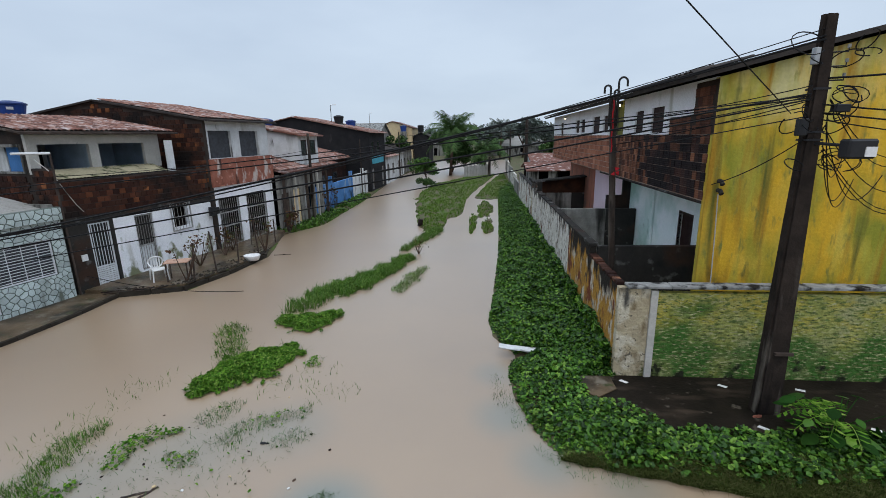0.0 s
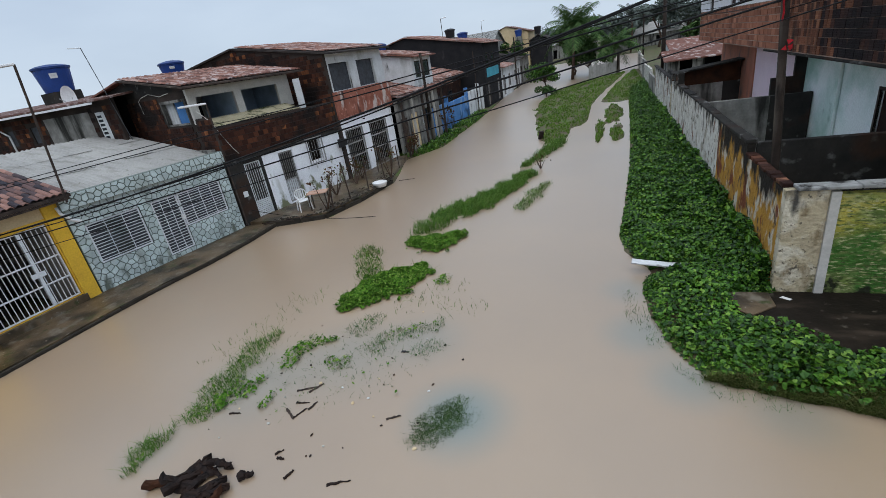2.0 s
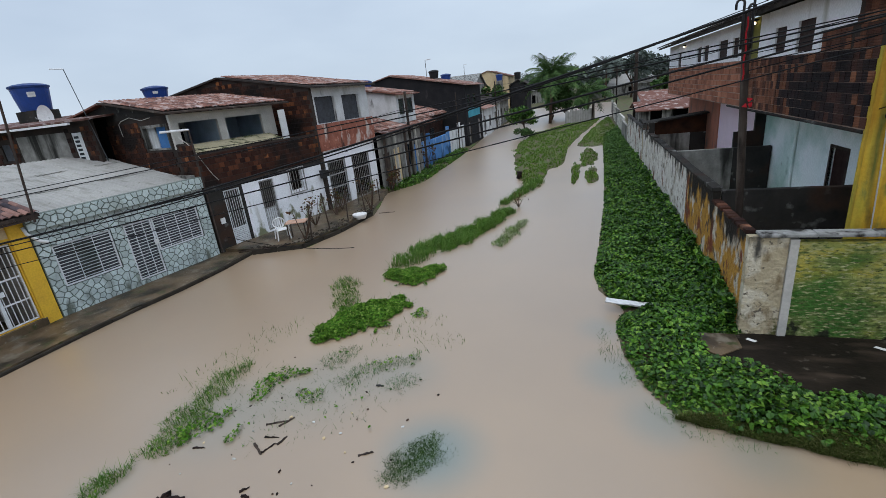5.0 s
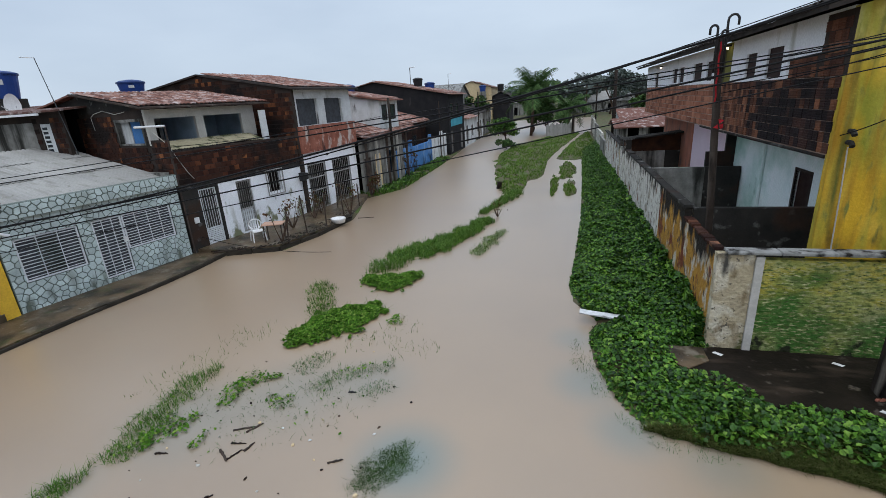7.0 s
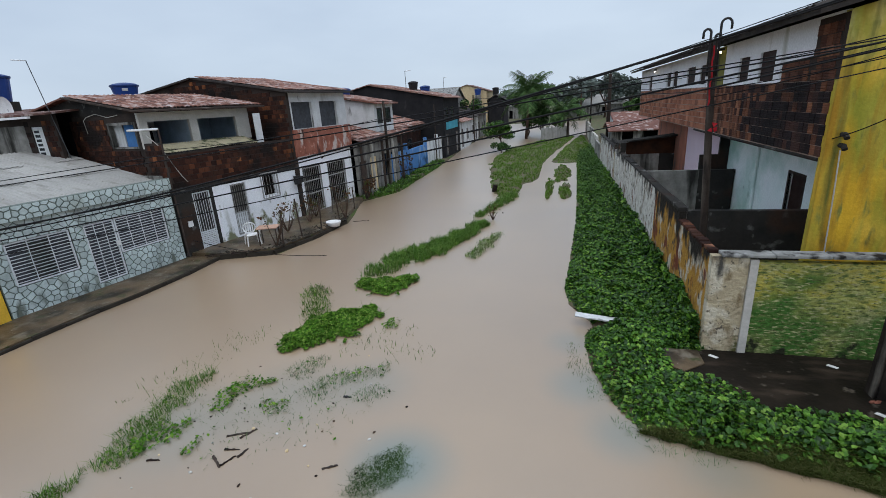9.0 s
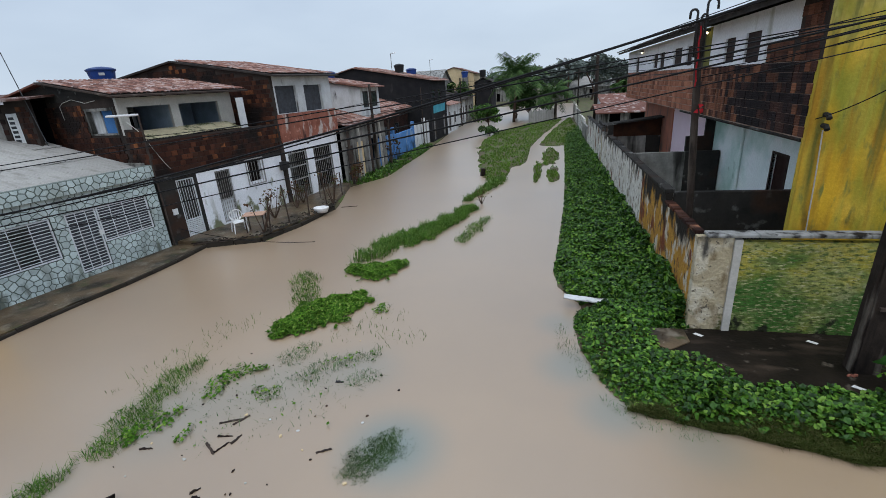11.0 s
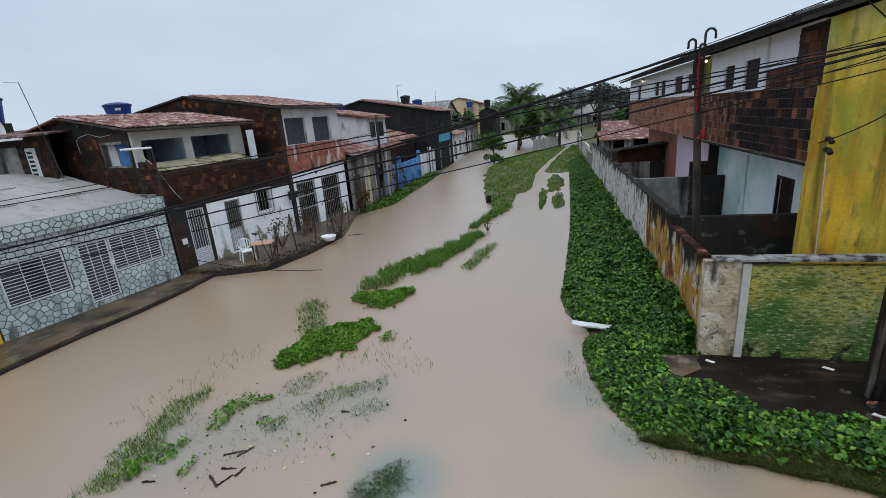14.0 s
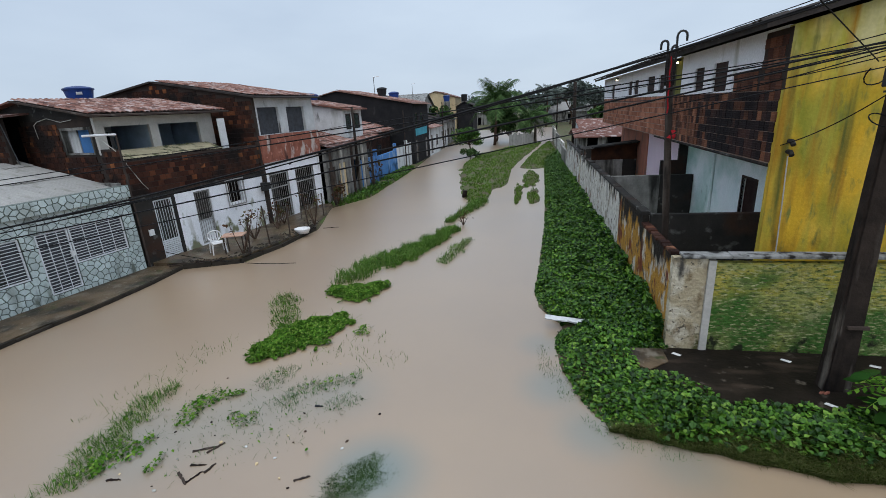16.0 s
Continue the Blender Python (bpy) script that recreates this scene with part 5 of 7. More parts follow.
# hidden floor made pale to throw light up at the porch walls
bpart("yard_floor", M_loft, wr, (0.16, 7, 0.3, 14, 0, 0.2))
sh = root("shed", pose(2.98, 25.5, 0), "low black-stained shed with a thin sloping roof", "shed")
bpart("wall", M_greyrend, sh, (0, 2.0, 0, 0.15, 0, 2.1), label="patchy grey shed wall")
# near-black panel painted in place of the shed's open, shaded inside
bpart("wall", M_mold, sh, (2.0, 2.7, 0, 0.15, 0, 2.1), label="near-black shed wall")
bm = bmesh.new()
prism(bm, ((0, 2.104), (2.7, 2.104), (2.7, 2.95), (0, 2.68)), 0.0, 0.12, "y")
part("fascia", bm, M_rustboard, sh, "rust-brown stained boarding under the roof")
bpart("wall", M_mold, sh, (0, 0.15, 0.152, 3.5, 0, 2.66), label="near-black shed wall")
bm = bmesh.new()
prism(bm, ((-0.15, 2.68), (2.74, 2.97), (2.74, 3.04), (-0.15, 2.75)), -0.25, 0.7, "y")
part("roof", bm, M_mold, sh)
bpart("corner_post", M_corner, sh, (-0.2, 0.0, -0.22, -0.02, 0, 2.66), bevel=0.015)
# ---- houses farther along the left bank ----
def row_house(name, label, xf, y0, y1, depth, eave, ridge, wall_m, roof_m, holes=(), frame_m=M_darkwood, inner=M_dark, tiles=True, up=None):
    """A house along the street: front wall with openings, gabled ends, ridge parallel to the street."""
    L, half = y1 - y0, depth * 0.5
    h = root(name, front((xf, y0), (xf, y1)), label, "house")
    bm = bmesh.new()
    holed(bm, 0, L, 0, eave if up is None else up[0], 0, 0.15, list(holes))
    part("wall", bm, wall_m, h)
    if up:
        bm = bmesh.new()
        holed(bm, 0, L, up[0] + 0.004, eave, 0, 0.15, list(holes))
        part("upper_wall", bm, up[1], h)
    for a in (0.0, L - 0.14):
        bm = bmesh.new()
        prism(bm, ((0.152, 0), (0.152, eave), (half, ridge), (depth, eave), (depth, 0)), a, a + 0.14, "x")
        part("gable_wall", bm, wall_m if up is None else up[1], h)
    # backdrop behind the openings, black by default in place of room shade
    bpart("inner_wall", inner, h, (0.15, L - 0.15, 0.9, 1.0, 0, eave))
    for s, e in ((-0.4, eave - 0.03), (depth + 0.4, eave - 0.03)):
        bm = bmesh.new()
        prism(bm, ((s, e), (half, ridge + 0.03), (half, ridge + 0.1), (s, e + 0.07)), -0.25, L + 0.25, "x")
        part("roof_deck", bm, roof_m, h)
    if tiles:
        tiled(h, slope(L + 0.25, half, ridge + 0.11, -0.45, eave + 0.03, -1), L + 0.5, math.hypot(half + 0.4, ridge - eave) - 0.1, roof_m, w=0.24, step=0.4)
    for u0, u1, z0, z1 in holes:
        w = bpart("window_frame" if z0 > 0.5 else "door_frame", frame_m, h, (u0, u0 + 0.06, 0.03, 0.09, z0, z1), (u1 - 0.06, u1, 0.03, 0.09, z0, z1), (u0 + 0.06, u1 - 0.06, 0.03, 0.09, z1 - 0.06, z1))
        bpart("pane", M_glassdark, w, (u0 + 0.06, u1 - 0.06, 0.05, 0.06, z0, z1 - 0.06))
    return h


a1 = row_house("narrow_house", "narrow house with weathered white upper side and open loggia", -11.65, 28.4, 31.8, 9.5, 5.45, 6.35, M_white_old, M_tile,
               [(0.4, 1.4, 4.2, 5.2), (1.7, 3.0, 4.2, 5.2), (0.5, 1.6, 0.2, 2.3), (2.0, 3.0, 0.9, 2.2)])
a2 = root("low_annex", front((-11.5, 24.6), (-11.3, 27.5)), "low dark annex under a sagging clay tile roof", "house")
bm = bmesh.new()
holed(bm, 0, 6.1, 0, 3.3, 0, 0.14, [(0.3, 1.2, 0.2, 2.2), (1.7, 2.6, 0.2, 2.3), (3.2, 4.3, 0.9, 2.3), (4.8, 5.6, 0.2, 2.3)])
part("wall", bm, M_greyrend, a2)
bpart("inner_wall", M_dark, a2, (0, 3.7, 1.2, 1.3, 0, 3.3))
for u in (0.05, 1.4, 2.9, 4.5, 6.0):
    bpart("porch_post", M_loft if u in (1.4, 4.5) else M_darkwood, a2, (u, u + 0.12, -0.36, -0.24, 0, 3.36))
bm = bmesh.new()
prism(bm, ((-0.45, 3.38), (4.5, 4.7), (4.5, 4.76), (-0.45, 3.44)), -0.1, 3.7, "x")
part("roof_deck", bm, M_tile, a2)
bm = bmesh.new()
prism(bm, ((-0.45, 3.38), (0.05, 3.55), (0.05, 3.61), (-0.45, 3.44)), 3.7, 8.2, "x")
part("porch_roof", bm, M_tile, a2)
tiled(a2, slope(3.7, 4.5, 4.78, -0.45, 3.46, -1), 3.7, 5.1, M_tile, w=0.24, step=0.4)
tiled(a2, slope(8.2, 0.05, 3.63, -0.45, 3.46, -1), 4.5, 0.55, M_tile, w=0.24, step=0.4)
bpart("door", M_darkwood, a2, (0.32, 1.18, 0.05, 0.09, 0.2, 2.18), label="weathered board door")
bpart("door", M_cream, a2, (1.72, 2.58, 0.05, 0.09, 0.2, 2.28), label="stained cream door")
row_house("brick_annex", "low brick house behind the blue yard wall", -13.2, 31.4, 43.5, 8, 3.5, 4.6, M_brick, M_tile, [(1, 2, 1.2, 2.4), (5, 6, 0.2, 2.3), (8, 9.2, 1.2, 2.4)])
dark = row_house("dark_house", "tall two-storey house with blackened gable", -10.9, 44.0, 51.0, 15, 5.75, 7.3, M_soot, M_tile, [(0.8, 2.0, 3.6, 4.9), (3.2, 4.4, 3.6, 4.9), (0.6, 1.6, 0.2, 2.3), (5.0, 6.2, 0.2, 2.3)], up=(3.2, M_soot))
bpart("teal_panel", M_teal, dark, (0.7, 5.9, -0.03, -0.004, 2.72, 3.55), label="teal painted band on the blackened front")
row_house("white_house", "low white house under a faded tile roof", -11.0, 51.4, 58.0, 10, 3.1, 4.4, M_white_old, M_tile, [(1, 2, 0.2, 2.3), (4, 5.2, 0.9, 2.2)], tiles=False)
row_house("white_house", "small white house with dark openings", -11.4, 58.4, 66.0, 9, 3.3, 4.5, M_white_old, M_tiledark, [(0.8, 1.7, 0.2, 2.3), (3.0, 4.2, 1.0, 2.2), (5.5, 6.4, 0.2, 2.3)], tiles=False)
row_house("low_house", "low weathered house with dark roof", -11.6, 66.4, 75.0, 9, 3.4, 4.7, M_greyrend, M_tiledark, [(1, 2, 0.2, 2.3), (4, 5.2, 1.0, 2.2), (6.5, 7.4, 0.2, 2.3)], tiles=False)
row_house("pale_yellow_house", "pale yellow two-storey house in the distance", -12.8, 84.0, 92.0, 7, 6.9, 8.1, M_cream, M_tile, [(1, 2.2, 4, 5.3), (4, 5.4, 4, 5.3), (1, 2, 0.2, 2.3), (5, 6, 0.2, 2.3)], tiles=False)
row_house("black_house", "dark-roofed house in the distance", -9.8, 84.6, 92.0, 2.8, 5.2, 6.1, M_soot, M_tiledark, [(1, 2.2, 3.5, 4.8), (4, 5.4, 3.5, 4.8)], tiles=False)
row_house("rear_house", "tile-roofed house standing behind the row", -26.0, 24.0, 36.0, 9, 5.6, 6.7, M_greyrend, M_tile, [(2, 3, 4, 5)], tiles=False)

yb = root("blue_yard_wall", front((-11.35, 29.8), (-11.25, 51)), "blue and white painted yard wall with mouldy foot", "wall")
for a, b, m, hgt in ((0, 3.4, M_blue, 2.05), (3.44, 8.6, M_blue, 1.95), (8.9, 12.4, M_white_old, 2.1), (13.4, 16.2, M_white_old, 2.15), (17.2, 21.0, M_greyrend, 2.2)):
    bpart("wall_panel", m, yb, (a, b, 0, 0.14, 0, hgt), bevel=0.01)
for u, m in ((8.6, M_blue), (12.4, M_white_old), (16.2, M_white_old), (3.3, M_blue)):
    bpart("pier", m, yb, (u, u + 0.28, -0.05, 0.2, 0, 2.5), bevel=0.012)
for u in (12.7, 16.5):
    grille("gate", yb, u, u + 0.7, 0.2, 2.1, 0.06, M_greygrill, upright=5)

# ---- right bank beyond the block, and the street's end ----
def cross_house(name, label, x0, x1, y, depth, eave, ridge, wall_m, roof_m):
    h = root(name, pose(x0, y, 0), label, "house")
    L = x1 - x0
    bm = bmesh.new()
    hs = [(L * 0.2, L * 0.2 + 0.9, 0.2, 2.2), (L * 0.6, L * 0.6 + 1.1, 1.0, 2.1)]
    holed(bm, 0, L, 0, eave, 0, 0.15, hs)
    part("wall", bm, wall_m, h)
    for a in (0, L - 0.15):
        bm = bmesh.new()
        prism(bm, ((0.152, 0), (0.152, eave), (depth / 2, ridge), (depth, eave), (depth, 0)), a, a + 0.15, "x")
        part("gable_wall", bm, wall_m, h)
    bpart("inner_wall", M_dark, h, (0.15, L - 0.15, 1, 1.1, 0, eave))
    for s in (-0.4, depth + 0.4):
        bm = bmesh.new()
        prism(bm, ((s, eave - 0.04), (depth / 2, ridge + 0.02), (depth / 2, ridge + 0.1), (s, eave + 0.05)), -0.3, L + 0.3, "x")
        part("roof_deck", bm, roof_m, h)
    return h


cross_house("rear_house", "house with a lichen-grey roof standing behind the row", -25.0, -15.2, 67.0, 8, 5.7, 7.4, M_greyrend, M_cap)
cross_house("low_tiled_house", "low house with faded clay roof beyond the yards", 4.3, 8.6, 42.0, 5, 2.1, 2.65, M_greyrend, M_tile)
cross_house("low_tiled_house", "low house with faded clay roof", 5.6, 12.5, 51.0, 8, 2.4, 3.1, M_white_old, M_tile)
cross_house("far_grey_house", "long low house with a faded roof at the street's end", 1.0, 16.0, 122.0, 12, 2.6, 5.0, M_greyrend, M_fibre)
cross_house("far_grey_house", "grey-roofed house at the far end of the street", -16.0, -3.0, 128.0, 10, 3.4, 4.8, M_greyrend, M_fibre)
cross_house("far_grey_house", "tile-roofed house at the far end of the street", 19.0, 34.0, 126.0, 10, 3.6, 5.2, M_white_old, M_tile)
wf = root("far_yard_wall", pose(2.8, 35.2, 0), "low pale yard wall continuing along the lane", "wall")
for i in range(8):
    bpart("wall_panel", M_wallside if i % 3 else M_greyrend, wf, (0.12 * i, 0.12 * i + 0.15, i * 4.6, i * 4.6 + 4.55, 0, 1.7 + 0.2 * (i % 2)), bevel=0.01)
fw = root("wooden_fence", pose(-2.3, 60.0, 0, 0, 0, 40), "grey board fence patch beside the palm", "fence")
for i in range(16):
    bpart("board", M_fibre, fw, (i * 0.26, i * 0.26 + 0.24, 0, 0.03, 0, 1.5 + 0.12 * math.sin(i * 2.3)))

# ---- poles ----
def taper(bm, x, y, z0, z1, a0, a1, lean=(0, 0)):
    poly0 = [(-a0, -a0 * 0.7), (a0, -a0 * 0.7), (a0, a0 * 0.7), (-a0, a0 * 0.7)]
    lo = [bm.verts.new((x + p, y + q, z0)) for p, q in poly0]
    hi = [bm.verts.new((x + p * a1 / a0 + lean[0], y + q * a1 / a0 + lean[1], z1)) for p, q in poly0]
    bm.faces.new(lo[::-1]), bm.faces.new(hi)
    for i in range(4):
        bm.faces.new((lo[i], lo[(i + 1) % 4], hi[(i + 1) % 4], hi[i]))


up = root("utility_pole", pose(5.2, 7.72, 0.22), "thick weathered concrete and timber utility pole with tangled cables", "utility pole")
bm = bmesh.new()
taper(bm, 0, 0, 0, 6.68, 0.21, 0.10, (-0.08, -0.05))
bmesh.ops.subdivide_edges(bm, edges=[e for e in bm.edges if abs(e.verts[0].co.z - e.verts[1].co.z) > 1], cuts=12)
for v in bm.verts:
    v.co.x += 0.012 * noise.noise(v.co * 1.7)
bmesh.ops.bevel(bm, geom=[e for e in bm.edges if abs(e.verts[0].co.z - e.verts[1].co.z) > 0.2], offset=0.035, segments=2, affect="EDGES")
part("shaft", bm, M_pole, up)
for z in (4.86, 4.98, 5.62):
    k = 0.21 - 0.11 * z / 6.7
    bpart("clamp_band", M_black, up, (-k - 0.05, k - 0.05, -k * 0.7 - 0.05, k * 0.7, z, z + 0.03))
bpart("splice_box", M_black, up, (-0.34, -0.2, -0.2, -0.08, 4.94, 5.2), bevel=0.015, label="black cable splice box")
bpart("splice_box", M_black, up, (0.14, 0.36, -0.2, -0.06, 5.28, 5.4), bevel=0.015, label="black cable splice box")
bpart("meter_cover", M_metal, up, (-0.25, -0.17, -0.14, -0.04, 5.98, 6.22), bevel=0.01, label="pale blue-grey metal cover plate")
bpart("step_bracket", M_darkwood, up, (-0.1, 0.2, -0.2, -0.15, 1.22, 1.27))
for z in (5.75, 5.95, 6.15):
    bm = bmesh.new()
    tube(bm, ((0.04, -0.08, z), (0.22, -0.12, z), (0.22, -0.12, z + 0.09)), 0.012)
    part("insulator_pin", bm, M_black, up)
    bm = bmesh.new()
    tube(bm, ((0.22, -0.12, z + 0.05), (0.22, -0.12, z + 0.10)), 0.022, 8)
    part("insulator", bm, M_cap, up)
rng = random.Random(12)
for i in range(20):
    # loose loops of service wire
    z, r = rng.uniform(4.4, 6.3), rng.uniform(0.08, 0.24)
    cx, tilt = rng.choice((-1, 1, 1)) * rng.uniform(0.15, 0.5), rng.uniform(-40, 40)
    pts = [(cx + r * math.cos(a), -0.15 + 0.15 * math.sin(a + tilt), z + r * 0.8 * math.sin(a)) for a in [k * 5.6 / 14 + tilt for k in range(15)]]
    bm = bmesh.new()
    tube(bm, pts, 0.009, 4)
    part("wire_loop", bm, M_cable, up)
for i in range(9):
    z0 = rng.uniform(4.6, 5.6)
    x1, dz = rng.uniform(0.6, 2.8), rng.uniform(1.2, 2.4)
    pts = [(0.1 + x1 * s, -0.1 + 0.5 * s, z0 - dz * math.sin(s * 2.4) * 0.6) for s in [k / 12 for k in range(13)]]
    bm = bmesh.new()
    tube(bm, pts, 0.008, 4)
    part("slack_wire", bm, M_cable, up)
fl = root("floodlight", pose(5.55, 7.05, 4.98), "black floodlight on a bracket with a pale lens", "floodlight")
bpart("housing", M_black, fl, (-0.34, 0.06, -0.1, 0.12, -0.15, 0.13), bevel=0.03)
bpart("lens", M_plast, fl, (-0.12, 0.03, -0.115, -0.1, -0.12, 0.02))
bm = bmesh.new()
tube(bm, ((-0.2, 0.05, 0.03), (-0.35, 0.5, 0.06), (-0.4, 0.62, 0.06)), 0.025)
part("bracket", bm, M_black, fl)

mp = root("timber_pole", pose(3.12, 10.5, 0.2), "slim dark pole with bent conduit hooks and a red ribbon", "utility pole")
bm = bmesh.new()
tube(bm, ((0, 0, 0), (-0.06, 0, 2.2), (-0.28, 0, 5.85)), 0.086, 8, 0.068)
part("shaft", bm, M_pole, mp, smooth=True)
for x, r, h in ((-0.36, 0.065, 0.2), (-0.2, 0.09, 0.36), (-0.28, 0.05, 0.1)):
    s = -1 if x < -0.3 else 1
    pts = [(x, -0.1, 5.2), (x, -0.1, 5.85 + h - r)] + [(x + s * r * (1 - math.cos(a)), -0.1, 5.85 + h - r + r * math.sin(a)) for a in (0.5, 1.1, 1.6, 2.1, 2.7, 3.2)] + [(x + s * 2 * r, -0.1, 5.85 + h - r - 0.1)]
    bm = bmesh.new()
    tube(bm, pts, 0.022, 6)
    part("conduit_hook", bm, M_black, mp, smooth=True)
bm = bmesh.new()
tube(bm, [(-0.19 + 0.012 * math.sin(k * 2.0) + (5.7 - 0.14 * k) * -0.012 - 0.03, -0.12, 5.75 - 0.14 * k) for k in range(9)], 0.016, 5)
part("ribbon", bm, M_red, mp, "red plastic ribbon")
bm = bmesh.new()
for k in range(5):
    a = rng.uniform(0, 6.28)
    vs = [bm.verts.new((-0.16 + 0.09 * math.cos(a + d) * q, -0.13 + 0.04 * math.sin(a + d), 4.23 + 0.09 * math.sin(a + d) * q)) for d, q in ((0, 0.2), (0.5, 1.3), (1.4, 1.0))]
    bm.faces.new(vs)
part("ribbon_bow", bm, M_red, mp, "crumpled red cloth tied round the pole")


def plain_pole(x, y, z0, z1, label, arm=0.0, r=0.11):
    p = root("utility_pole", pose(x, y, z0), label, "utility pole", "distant poles")
    bm = bmesh.new()
    tube(bm, ((0, 0, 0), (0.02, 0, z1 - z0)), r, 8, r * 0.75)
    part("shaft", bm, M_pole, p, smooth=True)
    if arm:
        bpart("cross_arm", M_darkwood, p, (-arm, arm, -0.06, 0.06, z1 - z0 - 0.5, z1 - z0 - 0.4))
    return p


plain_pole(4.25, 45.0, 0, 6.85, "slim dark pole beside the far yards", r=0.19)
plain_pole(4.2, 70.0, 0, 6.2, "dark wooden pole in the distance", 0.6)
plain_pole(1.0, 62.6, 0, 2.5, "short dark gate post in the flooded lane", r=0.2)
plain_pole(-11.0, 28.4, 0.1, 5.6, "dark timber pole in front of the narrow house")
plain_pole(-10.8, 40.0, 0.1, 5.2, "thin dark pole by the blue wall", r=0.06)
plain_pole(-10.9, 60.0, 0.1, 6.0, "dark wooden pole in the distance", r=0.1)
plain_pole(-40.0, 20.0, 0, 7.9, "distant pole with a cross arm behind the houses", 0.7, 0.16)


def cable(a, b, sag, r=0.014, label="black overhead cable sagging across the street"):
    a, b = Vector(a), Vector(b)
    n = 28
    bm = bmesh.new()
    tube(bm, [a.lerp(b, i / n) - Vector((0, 0, 4 * sag * (i / n) * (1 - i / n))) for i in range(n + 1)], r, 5)
    return tagged(link("cable", bm, M_cable, True), label, "cable", "overhead cables")


cable((5.07, 7.6, 6.55), (-16, 6.4, 2.6), 0.35, 0.019)
cable((5.07, 7.6, 6.60), (-16, 6.35, 2.52), 0.40, 0.012)
cable((5.0, 7.6, 5.75), (-16, 6.8, 3.8), 0.02, 0.009)
cable((5.0, 7.6, 5.72), (-16, 6.85, 3.72), 0.06, 0.011)
cable((5.0, 7.6, 5.78), (-16, 6.4, 2.58), 0.06, 0.016)
cable((5.0, 7.6, 5.70), (-16, 6.3, 2.32), 0.08, 0.014)
cable((5.0, 7.6, 5.45), (-16, 6.2, 1.95), 0.02, 0.009)
cable((5.07, 7.6, 6.7), (-10, 21.2, 4.0), 0.42, 0.008)
cable((5.07, 7.6, 5.7), (2.9, 10.5, 5.0), 0.05, 0.009)
for za, zb, zc in ((5.6, 5.15, 6.3), (5.75, 5.3, 6.45), (5.9, 5.5, 6.6)):
    cable((5.0, 7.6, za), (2.86, 10.42, zb), 0.06, 0.008)
    cable((2.86, 10.58, zb), (4.25, 44.9, zc), 0.45, 0.010)
cable((4.3, 45, 6.5), (-10.9, 59.9, 5.6), 0.5, 0.02)
cable((4.3, 45, 6.7), (4.25, 69.9, 6.0), 0.4, 0.02)
cable((5.0, 7.6, 5.1), (4.62, 10.0, 4.1), 0.12, 0.009)
cable((4.75, 7.6, 5.5), (-0.05, 3.1, 7.28), 0.0, 0.008, "thin cable running up past the pole towards a nearby roof")
cable((5.2, 7.6, 5.5), (14, 7.0, 5.2), 0.25, 0.013)
cable((5.2, 7.6, 5.62), (14, 7.0, 5.5), 0.25, 0.013)
cable((5.2, 7.6, 6.0), (14, 6.5, 7.4), 0.3, 0.016)
cable((5.2, 7.6, 5.4), (14, 7.4, 4.9), 0.3, 0.01)
cable((-13.2, 13.3, 0.9), (-8.3, 14.2, 0.12), 0.2, 0.012, "thin wire trailing into the flood water")
cable((-10.9, 28.4, 4.6), (-13.9, 13.5, 4.2), 0.2, 0.012)

# posts, antennas and tanks on the left roofs
def post(name, x, y, z0, z1, label, arm=None, r=0.022, m=M_darkwood, lean=0.0):
    p = root(name, pose(x, y, z0), label, "post")
    bm = bmesh.new()
    tube(bm, ((0, 0, 0), (lean, lean * 0.5, z1 - z0)), r, 6)
    part("shaft", bm, m, p)
    if arm:
        bm = bmesh.new()
        tube(bm, ((lean, lean * 0.5, z1 - z0), (arm[0], arm[1], z1 - z0 + arm[2])), r * 1.3, 6)
        part("arm", bm, M_plast, p, "pale tubular arm")
    return p


post("roof_post", -14.2, 8.0, 3.1, 6.65, "slim dark steel post standing on the stone parapet", (-0.1, -2.2, -0.25), 0.03, lean=0.32)
post("lamp_post", -13.7, 13.42, 0.2, 4.95, "thin dark post with a white tubular arm", (-0.3, -0.95, 0.02), 0.03)
post("antenna_mast", -18.8, 14.0, 3.9, 7.65, "thin metal antenna mast leaning on the brick wall", (-0.72, -0.55, 0.02), 0.015, M_oldsteel, -0.45)
post("antenna_mast", -15.5, 47, 6.6, 8.6, "thin roof antenna mast", (0.5, 0.3, 0.05), 0.03)
post("antenna_mast", -17.0, 69.5, 7.0, 8.9, "thin roof antenna mast", (0.4, 0.3, 0.05), 0.03)


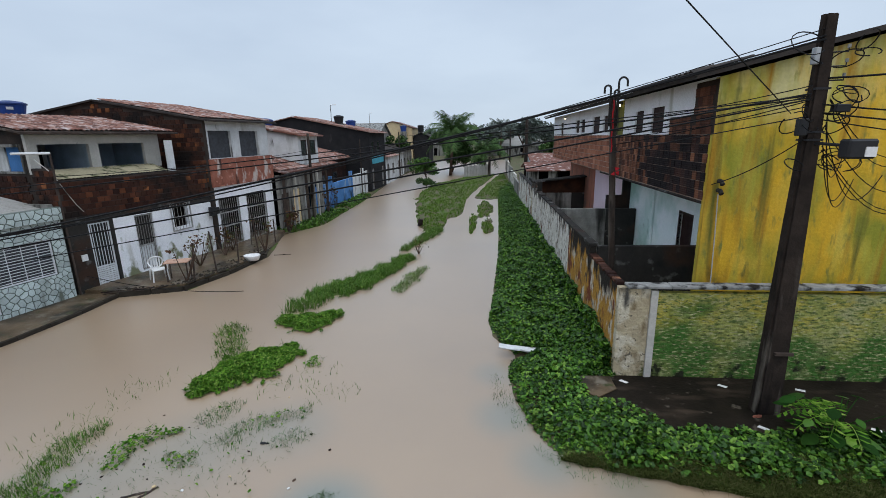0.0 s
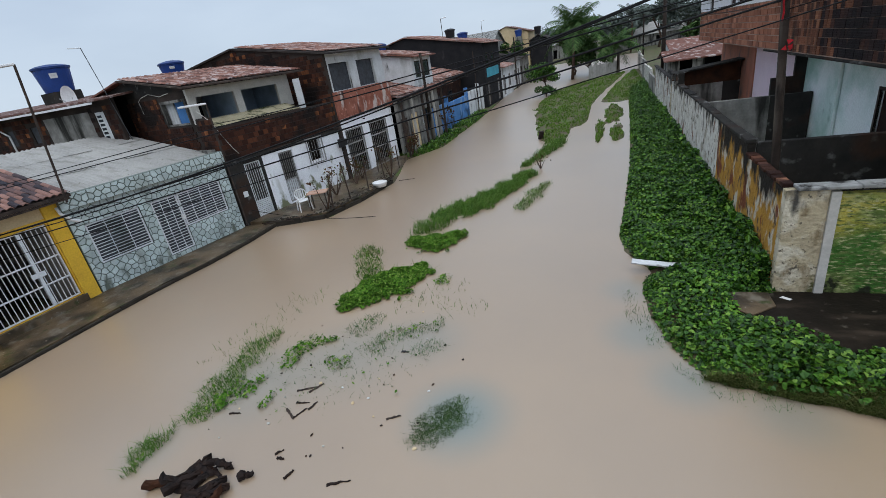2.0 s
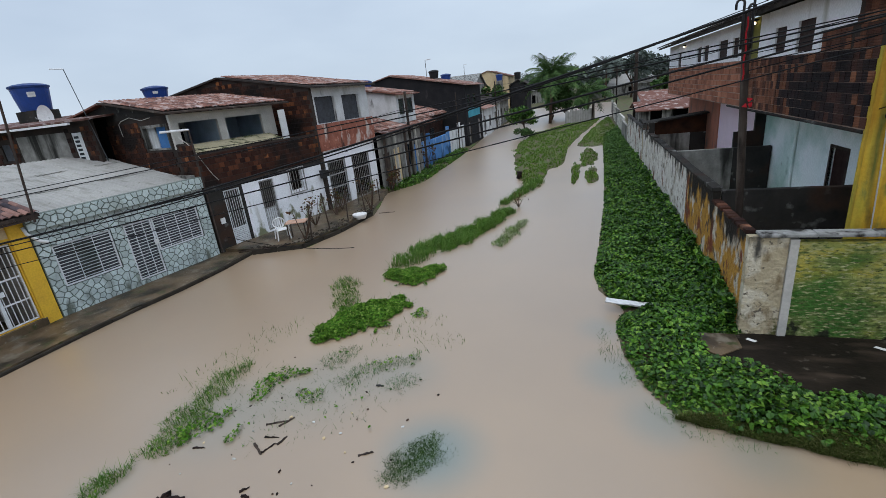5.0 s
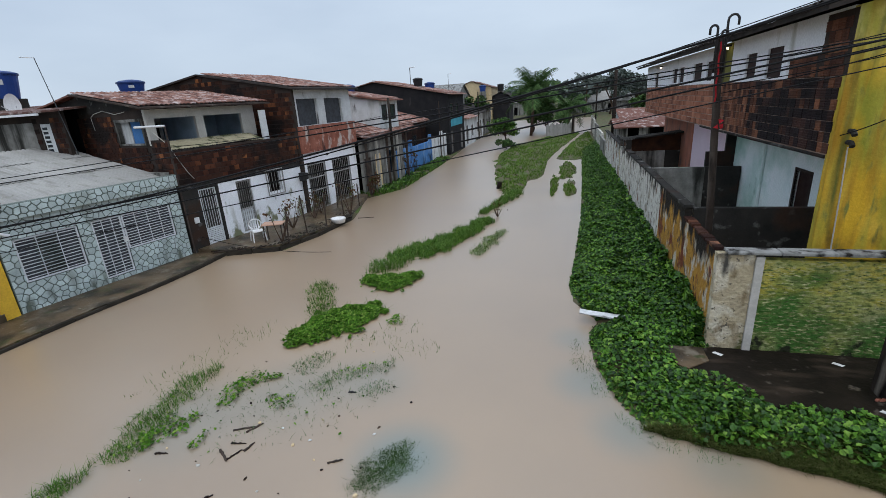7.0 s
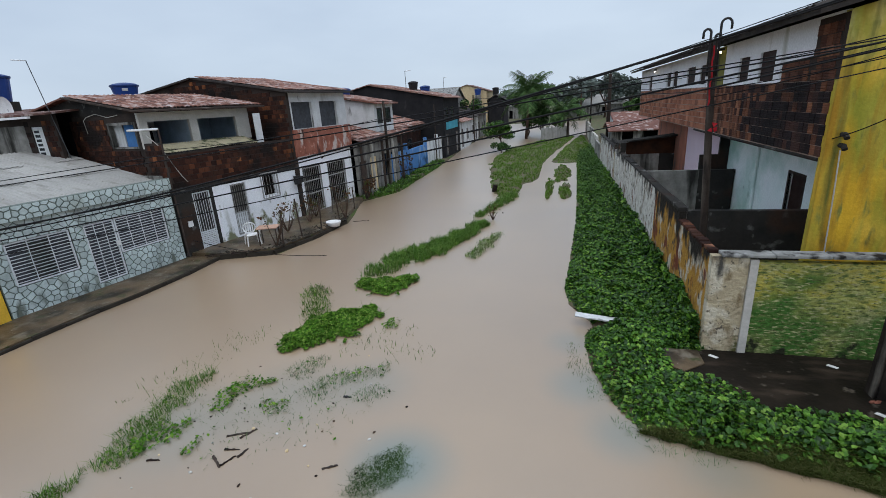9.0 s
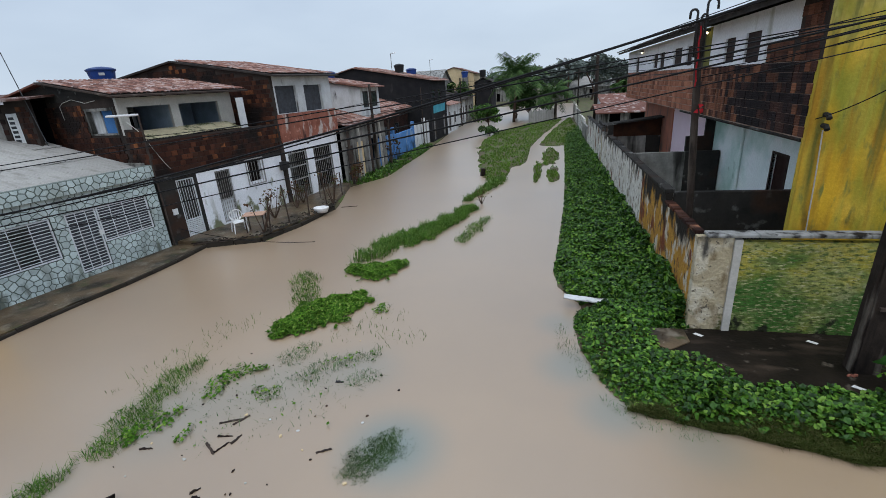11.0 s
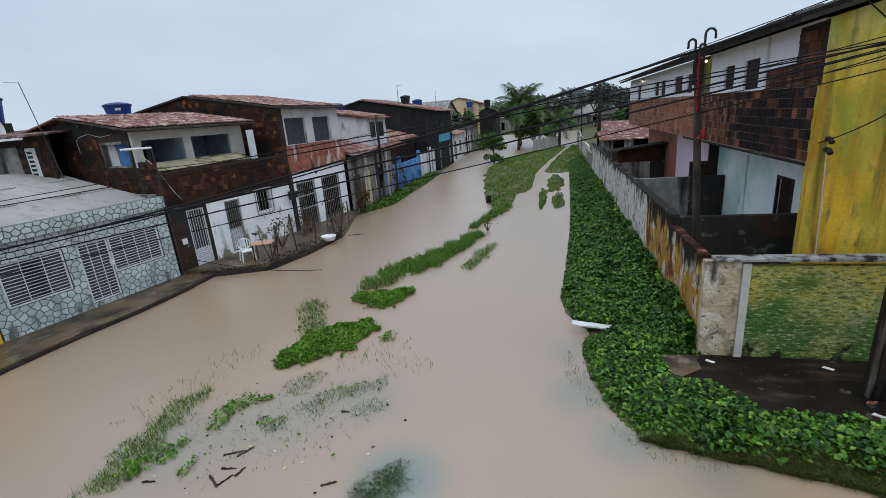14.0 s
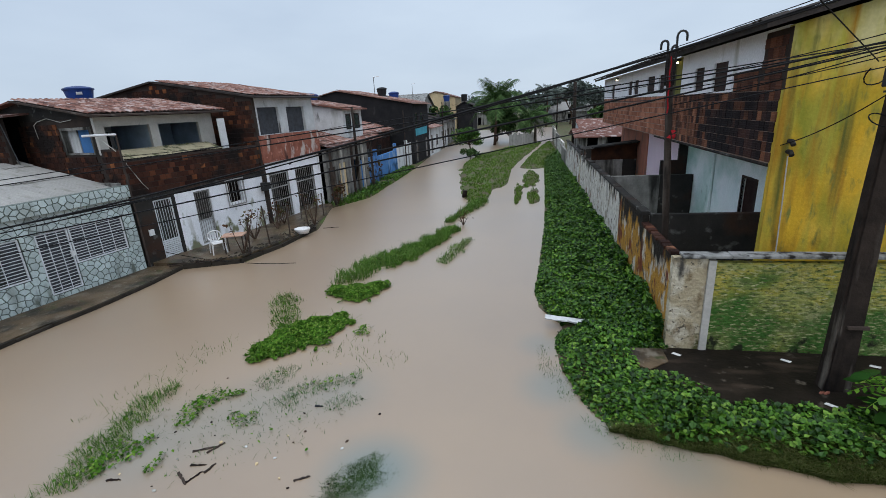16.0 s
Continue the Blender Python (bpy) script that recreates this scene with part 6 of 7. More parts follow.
def tank(x, y, z, r, h, label, m=M_tank):
    t = root("water_tank", pose(x, y, z), label, "water tank", "roof tanks")
    bm = bmesh.new()
    prof = ((0.78, 0), (0.8, 0.05), (0.9, 0.5), (0.98, 0.9), (1.0, 0.93), (1.0, 1.0))
    rings = [[bm.verts.new((r * k * math.cos(a * math.tau / 24), r * k * math.sin(a * math.tau / 24), h * q)) for a in range(24)] for k, q in prof]
    for p, q in zip(rings, rings[1:]):
        for a in range(24):
            bm.faces.new((p[a], p[(a + 1) % 24], q[(a + 1) % 24], q[a]))
    bm.faces.new(rings[0][::-1]), bm.faces.new(rings[-1])
    part("body", bm, m, t, smooth=False)
    bm = bmesh.new()
    rings = [[bm.verts.new((r * k * math.cos(a * math.tau / 24), r * k * math.sin(a * math.tau / 24), h + q)) for a in range(24)] for k, q in ((1.05, -0.06), (1.06, 0.02), (0.8, 0.10), (0.3, 0.16))]
    for p, q in zip(rings, rings[1:]):
        for a in range(24):
            bm.faces.new((p[a], p[(a + 1) % 24], q[(a + 1) % 24], q[a]))
    bm.faces.new(rings[-1])
    part("lid", bm, M_tanklid if m is M_tank else m, t)
    if r > 0.65:
        # pale maker's mark, as a plain bar bent round the side that faces the street
        a0 = math.atan2(-y, -x)
        bm = bmesh.new()
        ring = [[bm.verts.new((r * k * math.cos(a0 + 0.07 * i), r * k * math.sin(a0 + 0.07 * i), h * q)) for i in range(-3, 4)] for k, q in ((0.935, 0.55), (0.975, 0.75))]
        for i in range(6):
            bm.faces.new((ring[0][i], ring[0][i + 1], ring[1][i + 1], ring[1][i]))
        part("maker_mark", bm, M_paper, t, "pale printed bar")
    return t


tank(-26.5, 17.0, 6.55, 0.8, 1.15, "large round blue plastic water tank on a brick stand")
ts = root("tank_stand", pose(-26.5, 17.0, 0), "dark brick stand under the blue tank", "stand")
bpart("pier", M_mold, ts, (-0.65, 0.65, -0.6, 0.6, 0, 6.55))
tank(-24.6, 22.5, 6.6, 0.7, 0.7, "round blue plastic water tank behind the roofs")
ts = root("tank_stand", pose(-24.4, 22.5, 0), "dark brick stand behind the roofs", "stand")
bpart("pier", M_brick, ts, (-0.5, 0.5, -0.5, 0.5, 0, 6.6))
for x, y, z, r, h, m in ((-15.2, 31.5, 6.1, 0.55, 0.45, M_tank), (-14.6, 46.6, 6.7, 0.5, 0.7, M_black), (-14.4, 50.2, 6.3, 0.55, 0.75, M_tank), (-14.2, 83.2, 6.3, 0.6, 0.9, M_tank), (-11.4, 86, 6.2, 0.6, 1.1, M_black)):
    tank(x, y, z, r, h, "small roof water tank" if m is M_tank else "black roof water tank", m)
    ts = root("tank_stand", pose(x, y, 0), "narrow masonry stand under a roof tank", "stand")
    bpart("pier", M_greyrend, ts, (-0.5, 0.5, -0.5, 0.5, 0, z))
ds = root("satellite_dish", pose(-24.4, 15.9, 5.55), "round white satellite dish on a short mast", "satellite dish")
bm = bmesh.new()
rings = [[bm.verts.new((0.55 * k * math.cos(a * math.tau / 20), -0.14 * (1 - k * k) * -1, 0.55 * k * math.sin(a * math.tau / 20) + 0.6)) for a in range(20)] for k in (0.15, 0.5, 0.8, 1.0)]
for p, q in zip(rings, rings[1:]):
    for a in range(20):
        bm.faces.new((p[a], p[(a + 1) % 20], q[(a + 1) % 20], q[a]))
bm.faces.new(rings[0])
part("reflector", bm, M_plast, ds, smooth=True)
bm = bmesh.new()
tube(bm, ((0, 0.2, 0), (0, 0.16, 0.6)), 0.04)
part("mast", bm, M_metal, ds)
bm = bmesh.new()
tube(bm, ((0, 0.1, 0.2), (0, -0.45, 0.6)), 0.02)
part("feed_arm", bm, M_metal, ds)

# ---- things on the terrace ----
ch = root("garden_chair", pose(-11.95, 14.98, 0.24, 0, 0, 50), "white moulded plastic garden chair with armrests", "chair")
bpart("seat", M_plast, ch, (-0.23, 0.23, -0.22, 0.22, 0.40, 0.435), bevel=0.012)
bm = bmesh.new()
tube(bm, [(0.24 * math.sin(a), 0.22 + 0.10 * (0.5 - 0.5 * math.cos(a * 2)), 0.44 + 0.42 * (0.5 + 0.5 * math.cos(a))) for a in [-math.pi + k * math.tau / 20 for k in range(21)]], 0.025, 6)
part("back_frame", bm, M_plast, ch, smooth=True)
for i in range(4):
    bpart("back_slat", M_plast, ch, (-0.15 + i * 0.085, -0.11 + i * 0.085, 0.27, 0.29, 0.46, 0.80))
for s in (-1, 1):
    bm = bmesh.new()
    tube(bm, ((s * 0.25, 0.26, 0.66), (s * 0.28, 0.0, 0.64), (s * 0.27, -0.2, 0.62), (s * 0.25, -0.24, 0.42)), 0.025, 6)
    part("armrest", bm, M_plast, ch, smooth=True)
    for y in (-0.2, 0.22):
        bm = bmesh.new()
        tube(bm, ((s * 0.22, y, 0.41), (s * 0.26, y * 1.2, 0)), 0.028, 6, 0.022)
        part("leg", bm, M_plast, ch)
M_mottle = mat("stained_pink_board", (0.55, 0.36, 0.27), (0.42, 0.26, 0.19), 3, 0.7, 0.2, stain=(0.16, 0.09, 0.06), sscale=5, sthr=0.58)
tb = root("small_table", pose(-11.25, 15.1, 0.24, 0, 0, 20), "small table with stained pinkish board top", "table")
bpart("tabletop", M_mottle, tb, (-0.42, 0.42, -0.3, 0.3, 0.68, 0.72), bevel=0.01)
for a in (-0.36, 0.32):
    for b in (-0.25, 0.21):
        bpart("leg", M_darkwood, tb, (a, a + 0.04, b, b + 0.04, 0, 0.68))
bt = root("basin", pose(-9.98, 18.1, 0.17), "white plastic basin resting on the kerb", "basin")
bm = bmesh.new()
prof = ((0.0, 0.03), (0.22, 0.03), (0.27, 0.20), (0.31, 0.22), (0.31, 0.19), (0.24, 0.0), (0.0, 0.0))
rings = [[bm.verts.new((r * 1.15 * math.cos(a * math.tau / 18), r * math.sin(a * math.tau / 18), z)) for a in range(18)] for r, z in prof[1:6]]
for p, q in zip(rings, rings[1:]):
    for a in range(18):
        bm.faces.new((p[a], p[(a + 1) % 18], q[(a + 1) % 18], q[a]))
bm.faces.new(rings[0]), bm.faces.new(rings[-1][::-1])
part("bowl", bm, M_plast, bt, smooth=True)
for x, y, h, l in ((-10.62, 15.0, 1.5, 0.1), (-10.47, 16.2, 1.7, -0.08), (-10.25, 17.45, 1.5, 0.05), (-10.02, 18.8, 1.9, -0.1), (-11.3, 20.6, 1.4, 0.06), (-10.5, 21.5, 1.2, 0.0)):
    post("fence_post", x, y, 0.15, 0.15 + h, "thin leaning stick fence post on the kerb", None, 0.03, M_darkwood, l)


rub = []
ruf = []
rr9 = random.Random(77)
for _ in range(260):
    s9 = rr9.random()
    y = 13.9 + 6.3 * s9
    x = float(np.interp(y, KERB_Y, KERB_X)) - abs(rr9.gauss(0, 0.35)) - 0.05
    k = rr9.uniform(0.02, 0.07)
    b = len(rub)
    rub += [(x + k * a * rr9.uniform(0.6, 1.3), y + k * c * rr9.uniform(0.6, 1.3), 0.235 + k * d) for a, c, d in ((-1, -1, 0), (1, -1, 0), (1, 1, 0), (-1, 1, 0), (0.2, 0.1, 0.9))]
    ruf += [(b, b + 1, b + 4), (b + 1, b + 2, b + 4), (b + 2, b + 3, b + 4), (b + 3, b, b + 4)]
tagged(cloud("rubble", rub, ruf, M_kerb), "small stones and rubble scattered along the kerb", "rubble", kind="stuff")


# ---- plants ----
def leafmesh(name, pts, size, material, parent=None, flat=0.5, seed=1, shape=1.0):
    """Folded, pointed leaves at points, turned at random; flat: how much they lie level."""
    r = np.random.RandomState(seed)
    pts = np.asarray(pts, float)
    n = len(pts)
    sz = size * r.uniform(0.6, 1.25, n)[:, None]
    az, tl = r.uniform(0, 2 * np.pi, n), r.normal(0, 1 - flat, n)
    d = np.stack([np.cos(az) * np.cos(tl), np.sin(az) * np.cos(tl), np.sin(tl)], 1)
    s = np.stack([-np.sin(az), np.cos(az), r.normal(0, (1 - flat) * 0.7, n)], 1)
    s /= np.linalg.norm(s, axis=1)[:, None]
    up_ = np.cross(d, s)
    up_ *= np.sign(up_[:, 2:] + 1e-9)
    w = 0.42 * shape
    vs = np.stack([pts - d * sz * 0.5, pts - d * sz * 0.15 + s * sz * w + up_ * sz * 0.1, pts + d * sz * 0.2 + s * sz * w * 0.75 + up_ * sz * 0.08,
                   pts + d * sz * 0.55 - up_ * sz * 0.1, pts + d * sz * 0.2 - s * sz * w * 0.75 + up_ * sz * 0.08, pts - d * sz * 0.15 - s * sz * w + up_ * sz * 0.1], 1).reshape(-1, 3)
    b = np.arange(n)[:, None] * 6
    fs = np.concatenate([b + np.array([0, 3, 2, 1]), b + np.array([0, 5, 4, 3])], 0)
    return cloud(name, vs.tolist(), fs.tolist(), material, parent)


def blades(name, pts, height, material, width=0.012, seed=1, parent=None, lean=0.35):
    r = np.random.RandomState(seed)
    pts = np.asarray(pts, float)
    n = len(pts)
    h = height * r.uniform(0.4, 1.2, n)[:, None]
    az = r.uniform(0, 2 * np.pi, n)
    l = np.abs(r.normal(0, lean, n))[:, None]
    d = np.stack([np.cos(az), np.sin(az), 0 * az], 1)
    s = np.stack([-np.sin(az), np.cos(az), 0 * az], 1) * width
    up_ = np.array([0, 0, 1.0])
    vs = np.stack([pts - s, pts + s, pts + d * l * h * 0.35 + up_ * h * 0.6 + s * 0.7, pts + d * l * h * 0.35 + up_ * h * 0.6 - s * 0.7, pts + d * l * h + up_ * h * 0.92], 1).reshape(-1, 3)
    b = (np.arange(n) * 5)[:, None]
    fs = (b + np.array([0, 1, 2, 3])).tolist() + (b + np.array([3, 2, 4])).tolist()
    return cloud(name, vs.tolist(), fs, material, parent)


rs = np.random.RandomState(4)
# creeper on the right bank: a thick mat of broad leaves
pts = []
for _ in range(140000):
    y = 5.75 + 40 * rs.rand() ** 1.7
    e = float(np.interp(y, EDGE_Y, EDGE_X))
    x = e + (2.85 - e) * rs.rand() if y > 8.8 else e + (9.5 - e) * rs.rand()
    if 7.05 < y < 8.85 and x > float(np.interp(y, (7.05, 7.2, 7.65, 8.1, 8.7), (3.4, 2.95, 2.6, 2.15, 2.1))):
        continue
    edge = min(1.0, (bank(x, y) + 0.35 * noise.noise((x * 1.6, y * 1.6, 17)) + 0.2 * noise.noise((x * 5, y * 5, 23))) * 2.2 + 0.1)
    if edge < 0:
        continue
    near_wall = max(0, 1 - (2.8 - x) / 0.7) * 0.45 if y > 9 else 0
    if abs(y - 9.98 + 0.1 * (x - 1)) < 0.16 and 0.3 < x < 1.75:
        continue
    lump = 0.45 + 0.45 * noise.noise((x * 0.9, y * 0.9, 2.0)) + 0.5 * noise.noise((x * 2.3, y * 2.3, 12.0))
    if rs.rand() > edge + 0.2 or (y < 6.5 and x > 1.6 and rs.rand() > (y - 5.9) * 1.5):
        continue
    z = ground_z(x, y) + edge * (0.03 + 0.36 * max(lump, 0.15) * rs.rand() ** 0.8) + near_wall * rs.rand()
    pts.append((x, y, z))
tagged(leafmesh("creeper", pts, 0.084, M_leaf, None, 0.45, 3, 1.25), "dense bright green creeper covering the bank", "creeper", kind="stuff")
pts = []
for _ in range(6000):
    y = 9.2 + 20 * rs.rand() ** 1.6
    k = rs.rand()
    pts.append((2.78 - 0.18 * rs.rand(), y, 0.15 + (0.75 + 0.35 * noise.noise((0, y * 0.8, 1))) * k))
tagged(leafmesh("climbing_creeper", pts, 0.13, M_leaf, None, 0.3, 5, 1.1), "dark green creeper climbing the wall's foot", "creeper", kind="stuff")
# thin grass fringe before the bank
pts = []
for _ in range(52000):
    y = 5.75 + 0.75 * rs.rand()
    e = float(np.interp(y, EDGE_Y, EDGE_X))
    x = e - 0.15 + (10 - e) * rs.rand() ** 1.5
    if x > e - 0.02 + 0.25 * noise.noise((x * 1.3, y * 1.3, 5)) + 0.2 * noise.noise((x * 4, y * 4, 15)):
        pts.append((x, y, max(ground_z(x, y), -0.03)))
tagged(blades("bank_grass", pts, 0.11, M_bank, 0.006, 6, None, 0.9), "short sparse grass at the water's edge", "grass", kind="stuff")

# islands of weeds in the flood
leaf_pts, blade_pts, tall_pts, reed_pts = [], [], [], []
for zone, sunk in ((ISLANDS, False), (SHALLOWS, True)):
    for leafy, dense, tall, chain in zone:
        xs, ys, rim = [c[0] for c in chain], [c[1] for c in chain], max(c[2] for c in chain) * 1.35
        x0, x1, y0, y1 = min(xs) - rim, max(xs) + rim, min(ys) - rim, max(ys) + rim
        for _ in range(int((x1 - x0) * (y1 - y0) * dense)):
            x, y = rs.uniform(x0, x1), rs.uniform(y0, y1)
            v = in_chain(x, y, chain)
            if v < -0.4:
                continue
            v += 0.6 * noise.noise((x * 1.9, y * 1.9, 8)) + 0.5 * noise.noise((x * 5.5, y * 5.5, 2)) + 0.1
            if v < 0.06 + 0.75 * rs.rand() ** 2:
                continue
            if sunk:
                if rs.rand() < leafy and v > 0.1:
                    leaf_pts.append((x, y, 0.015 + 0.06 * rs.rand()))
                else:
                    (reed_pts if tall < 0.15 else blade_pts).append((x, y, -0.04))
            elif rs.rand() < leafy and v > 0.06:
                hump = min(v, 0.7) * (0.55 + 0.9 * abs(noise.noise((x * 3.2, y * 3.2, 6))))
                leaf_pts.append((x, y, 0.03 + 0.24 * hump * rs.rand() ** 0.5))
            else:
                (tall_pts if tall > 0.19 else blade_pts).append((x, y, -0.01))
tagged(leafmesh("island_weeds", leaf_pts, 0.056, M_weed, None, 0.5, 9, 1.1), "bright green weeds growing on mud islands", "weeds", kind="stuff")
tagged(blades("flooded_grass", blade_pts, 0.17, M_grass, 0.006, 10, None, 0.8), "thin grass blades standing in the flood", "grass", kind="stuff")
tagged(blades("island_grass", tall_pts, 0.26, M_grass, 0.008, 11, None, 0.7), "taller green grass standing on the mud islands", "grass", kind="stuff")
tagged(blades("half_drowned_grass", reed_pts, 0.11, M_reed, 0.005, 12, None, 0.9), "dull grass tips half drowned in the flood", "grass", kind="stuff")
pts = []
for _ in range(24000):
    x, y = rs.uniform(-3.2, -1.9), rs.uniform(4.2, 5.6)
    v = in_chain(x, y, ((-2.66, 4.68, 0.34), (-2.4, 5.1, 0.42))) + 0.5 * noise.noise((x * 2.5, y * 2.5, 4)) + 0.3 * noise.noise((x * 7, y * 7, 9))
    if v > 0.25 * rs.rand():
        pts.append((x, y, -0.035 + 0.02 * min(v, 1)))
tagged(blades("drowned_grass", pts, 0.05, M_drown, 0.005, 14, None, 0.9), "dull tuft of grass drowned at the surface", "grass", kind="stuff")
# meadow in the middle of the lane and along the left bank
pts = []
for _ in range(42000):
    y = 24.0 + 43 * rs.rand() ** 1.4
    x = rs.uniform(-7, 3.0)
    z = ground_z(x, y)
    if z > 0.0 and noise.noise((x * 1.1, y * 0.5, 51)) + 0.6 * noise.noise((x * 3.1, y * 1.6, 7)) > -0.5 + 0.35 * rs.rand():
        pts.append((x, y, z))
tagged(blades("lane_grass", pts, 0.13, M_lanegrass, 0.022, 16, None, 0.6), "short grass on the muddy track", "grass", kind="stuff")
pts = []
for _ in range(9000):
    y = 24.5 + 17 * rs.rand() ** 1.3
    k = float(np.interp(y, KERB_Y, KERB_X))
    x = k - 1.5 * rs.rand() + 0.15
    if ground_z(x, y) > -0.02 and noise.noise((x * 0.9, y * 0.5, 31)) + 0.4 * noise.noise((x * 3, y * 3, 2)) > -0.12:
        pts.append((x, y, max(ground_z(x, y), 0)))
tagged(blades("verge_grass", pts, 0.26, M_grass, 0.02, 17, None, 0.5), "long grass along the flooded verge", "grass", kind="stuff")
pts = [(x, y, z + 0.05 + 0.2 * rs.rand()) for x, y, z in pts[::5]]
tagged(leafmesh("verge_weeds", pts, 0.16, M_leaf, None, 0.5, 19), "leafy weeds along the flooded verge", "weeds", kind="stuff")


def tree(name, label, x, y, height, radius, n, leaf, material=M_tree, seed=1, trunk=0.16, base=0.0, squash=0.75, low=0.35):
    """A tapered trunk with limbs, each bearing uneven clumps of leaves."""
    r = random.Random(seed)
    t = root(name, pose(x, y, base), label, "tree")
    bm = bmesh.new()
    fork = height * low
    tube(bm, ((0, 0, -0.1), (0.1 * radius, 0, fork * 0.6), (0.05, 0.05, fork)), trunk, 8, trunk * 0.7)
    part("trunk", bm, M_twig, t, smooth=True)
    pts = []
    for i in range(9):
        a, k = r.uniform(0, 6.28), r.uniform(0.35, 0.95)
        tip = Vector((math.cos(a) * radius * k, math.sin(a) * radius * k, fork + (height - fork) * r.uniform(0.3, 0.92) * (1.15 - 0.45 * k)))
        bm = bmesh.new()
        tube(bm, ((0.05, 0.05, fork * 0.95), (tip.x * 0.45, tip.y * 0.45, fork + (tip.z - fork) * 0.6), tip), trunk * 0.45, 5, trunk * 0.12)
        part("limb", bm, M_twig, t)
        cr = radius * r.uniform(0.3, 0.55)
        for _ in range(n // 9):
            v = Vector((r.gauss(0, 1), r.gauss(0, 1), r.gauss(0, 1)))
            v = v.normalized() * cr * r.random() ** 0.4
            pts.append((tip.x + v.x, tip.y + v.y, max(tip.z + v.z * squash, 0.1)))
    leafmesh("crown", pts, leaf, material, t, 0.3, seed)
    return t


def palm(x, y, height, spread, seed, material=M_tree, base=0.0, label="coconut palm with drooping fronds"):
    r = random.Random(seed)
    t = root("palm_tree", pose(x, y, base), label, "tree")
    bm = bmesh.new()
    tube(bm, ((0, 0, -0.1), (0.25, 0.1, height * 0.4), (0.3, 0.2, height * 0.75)), 0.2, 8, 0.14)
    part("trunk", bm, M_twig, t, smooth=True)
    top = Vector((0.3, 0.2, height * 0.75))
    for i in range(28):
        a, lift = i * 2.4 + r.uniform(-0.3, 0.3), r.uniform(-0.2, 1.4)
        ln_ = spread * r.uniform(0.8, 1.1)
        vs, fs, mids = [], [], []
        for k in range(13):
            s = k / 12
            out = ln_ * (s - 0.18 * s * s)
            mids.append(top + Vector((math.cos(a) * out * math.cos(lift * 0.7), math.sin(a) * out * math.cos(lift * 0.7), ln_ * (math.sin(lift) * s - 0.5 * s * s))))
        side = Vector((-math.sin(a), math.cos(a), 0))
        for k in range(1, 13):
            d = (mids[k] - mids[k - 1])
            wl = ln_ * 0.24 * math.sin(0.35 + 2.6 * k / 13)
            for q in (0.0, 0.33, 0.66):
                for sg in (-1, 1):
                    p = mids[k - 1] + d * q
                    tip = p + side * sg * wl + d * 0.9 + Vector((0, 0, -wl * r.uniform(0.45, 0.8)))
                    b = len(vs)
                    vs += [tuple(p), tuple(p + d * 0.26), tuple(tip)]
                    fs.append((b, b + 1, b + 2))
        cloud("frond", vs, fs, material, t)
    return t


palm(-4.4, 63, 8.0, 5.3, 1)
palm(0.2, 64, 4.6, 4.0, 2, label="short coconut palm in the middle of the lane")
tree("broadleaf_tree", "dense dark green tree behind the palms", -4.6, 69, 8.0, 2.6, 4600, 0.34, seed=3, low=0.12)
tree("broadleaf_tree", "bushy green tree leaning over the lane", -2.4, 68, 5.6, 2.6, 4200, 0.32, seed=4, low=0.1)
tree("broadleaf_tree", "small umbrella-shaped tree on the verge", -6.3, 50, 3.0, 1.7, 2600, 0.2, M_leaf, seed=5, trunk=0.1, low=0.4)
tree("broadleaf_tree", "low green bush on the lane's edge", -5.9, 47.5, 1.1, 0.8, 900, 0.2, seed=6, trunk=0.05, low=0.2)
tree("broadleaf_tree", "spreading low tree beside the lane", -0.2, 76, 3.4, 1.8, 1800, 0.3, seed=7, trunk=0.1, low=0.45)
tree("broadleaf_tree", "dark green tree behind the yards", 8.6, 56, 4.8, 1.9, 3000, 0.3, seed=8, low=0.25)
tree("broadleaf_tree", "dark green tree behind the yards", 10.6, 62, 5.6, 2.4, 3000, 0.34, seed=9, low=0.25)
tree("broadleaf_tree", "olive green tree beside the pale yellow house", -13.2, 70, 6.0, 1.9, 2000, 0.3, seed=10, low=0.3)
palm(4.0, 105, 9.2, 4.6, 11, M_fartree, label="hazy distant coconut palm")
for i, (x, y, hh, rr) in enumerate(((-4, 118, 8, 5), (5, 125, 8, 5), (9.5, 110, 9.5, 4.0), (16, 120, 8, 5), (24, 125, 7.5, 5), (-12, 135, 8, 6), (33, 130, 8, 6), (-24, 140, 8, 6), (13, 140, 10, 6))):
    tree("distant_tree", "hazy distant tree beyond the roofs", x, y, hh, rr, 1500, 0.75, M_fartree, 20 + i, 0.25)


def twiggy(x, y, h, seed, leaves=60, z=0.2, label="straggly potted shrub with reddish stems and few leaves", leaf=0.16):
    r = random.Random(seed)
    t = root("shrub", pose(x, y, z), label, "shrub")
    pts = []
    for i in range(6):
        a = r.uniform(0, 6.28)
        tip = Vector((math.cos(a) * h * 0.35, math.sin(a) * h * 0.35, h * r.uniform(0.6, 1.0)))
        bm = bmesh.new()
        tube(bm, ((0, 0, 0), (tip.x * 0.5, tip.y * 0.5, tip.z * 0.45), tip), 0.028, 5, 0.008)
        part("stem", bm, M_twig, t)
        pts += [tuple(tip + Vector((r.gauss(0, 0.12), r.gauss(0, 0.12), r.gauss(0, 0.12)))) for _ in range(leaves // 6)]
    leafmesh("foliage", pts, leaf, M_deadleaf, t, 0.3, seed)


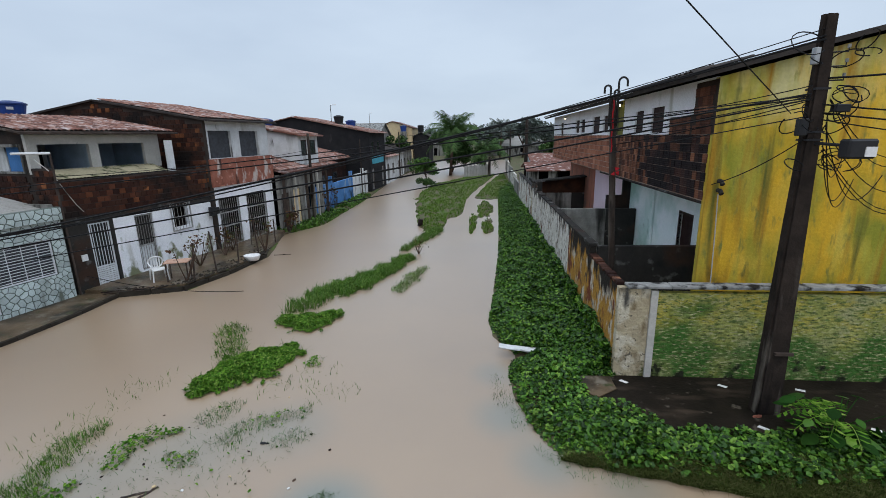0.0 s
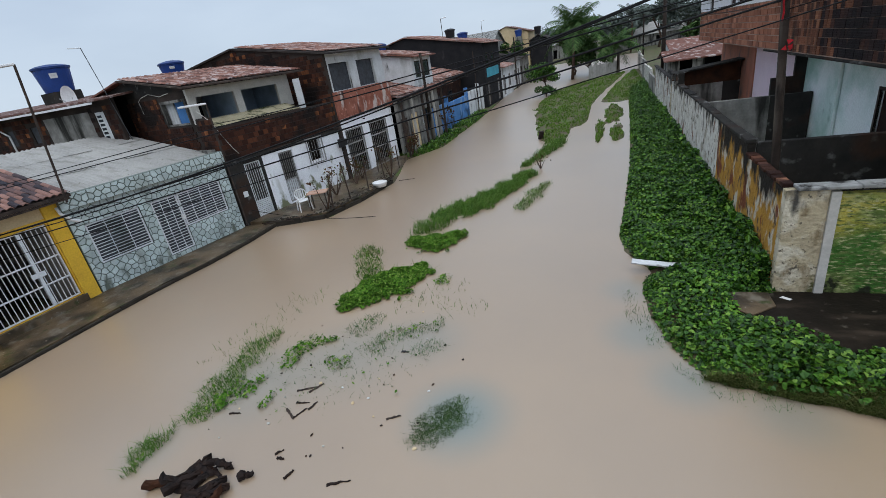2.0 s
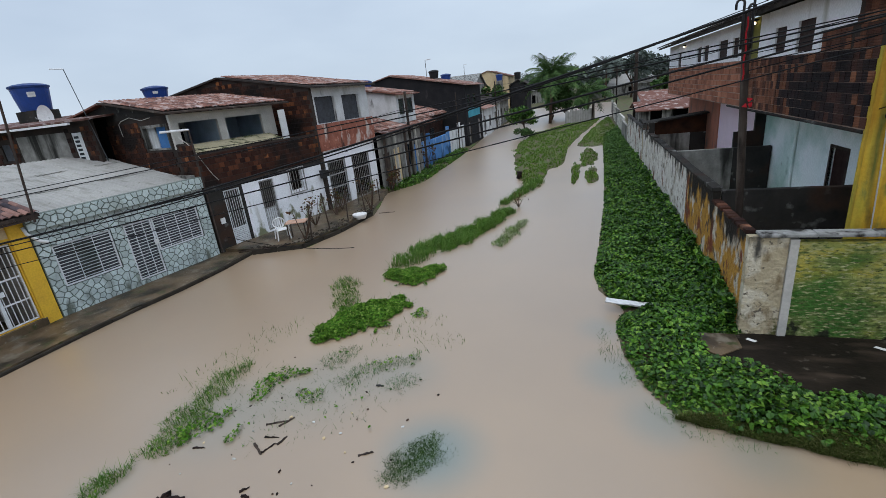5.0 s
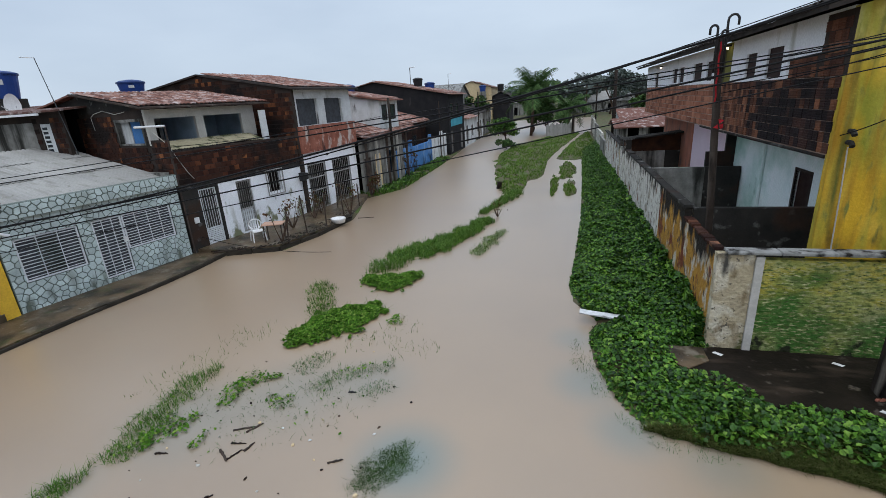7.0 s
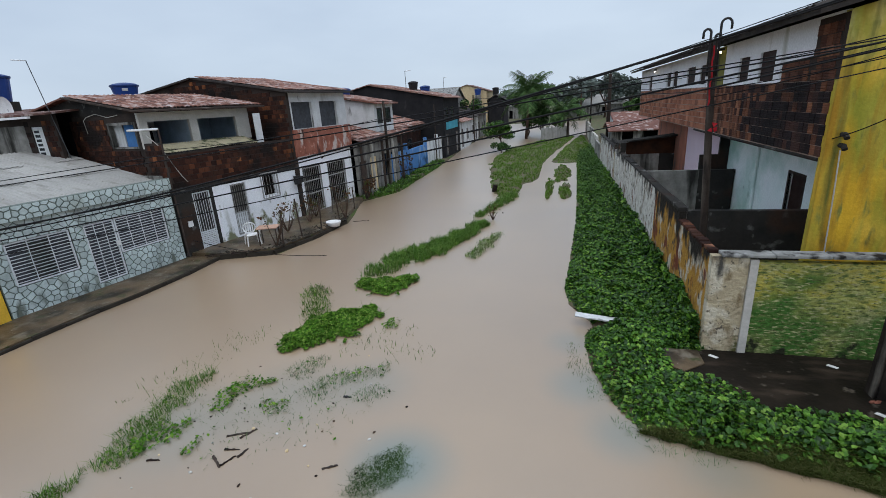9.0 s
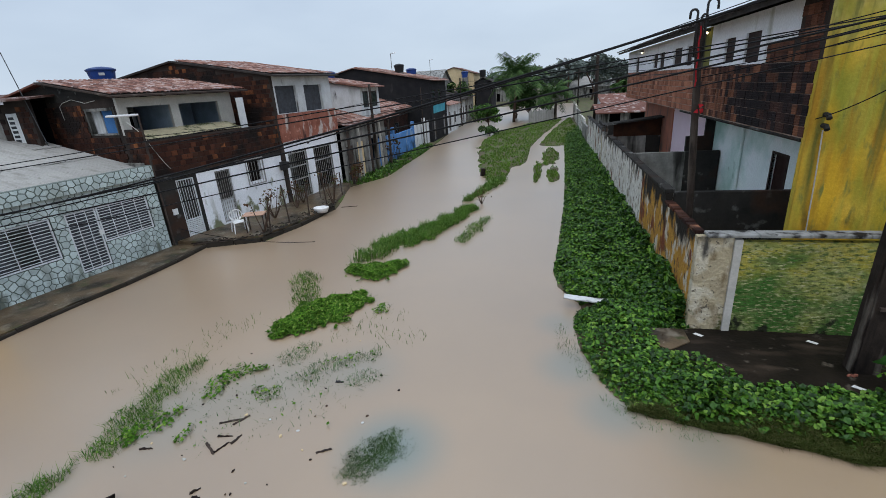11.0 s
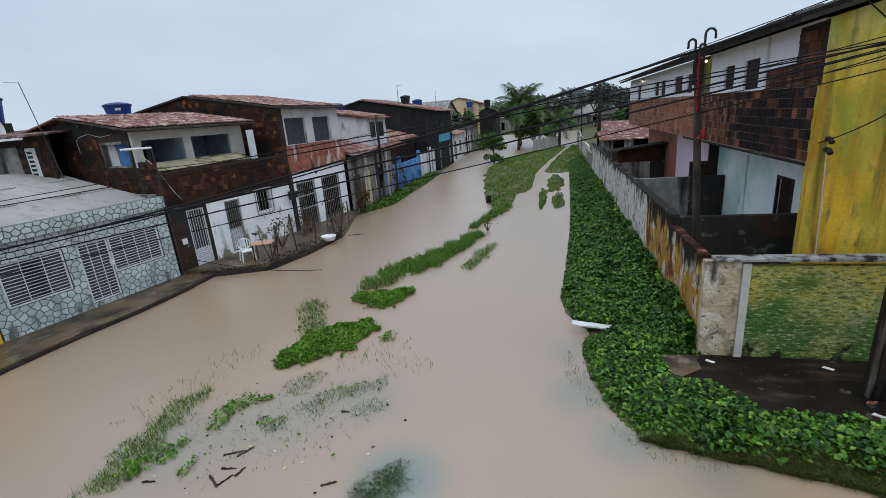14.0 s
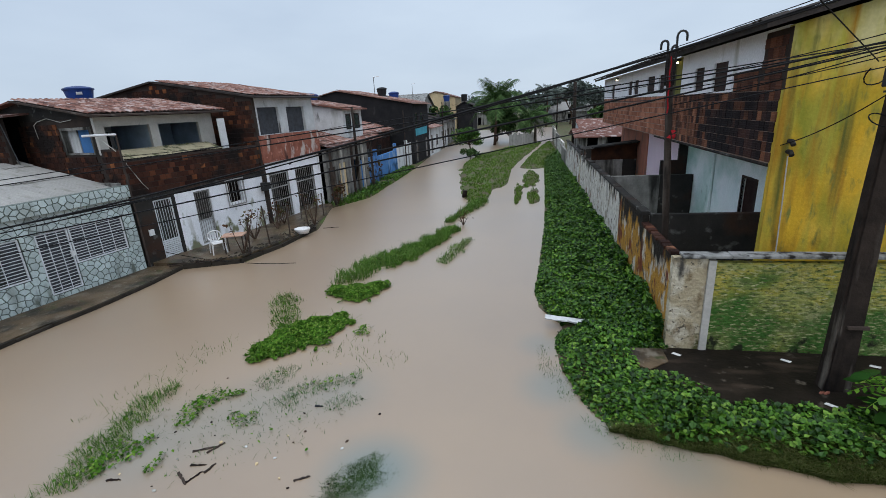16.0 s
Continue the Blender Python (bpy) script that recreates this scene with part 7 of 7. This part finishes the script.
twiggy(-10.85, 14.9, 1.7, 1, 40, leaf=0.12)
twiggy(-11.6, 16.9, 1.3, 2, 36, leaf=0.12)
twiggy(-9.95, 19.3, 1.6, 3, 60, leaf=0.12)
twiggy(-11.5, 18.6, 1.1, 4, 40, leaf=0.12)
twiggy(-11.7, 19.6, 0.9, 5, 50, leaf=0.12)
twiggy(-10.9, 24.4, 1.0, 6, 120)
twiggy(-11.0, 31.0, 1.6, 7, 120)
twiggy(-2.9, 19.9, 0.5, 8, 40, 0.0, "small leafy twig sticking out of the water", 0.1)

# broad-leaved plant beside the pole
bp = root("papaya_plant", pose(5.72, 6.78, 0.15), "young plant with large drooping green leaves", "plant")
r5 = random.Random(31)
for i in range(26):
    a, ln_ = i * 2.4, r5.uniform(0.35, 0.75)
    tip = Vector((math.cos(a) * ln_, math.sin(a) * ln_ * 0.7, r5.uniform(0.25, 0.95)))
    bm = bmesh.new()
    tube(bm, ((0, 0, 0), (tip.x * 0.4, tip.y * 0.4, tip.z * 0.7), tip), 0.012, 5, 0.006)
    part("stalk", bm, M_leafdark, bp)
    bm = bmesh.new()
    out = Vector((math.cos(a), math.sin(a), -0.35)).normalized()
    sd = Vector((-math.sin(a), math.cos(a), 0))
    k = r5.uniform(0.11, 0.22)
    mid = [bm.verts.new(tip + out * k * (s - 0.25) + Vector((0, 0, -0.12 * s * s * k))) for s in (0, 0.33, 0.66, 1.0, 1.3)]
    for sg in (-1, 1):
        ed = [bm.verts.new(tip + out * k * (s - 0.25) + sd * sg * k * w - Vector((0, 0, 0.10 * k + 0.05 * k * s))) for s, w in ((0, 0.12), (0.33, 0.5), (0.66, 0.52), (1.0, 0.34))]
        for j in range(3):
            bm.faces.new((mid[j], mid[j + 1], ed[j + 1], ed[j]))
        bm.faces.new((mid[3], mid[4], ed[3]))
    part("leaf", bm, M_leafdark if i % 3 else M_leaf, bp, smooth=True)
for i in range(7):
    # feathery compound leaves arching over the slab
    a, ln_ = 1.2 + i * 0.55, r5.uniform(0.55, 0.85)
    out, sd = Vector((math.cos(a), math.sin(a), 0)), Vector((-math.sin(a), math.cos(a), 0))
    rib = [out * ln_ * s + Vector((0, 0, 0.5 + 0.75 * s - 0.75 * s * s)) for s in [k / 10 for k in range(11)]]
    bm = bmesh.new()
    tube(bm, [Vector((0, 0, 0))] + rib, 0.009, 5, 0.004)
    for k in range(2, 11):
        for sg in (-1, 1):
            w = 0.2 * math.sin(0.5 + 2.2 * k / 10)
            tip = rib[k] + sd * sg * w + out * 0.05 - Vector((0, 0, 0.03))
            q = [bm.verts.new(p) for p in (rib[k], rib[k].lerp(tip, 0.5) + out * 0.04, tip, rib[k].lerp(tip, 0.5) - out * 0.03)]
            bm.faces.new(q)
    part("frond", bm, M_weed, bp, "feathery bright green compound leaf")

pts = [(rs.uniform(6.1, 9.5), rs.uniform(5.75, 6.9), 0.15 + 0.75 * rs.rand()) for _ in range(3500)]
pts = [p for p in pts if p[2] < 0.3 + 0.6 * max(0, noise.noise((p[0] * 0.8, p[1], 3)) + 0.45)]
tagged(leafmesh("broadleaf_undergrowth", pts, 0.2, M_leafdark, None, 0.4, 41), "tall dark green broad-leaved undergrowth by the slab", "undergrowth", kind="stuff")

# ---- flotsam ----
def plank(name, x, y, z, ln_, w, t, turn, material, label, tip=0.0):
    bm = bmesh.new()
    box(bm, -ln_ / 2, ln_ / 2, -w / 2, w / 2, 0, t)
    bmesh.ops.subdivide_edges(bm, edges=[e for e in bm.edges if (e.verts[0].co - e.verts[1].co).length > ln_ * 0.9], cuts=4)
    rr = random.Random(int(x * 100 + y * 10))
    for v in bm.verts:
        v.co += Vector((rr.uniform(-1, 1) * 0.02, rr.uniform(-1, 1) * w * 0.12, rr.uniform(-1, 1) * t * 0.2))
    ob = link(name, bm, material)
    ob.matrix_world = pose(x, y, z, 0, tip, turn)
    return tagged(ob, label, "debris")


plank("white_board", 1.05, 10.03, 0.2, 1.25, 0.24, 0.035, -9, M_white_old, "broken white board lying on the creeper", 3)
plank("stump", -3.6, 26.6, -0.05, 0.9, 0.28, 0.28, 20, M_char, "short black stump standing in the water", -85)
def log(name, x, y, z, ln_, r, turn, material, label, tip=0.0):
    """A broken branch: a knotty tapering stem with split ends."""
    rr = random.Random(int(x * 97 + y * 31 + turn))
    bm = bmesh.new()
    pts = [Vector((ln_ * (k / 7 - 0.5), rr.uniform(-1, 1) * r * 0.35, rr.uniform(-1, 1) * r * 0.3)) for k in range(8)]
    tube(bm, pts, r, 7, r * rr.uniform(0.35, 0.7))
    for v in bm.verts:
        v.co += v.normal * 0 + Vector((rr.uniform(-1, 1), rr.uniform(-1, 1), rr.uniform(-1, 1))) * r * 0.28
    ob = link(name, bm, material)
    ob.matrix_world = pose(x, y, z, 0, tip, turn)
    return tagged(ob, label, "debris")


for i, (x, y, a, ln_) in enumerate(((-6.1, 3.2, 55, 0.9), (-5.95, 3.35, 62, 0.7), (-6.25, 3.0, 48, 0.8), (-5.6, 3.45, 10, 0.6), (-5.55, 3.5, -40, 0.5), (-5.5, 3.1, 70, 0.8), (-5.4, 3.0, 40, 0.9), (-5.2, 2.95, 80, 0.6), (-5.75, 3.0, 25, 0.9), (-5.05, 3.42, 30, 0.3), (-5.5, 2.8, 60, 1.0), (-6.0, 3.05, 30, 0.9), (-5.86, 3.22, 40, 0.8), (-5.7, 3.16, 55, 0.8), (-5.66, 3.32, 15, 0.7), (-5.9, 3.1, 65, 0.9), (-5.6, 2.98, 35, 0.9))):
    log("charred_log", x, y, 0.02 + 0.03 * (i % 4), ln_ * 0.66, 0.07, a + 25 * math.sin(i * 2.1), (M_char, M_char, M_rustboard, M_char, M_char)[i % 5], "charred broken log in a burnt pile", -8 + 5 * (i % 4))
for x, y, a, ln_, m in ((-5.2, 4.65, -35, 0.4, M_darkwood), (-5.03, 4.7, 65, 0.3, M_char), (-5.13, 4.93, 10, 0.3, M_char), (-4.9, 4.9, 80, 0.25, M_darkwood), (-5.25, 5.28, 25, 0.5, M_darkwood), (-5.1, 5.32, 60, 0.35, M_darkwood),
                        (-3.33, 4.88, 30, 0.28, M_darkwood), (-3.6, 3.6, 25, 0.4, M_char), (-4.43, 3.57, 70, 0.2, M_char), (-4.85, 3.9, 50, 0.16, M_char), (-4.75, 3.8, 0, 0.14, M_char), (-6.27, 4.49, 10, 0.25, M_char), (-3.83, 6.55, 0, 0.18, M_black), (-9.3, 19.6, 15, 0.9, M_darkwood)):
    log("driftwood", x, y, 0.005, ln_ * 0.85, 0.024, a, m, "dark stick floating on the flood")
for i in range(9):
    log("driftwood", -12.75 + 0.19 * i + 0.06 * math.sin(i * 5), 13.72 + 0.08 * i + 0.08 * math.cos(i * 3), 0.19 + 0.02 * (i % 3), 0.9 - 0.06 * i, 0.022, 20 + 28 * math.sin(i * 1.9), M_darkwood if i % 2 else M_char, "dark broken stick heaped at the pavement's end")
for i, (x, y) in enumerate(((-4.02, 5.73), (-2.96, 5.55), (-4.2, 5.07), (-3.68, 4.84), (-3.97, 5.22), (-5.1, 5.45), (-6.28, 4.6), (-4.6, 5.4), (-2.75, 4.35), (-4.0, 8.0), (-5.6, 9.6), (-3.4, 26.4), (-3.2, 26.9), (-6.0, 13.2))):
    bm = bmesh.new()
    bmesh.ops.create_icosphere(bm, subdivisions=1, radius=0.024 + 0.014 * ((i * 7) % 3) / 2)
    for v in bm.verts:
        v.co = Vector((v.co.x * (1 + 0.5 * noise.noise(v.co * 30 + Vector((i, 0, 0)))), v.co.y * 0.8, v.co.z * 0.4))
    ob = link("litter", bm, M_paper if i % 3 == 1 else M_cream)
    ob.matrix_world = pose(x, y, 0.01, 0, 0, i * 50)
    tagged(ob, "scrap of pale litter floating on the flood", "litter", "floating litter")
r6 = random.Random(66)
for i in range(34):
    # crumbs of bark, charcoal and rubbish over the shallows
    x, y = r6.uniform(-6.6, -2.6), r6.uniform(3.9, 7.4)
    bm = bmesh.new()
    bmesh.ops.create_icosphere(bm, subdivisions=1, radius=r6.uniform(0.010, 0.03))
    for v in bm.verts:
        v.co = Vector((v.co.x * r6.uniform(0.7, 1.9), v.co.y * r6.uniform(0.6, 1.2), v.co.z * 0.6))
    ob = link("flotsam", bm, (M_char, M_char, M_twig, M_loft)[i % 4])
    ob.matrix_world = pose(x, y, 0.006, 0, 0, r6.uniform(0, 180))
    tagged(ob, "crumb of dark bark and rubbish floating on the flood", "debris", "floating crumbs")
for x, y, a in ((2.95, 8.6, -35), (2.95, 7.2, -45), (4.87, 8.53, -35), (4.88, 7.17, -38), (6.3, 8.45, -20), (6.75, 7.22, -30)):
    bm = bmesh.new()
    prism(bm, ((-0.09, -0.03), (0.07, -0.045), (0.09, 0.03), (-0.07, 0.045)), 0, 0.004, "z")
    for v in bm.verts:
        v.co.z += 0.02 * v.co.x
    ob = link("flyer", bm, M_paper)
    ob.matrix_world = pose(x, y, 0.246, 0, 0, a)
    tagged(ob, "white paper flyer lying on the wet slab", "paper", "scattered flyers")
bm = bmesh.new()
for k in range(6):
    box(bm, -0.05 + 0.02 * k, -0.02 + 0.025 * k, -0.03 + 0.012 * (k % 3), 0.0 + 0.012 * (k % 2), 0, 0.02 + 0.01 * (k % 3))
ob = link("red_scrap", bm, M_rawbrick)
ob.matrix_world = pose(4.93, 7.5, 0.245)
tagged(ob, "crumpled red scrap at the pole's foot", "litter")

# ---- block courses and roof tiles, piece by piece ----
blockwork(hr, Matrix.Identity(4), 0.0, LR, 2.79, 4.05, M_brick, single=190, seed=2, bw=0.24, bh=0.2)
SIDE = Matrix.Rotation(radians(-90), 4, "Z")
blockwork(hr, SIDE, -1.05, 0.0, 2.79, 4.45, M_brick, single=40, seed=22, bw=0.24, bh=0.2)
blockwork(rb, Matrix.Identity(4), 3.0, 19.0, 3.3, 5.66, M_brick, lambda u, z: not inside(u, z, RBH + [(14.4, 17.4, 3.4, 5.35)], 0.12), seed=13, bw=0.24, bh=0.2)
blockwork(hr, SIDE, -7.5, -1.2, 3.0, 5.52, M_brick, lambda u, z: not inside(-u, z, [(1.32, 3.15, 4.28, 5.25)], 0.12), seed=3, single=120, pick=lambda u, z: -u, bw=0.24, bh=0.2)
blockwork(h2, Matrix.Translation((-0.02, 0, 0)) @ SIDE, -9.5, 0.02, 2.8, 7.1, M_brick, lambda u, z: z < (6.05 - u / 5.6 - 0.1 if u > -5.6 else 7.05 + (u + 5.6) * 0.13 - 0.1), seed=4, single=260, pick=lambda u, z: -u, bw=0.24, bh=0.2)
blockwork(hb, SIDE, -4.3, -0.02, 3.86, 5.2, M_brick3, seed=5, single=150, bw=0.19, bh=0.19, gap=0.009, ridges=4, bond=0.86, pick=lambda u, z: -u)
blockwork(hb, SIDE, -6.6, -4.3, 3.86, 5.2, M_brick4, seed=15, single=90, bw=0.19, bh=0.19, gap=0.009, ridges=4, bond=0.86, pick=lambda u, z: -u)
blockwork(hb, SIDE, -2.2, -0.95, 5.2, 5.6, M_brick4, lambda u, z: not inside(-u, z, WB, 0.1), seed=7, single=20, bw=0.19, bh=0.19, gap=0.009, ridges=4, bond=0.86)
blockwork(hb, SIDE, -0.95, -0.02, 5.2, 6.2, M_brick4, seed=17, single=40, bw=0.21, bh=0.19, gap=0.012, ridges=4, bond=0.7)
blockwork(hb, SIDE, -20.5, -6.6, 3.86, 5.2, M_brick2, seed=6, single=120, pick=lambda u, z: -u, bw=0.38, bh=0.19, gap=0.024)
tiled(hy, slope(5.9, 2.2, 4.08, -0.45, 3.28, -1), 10.0, 2.8, M_tile2, w=0.17, step=0.3, single=260, pick=lambda x, y: x)
tiled(hr, slope(5.5, 5.2, 6.35, 0.5, 5.63, -1), 5.9, 4.75, M_tile, w=0.18, step=0.32, single=120, pick=lambda x, y: -y)
tiled(h2, slope(L2 + 0.35, 5.6, 7.21, -0.5, 6.17, -1), 5.25, 6.1, M_tile, w=0.22, step=0.36)
ED = Vector((-4.75, 0, -1.12)).normalized()
EN = Vector((0, 1, 0)).cross(ED)
tiled(hb, Matrix(((0, ED.x, EN.x, 0.45), (1, ED.y, EN.y, -0.3), (0, ED.z, EN.z, 6.56), (0, 0, 0, 1))), 21.0, 1.1, M_tiledark, w=0.22, step=0.36)
# blocks showing through the worn render of the green front wall
rng = random.Random(61)
bm = bmesh.new()
box(bm, 0, 0.412, -0.006, 0, 0, 0.188)
bmesh.ops.bevel(bm, geom=[e for e in bm.edges if abs(e.verts[0].co.y + 0.006) < 1e-5 and abs(e.verts[1].co.y + 0.006) < 1e-5], offset=0.005, segments=1, affect="EDGES")
first = part("block", bm, M_green, green_wall)
first.location = (0.78, 0.001, 0.26)
for row in range(9):
    for col in range(18):
        if row + col:
            shared("block", first.data, green_wall, pose(0.78 + col * 0.42 + (0.21 if row % 2 else 0), 0.001 + rng.uniform(-0.0015, 0.002), 0.26 + row * 0.2, 0, 0, 0))
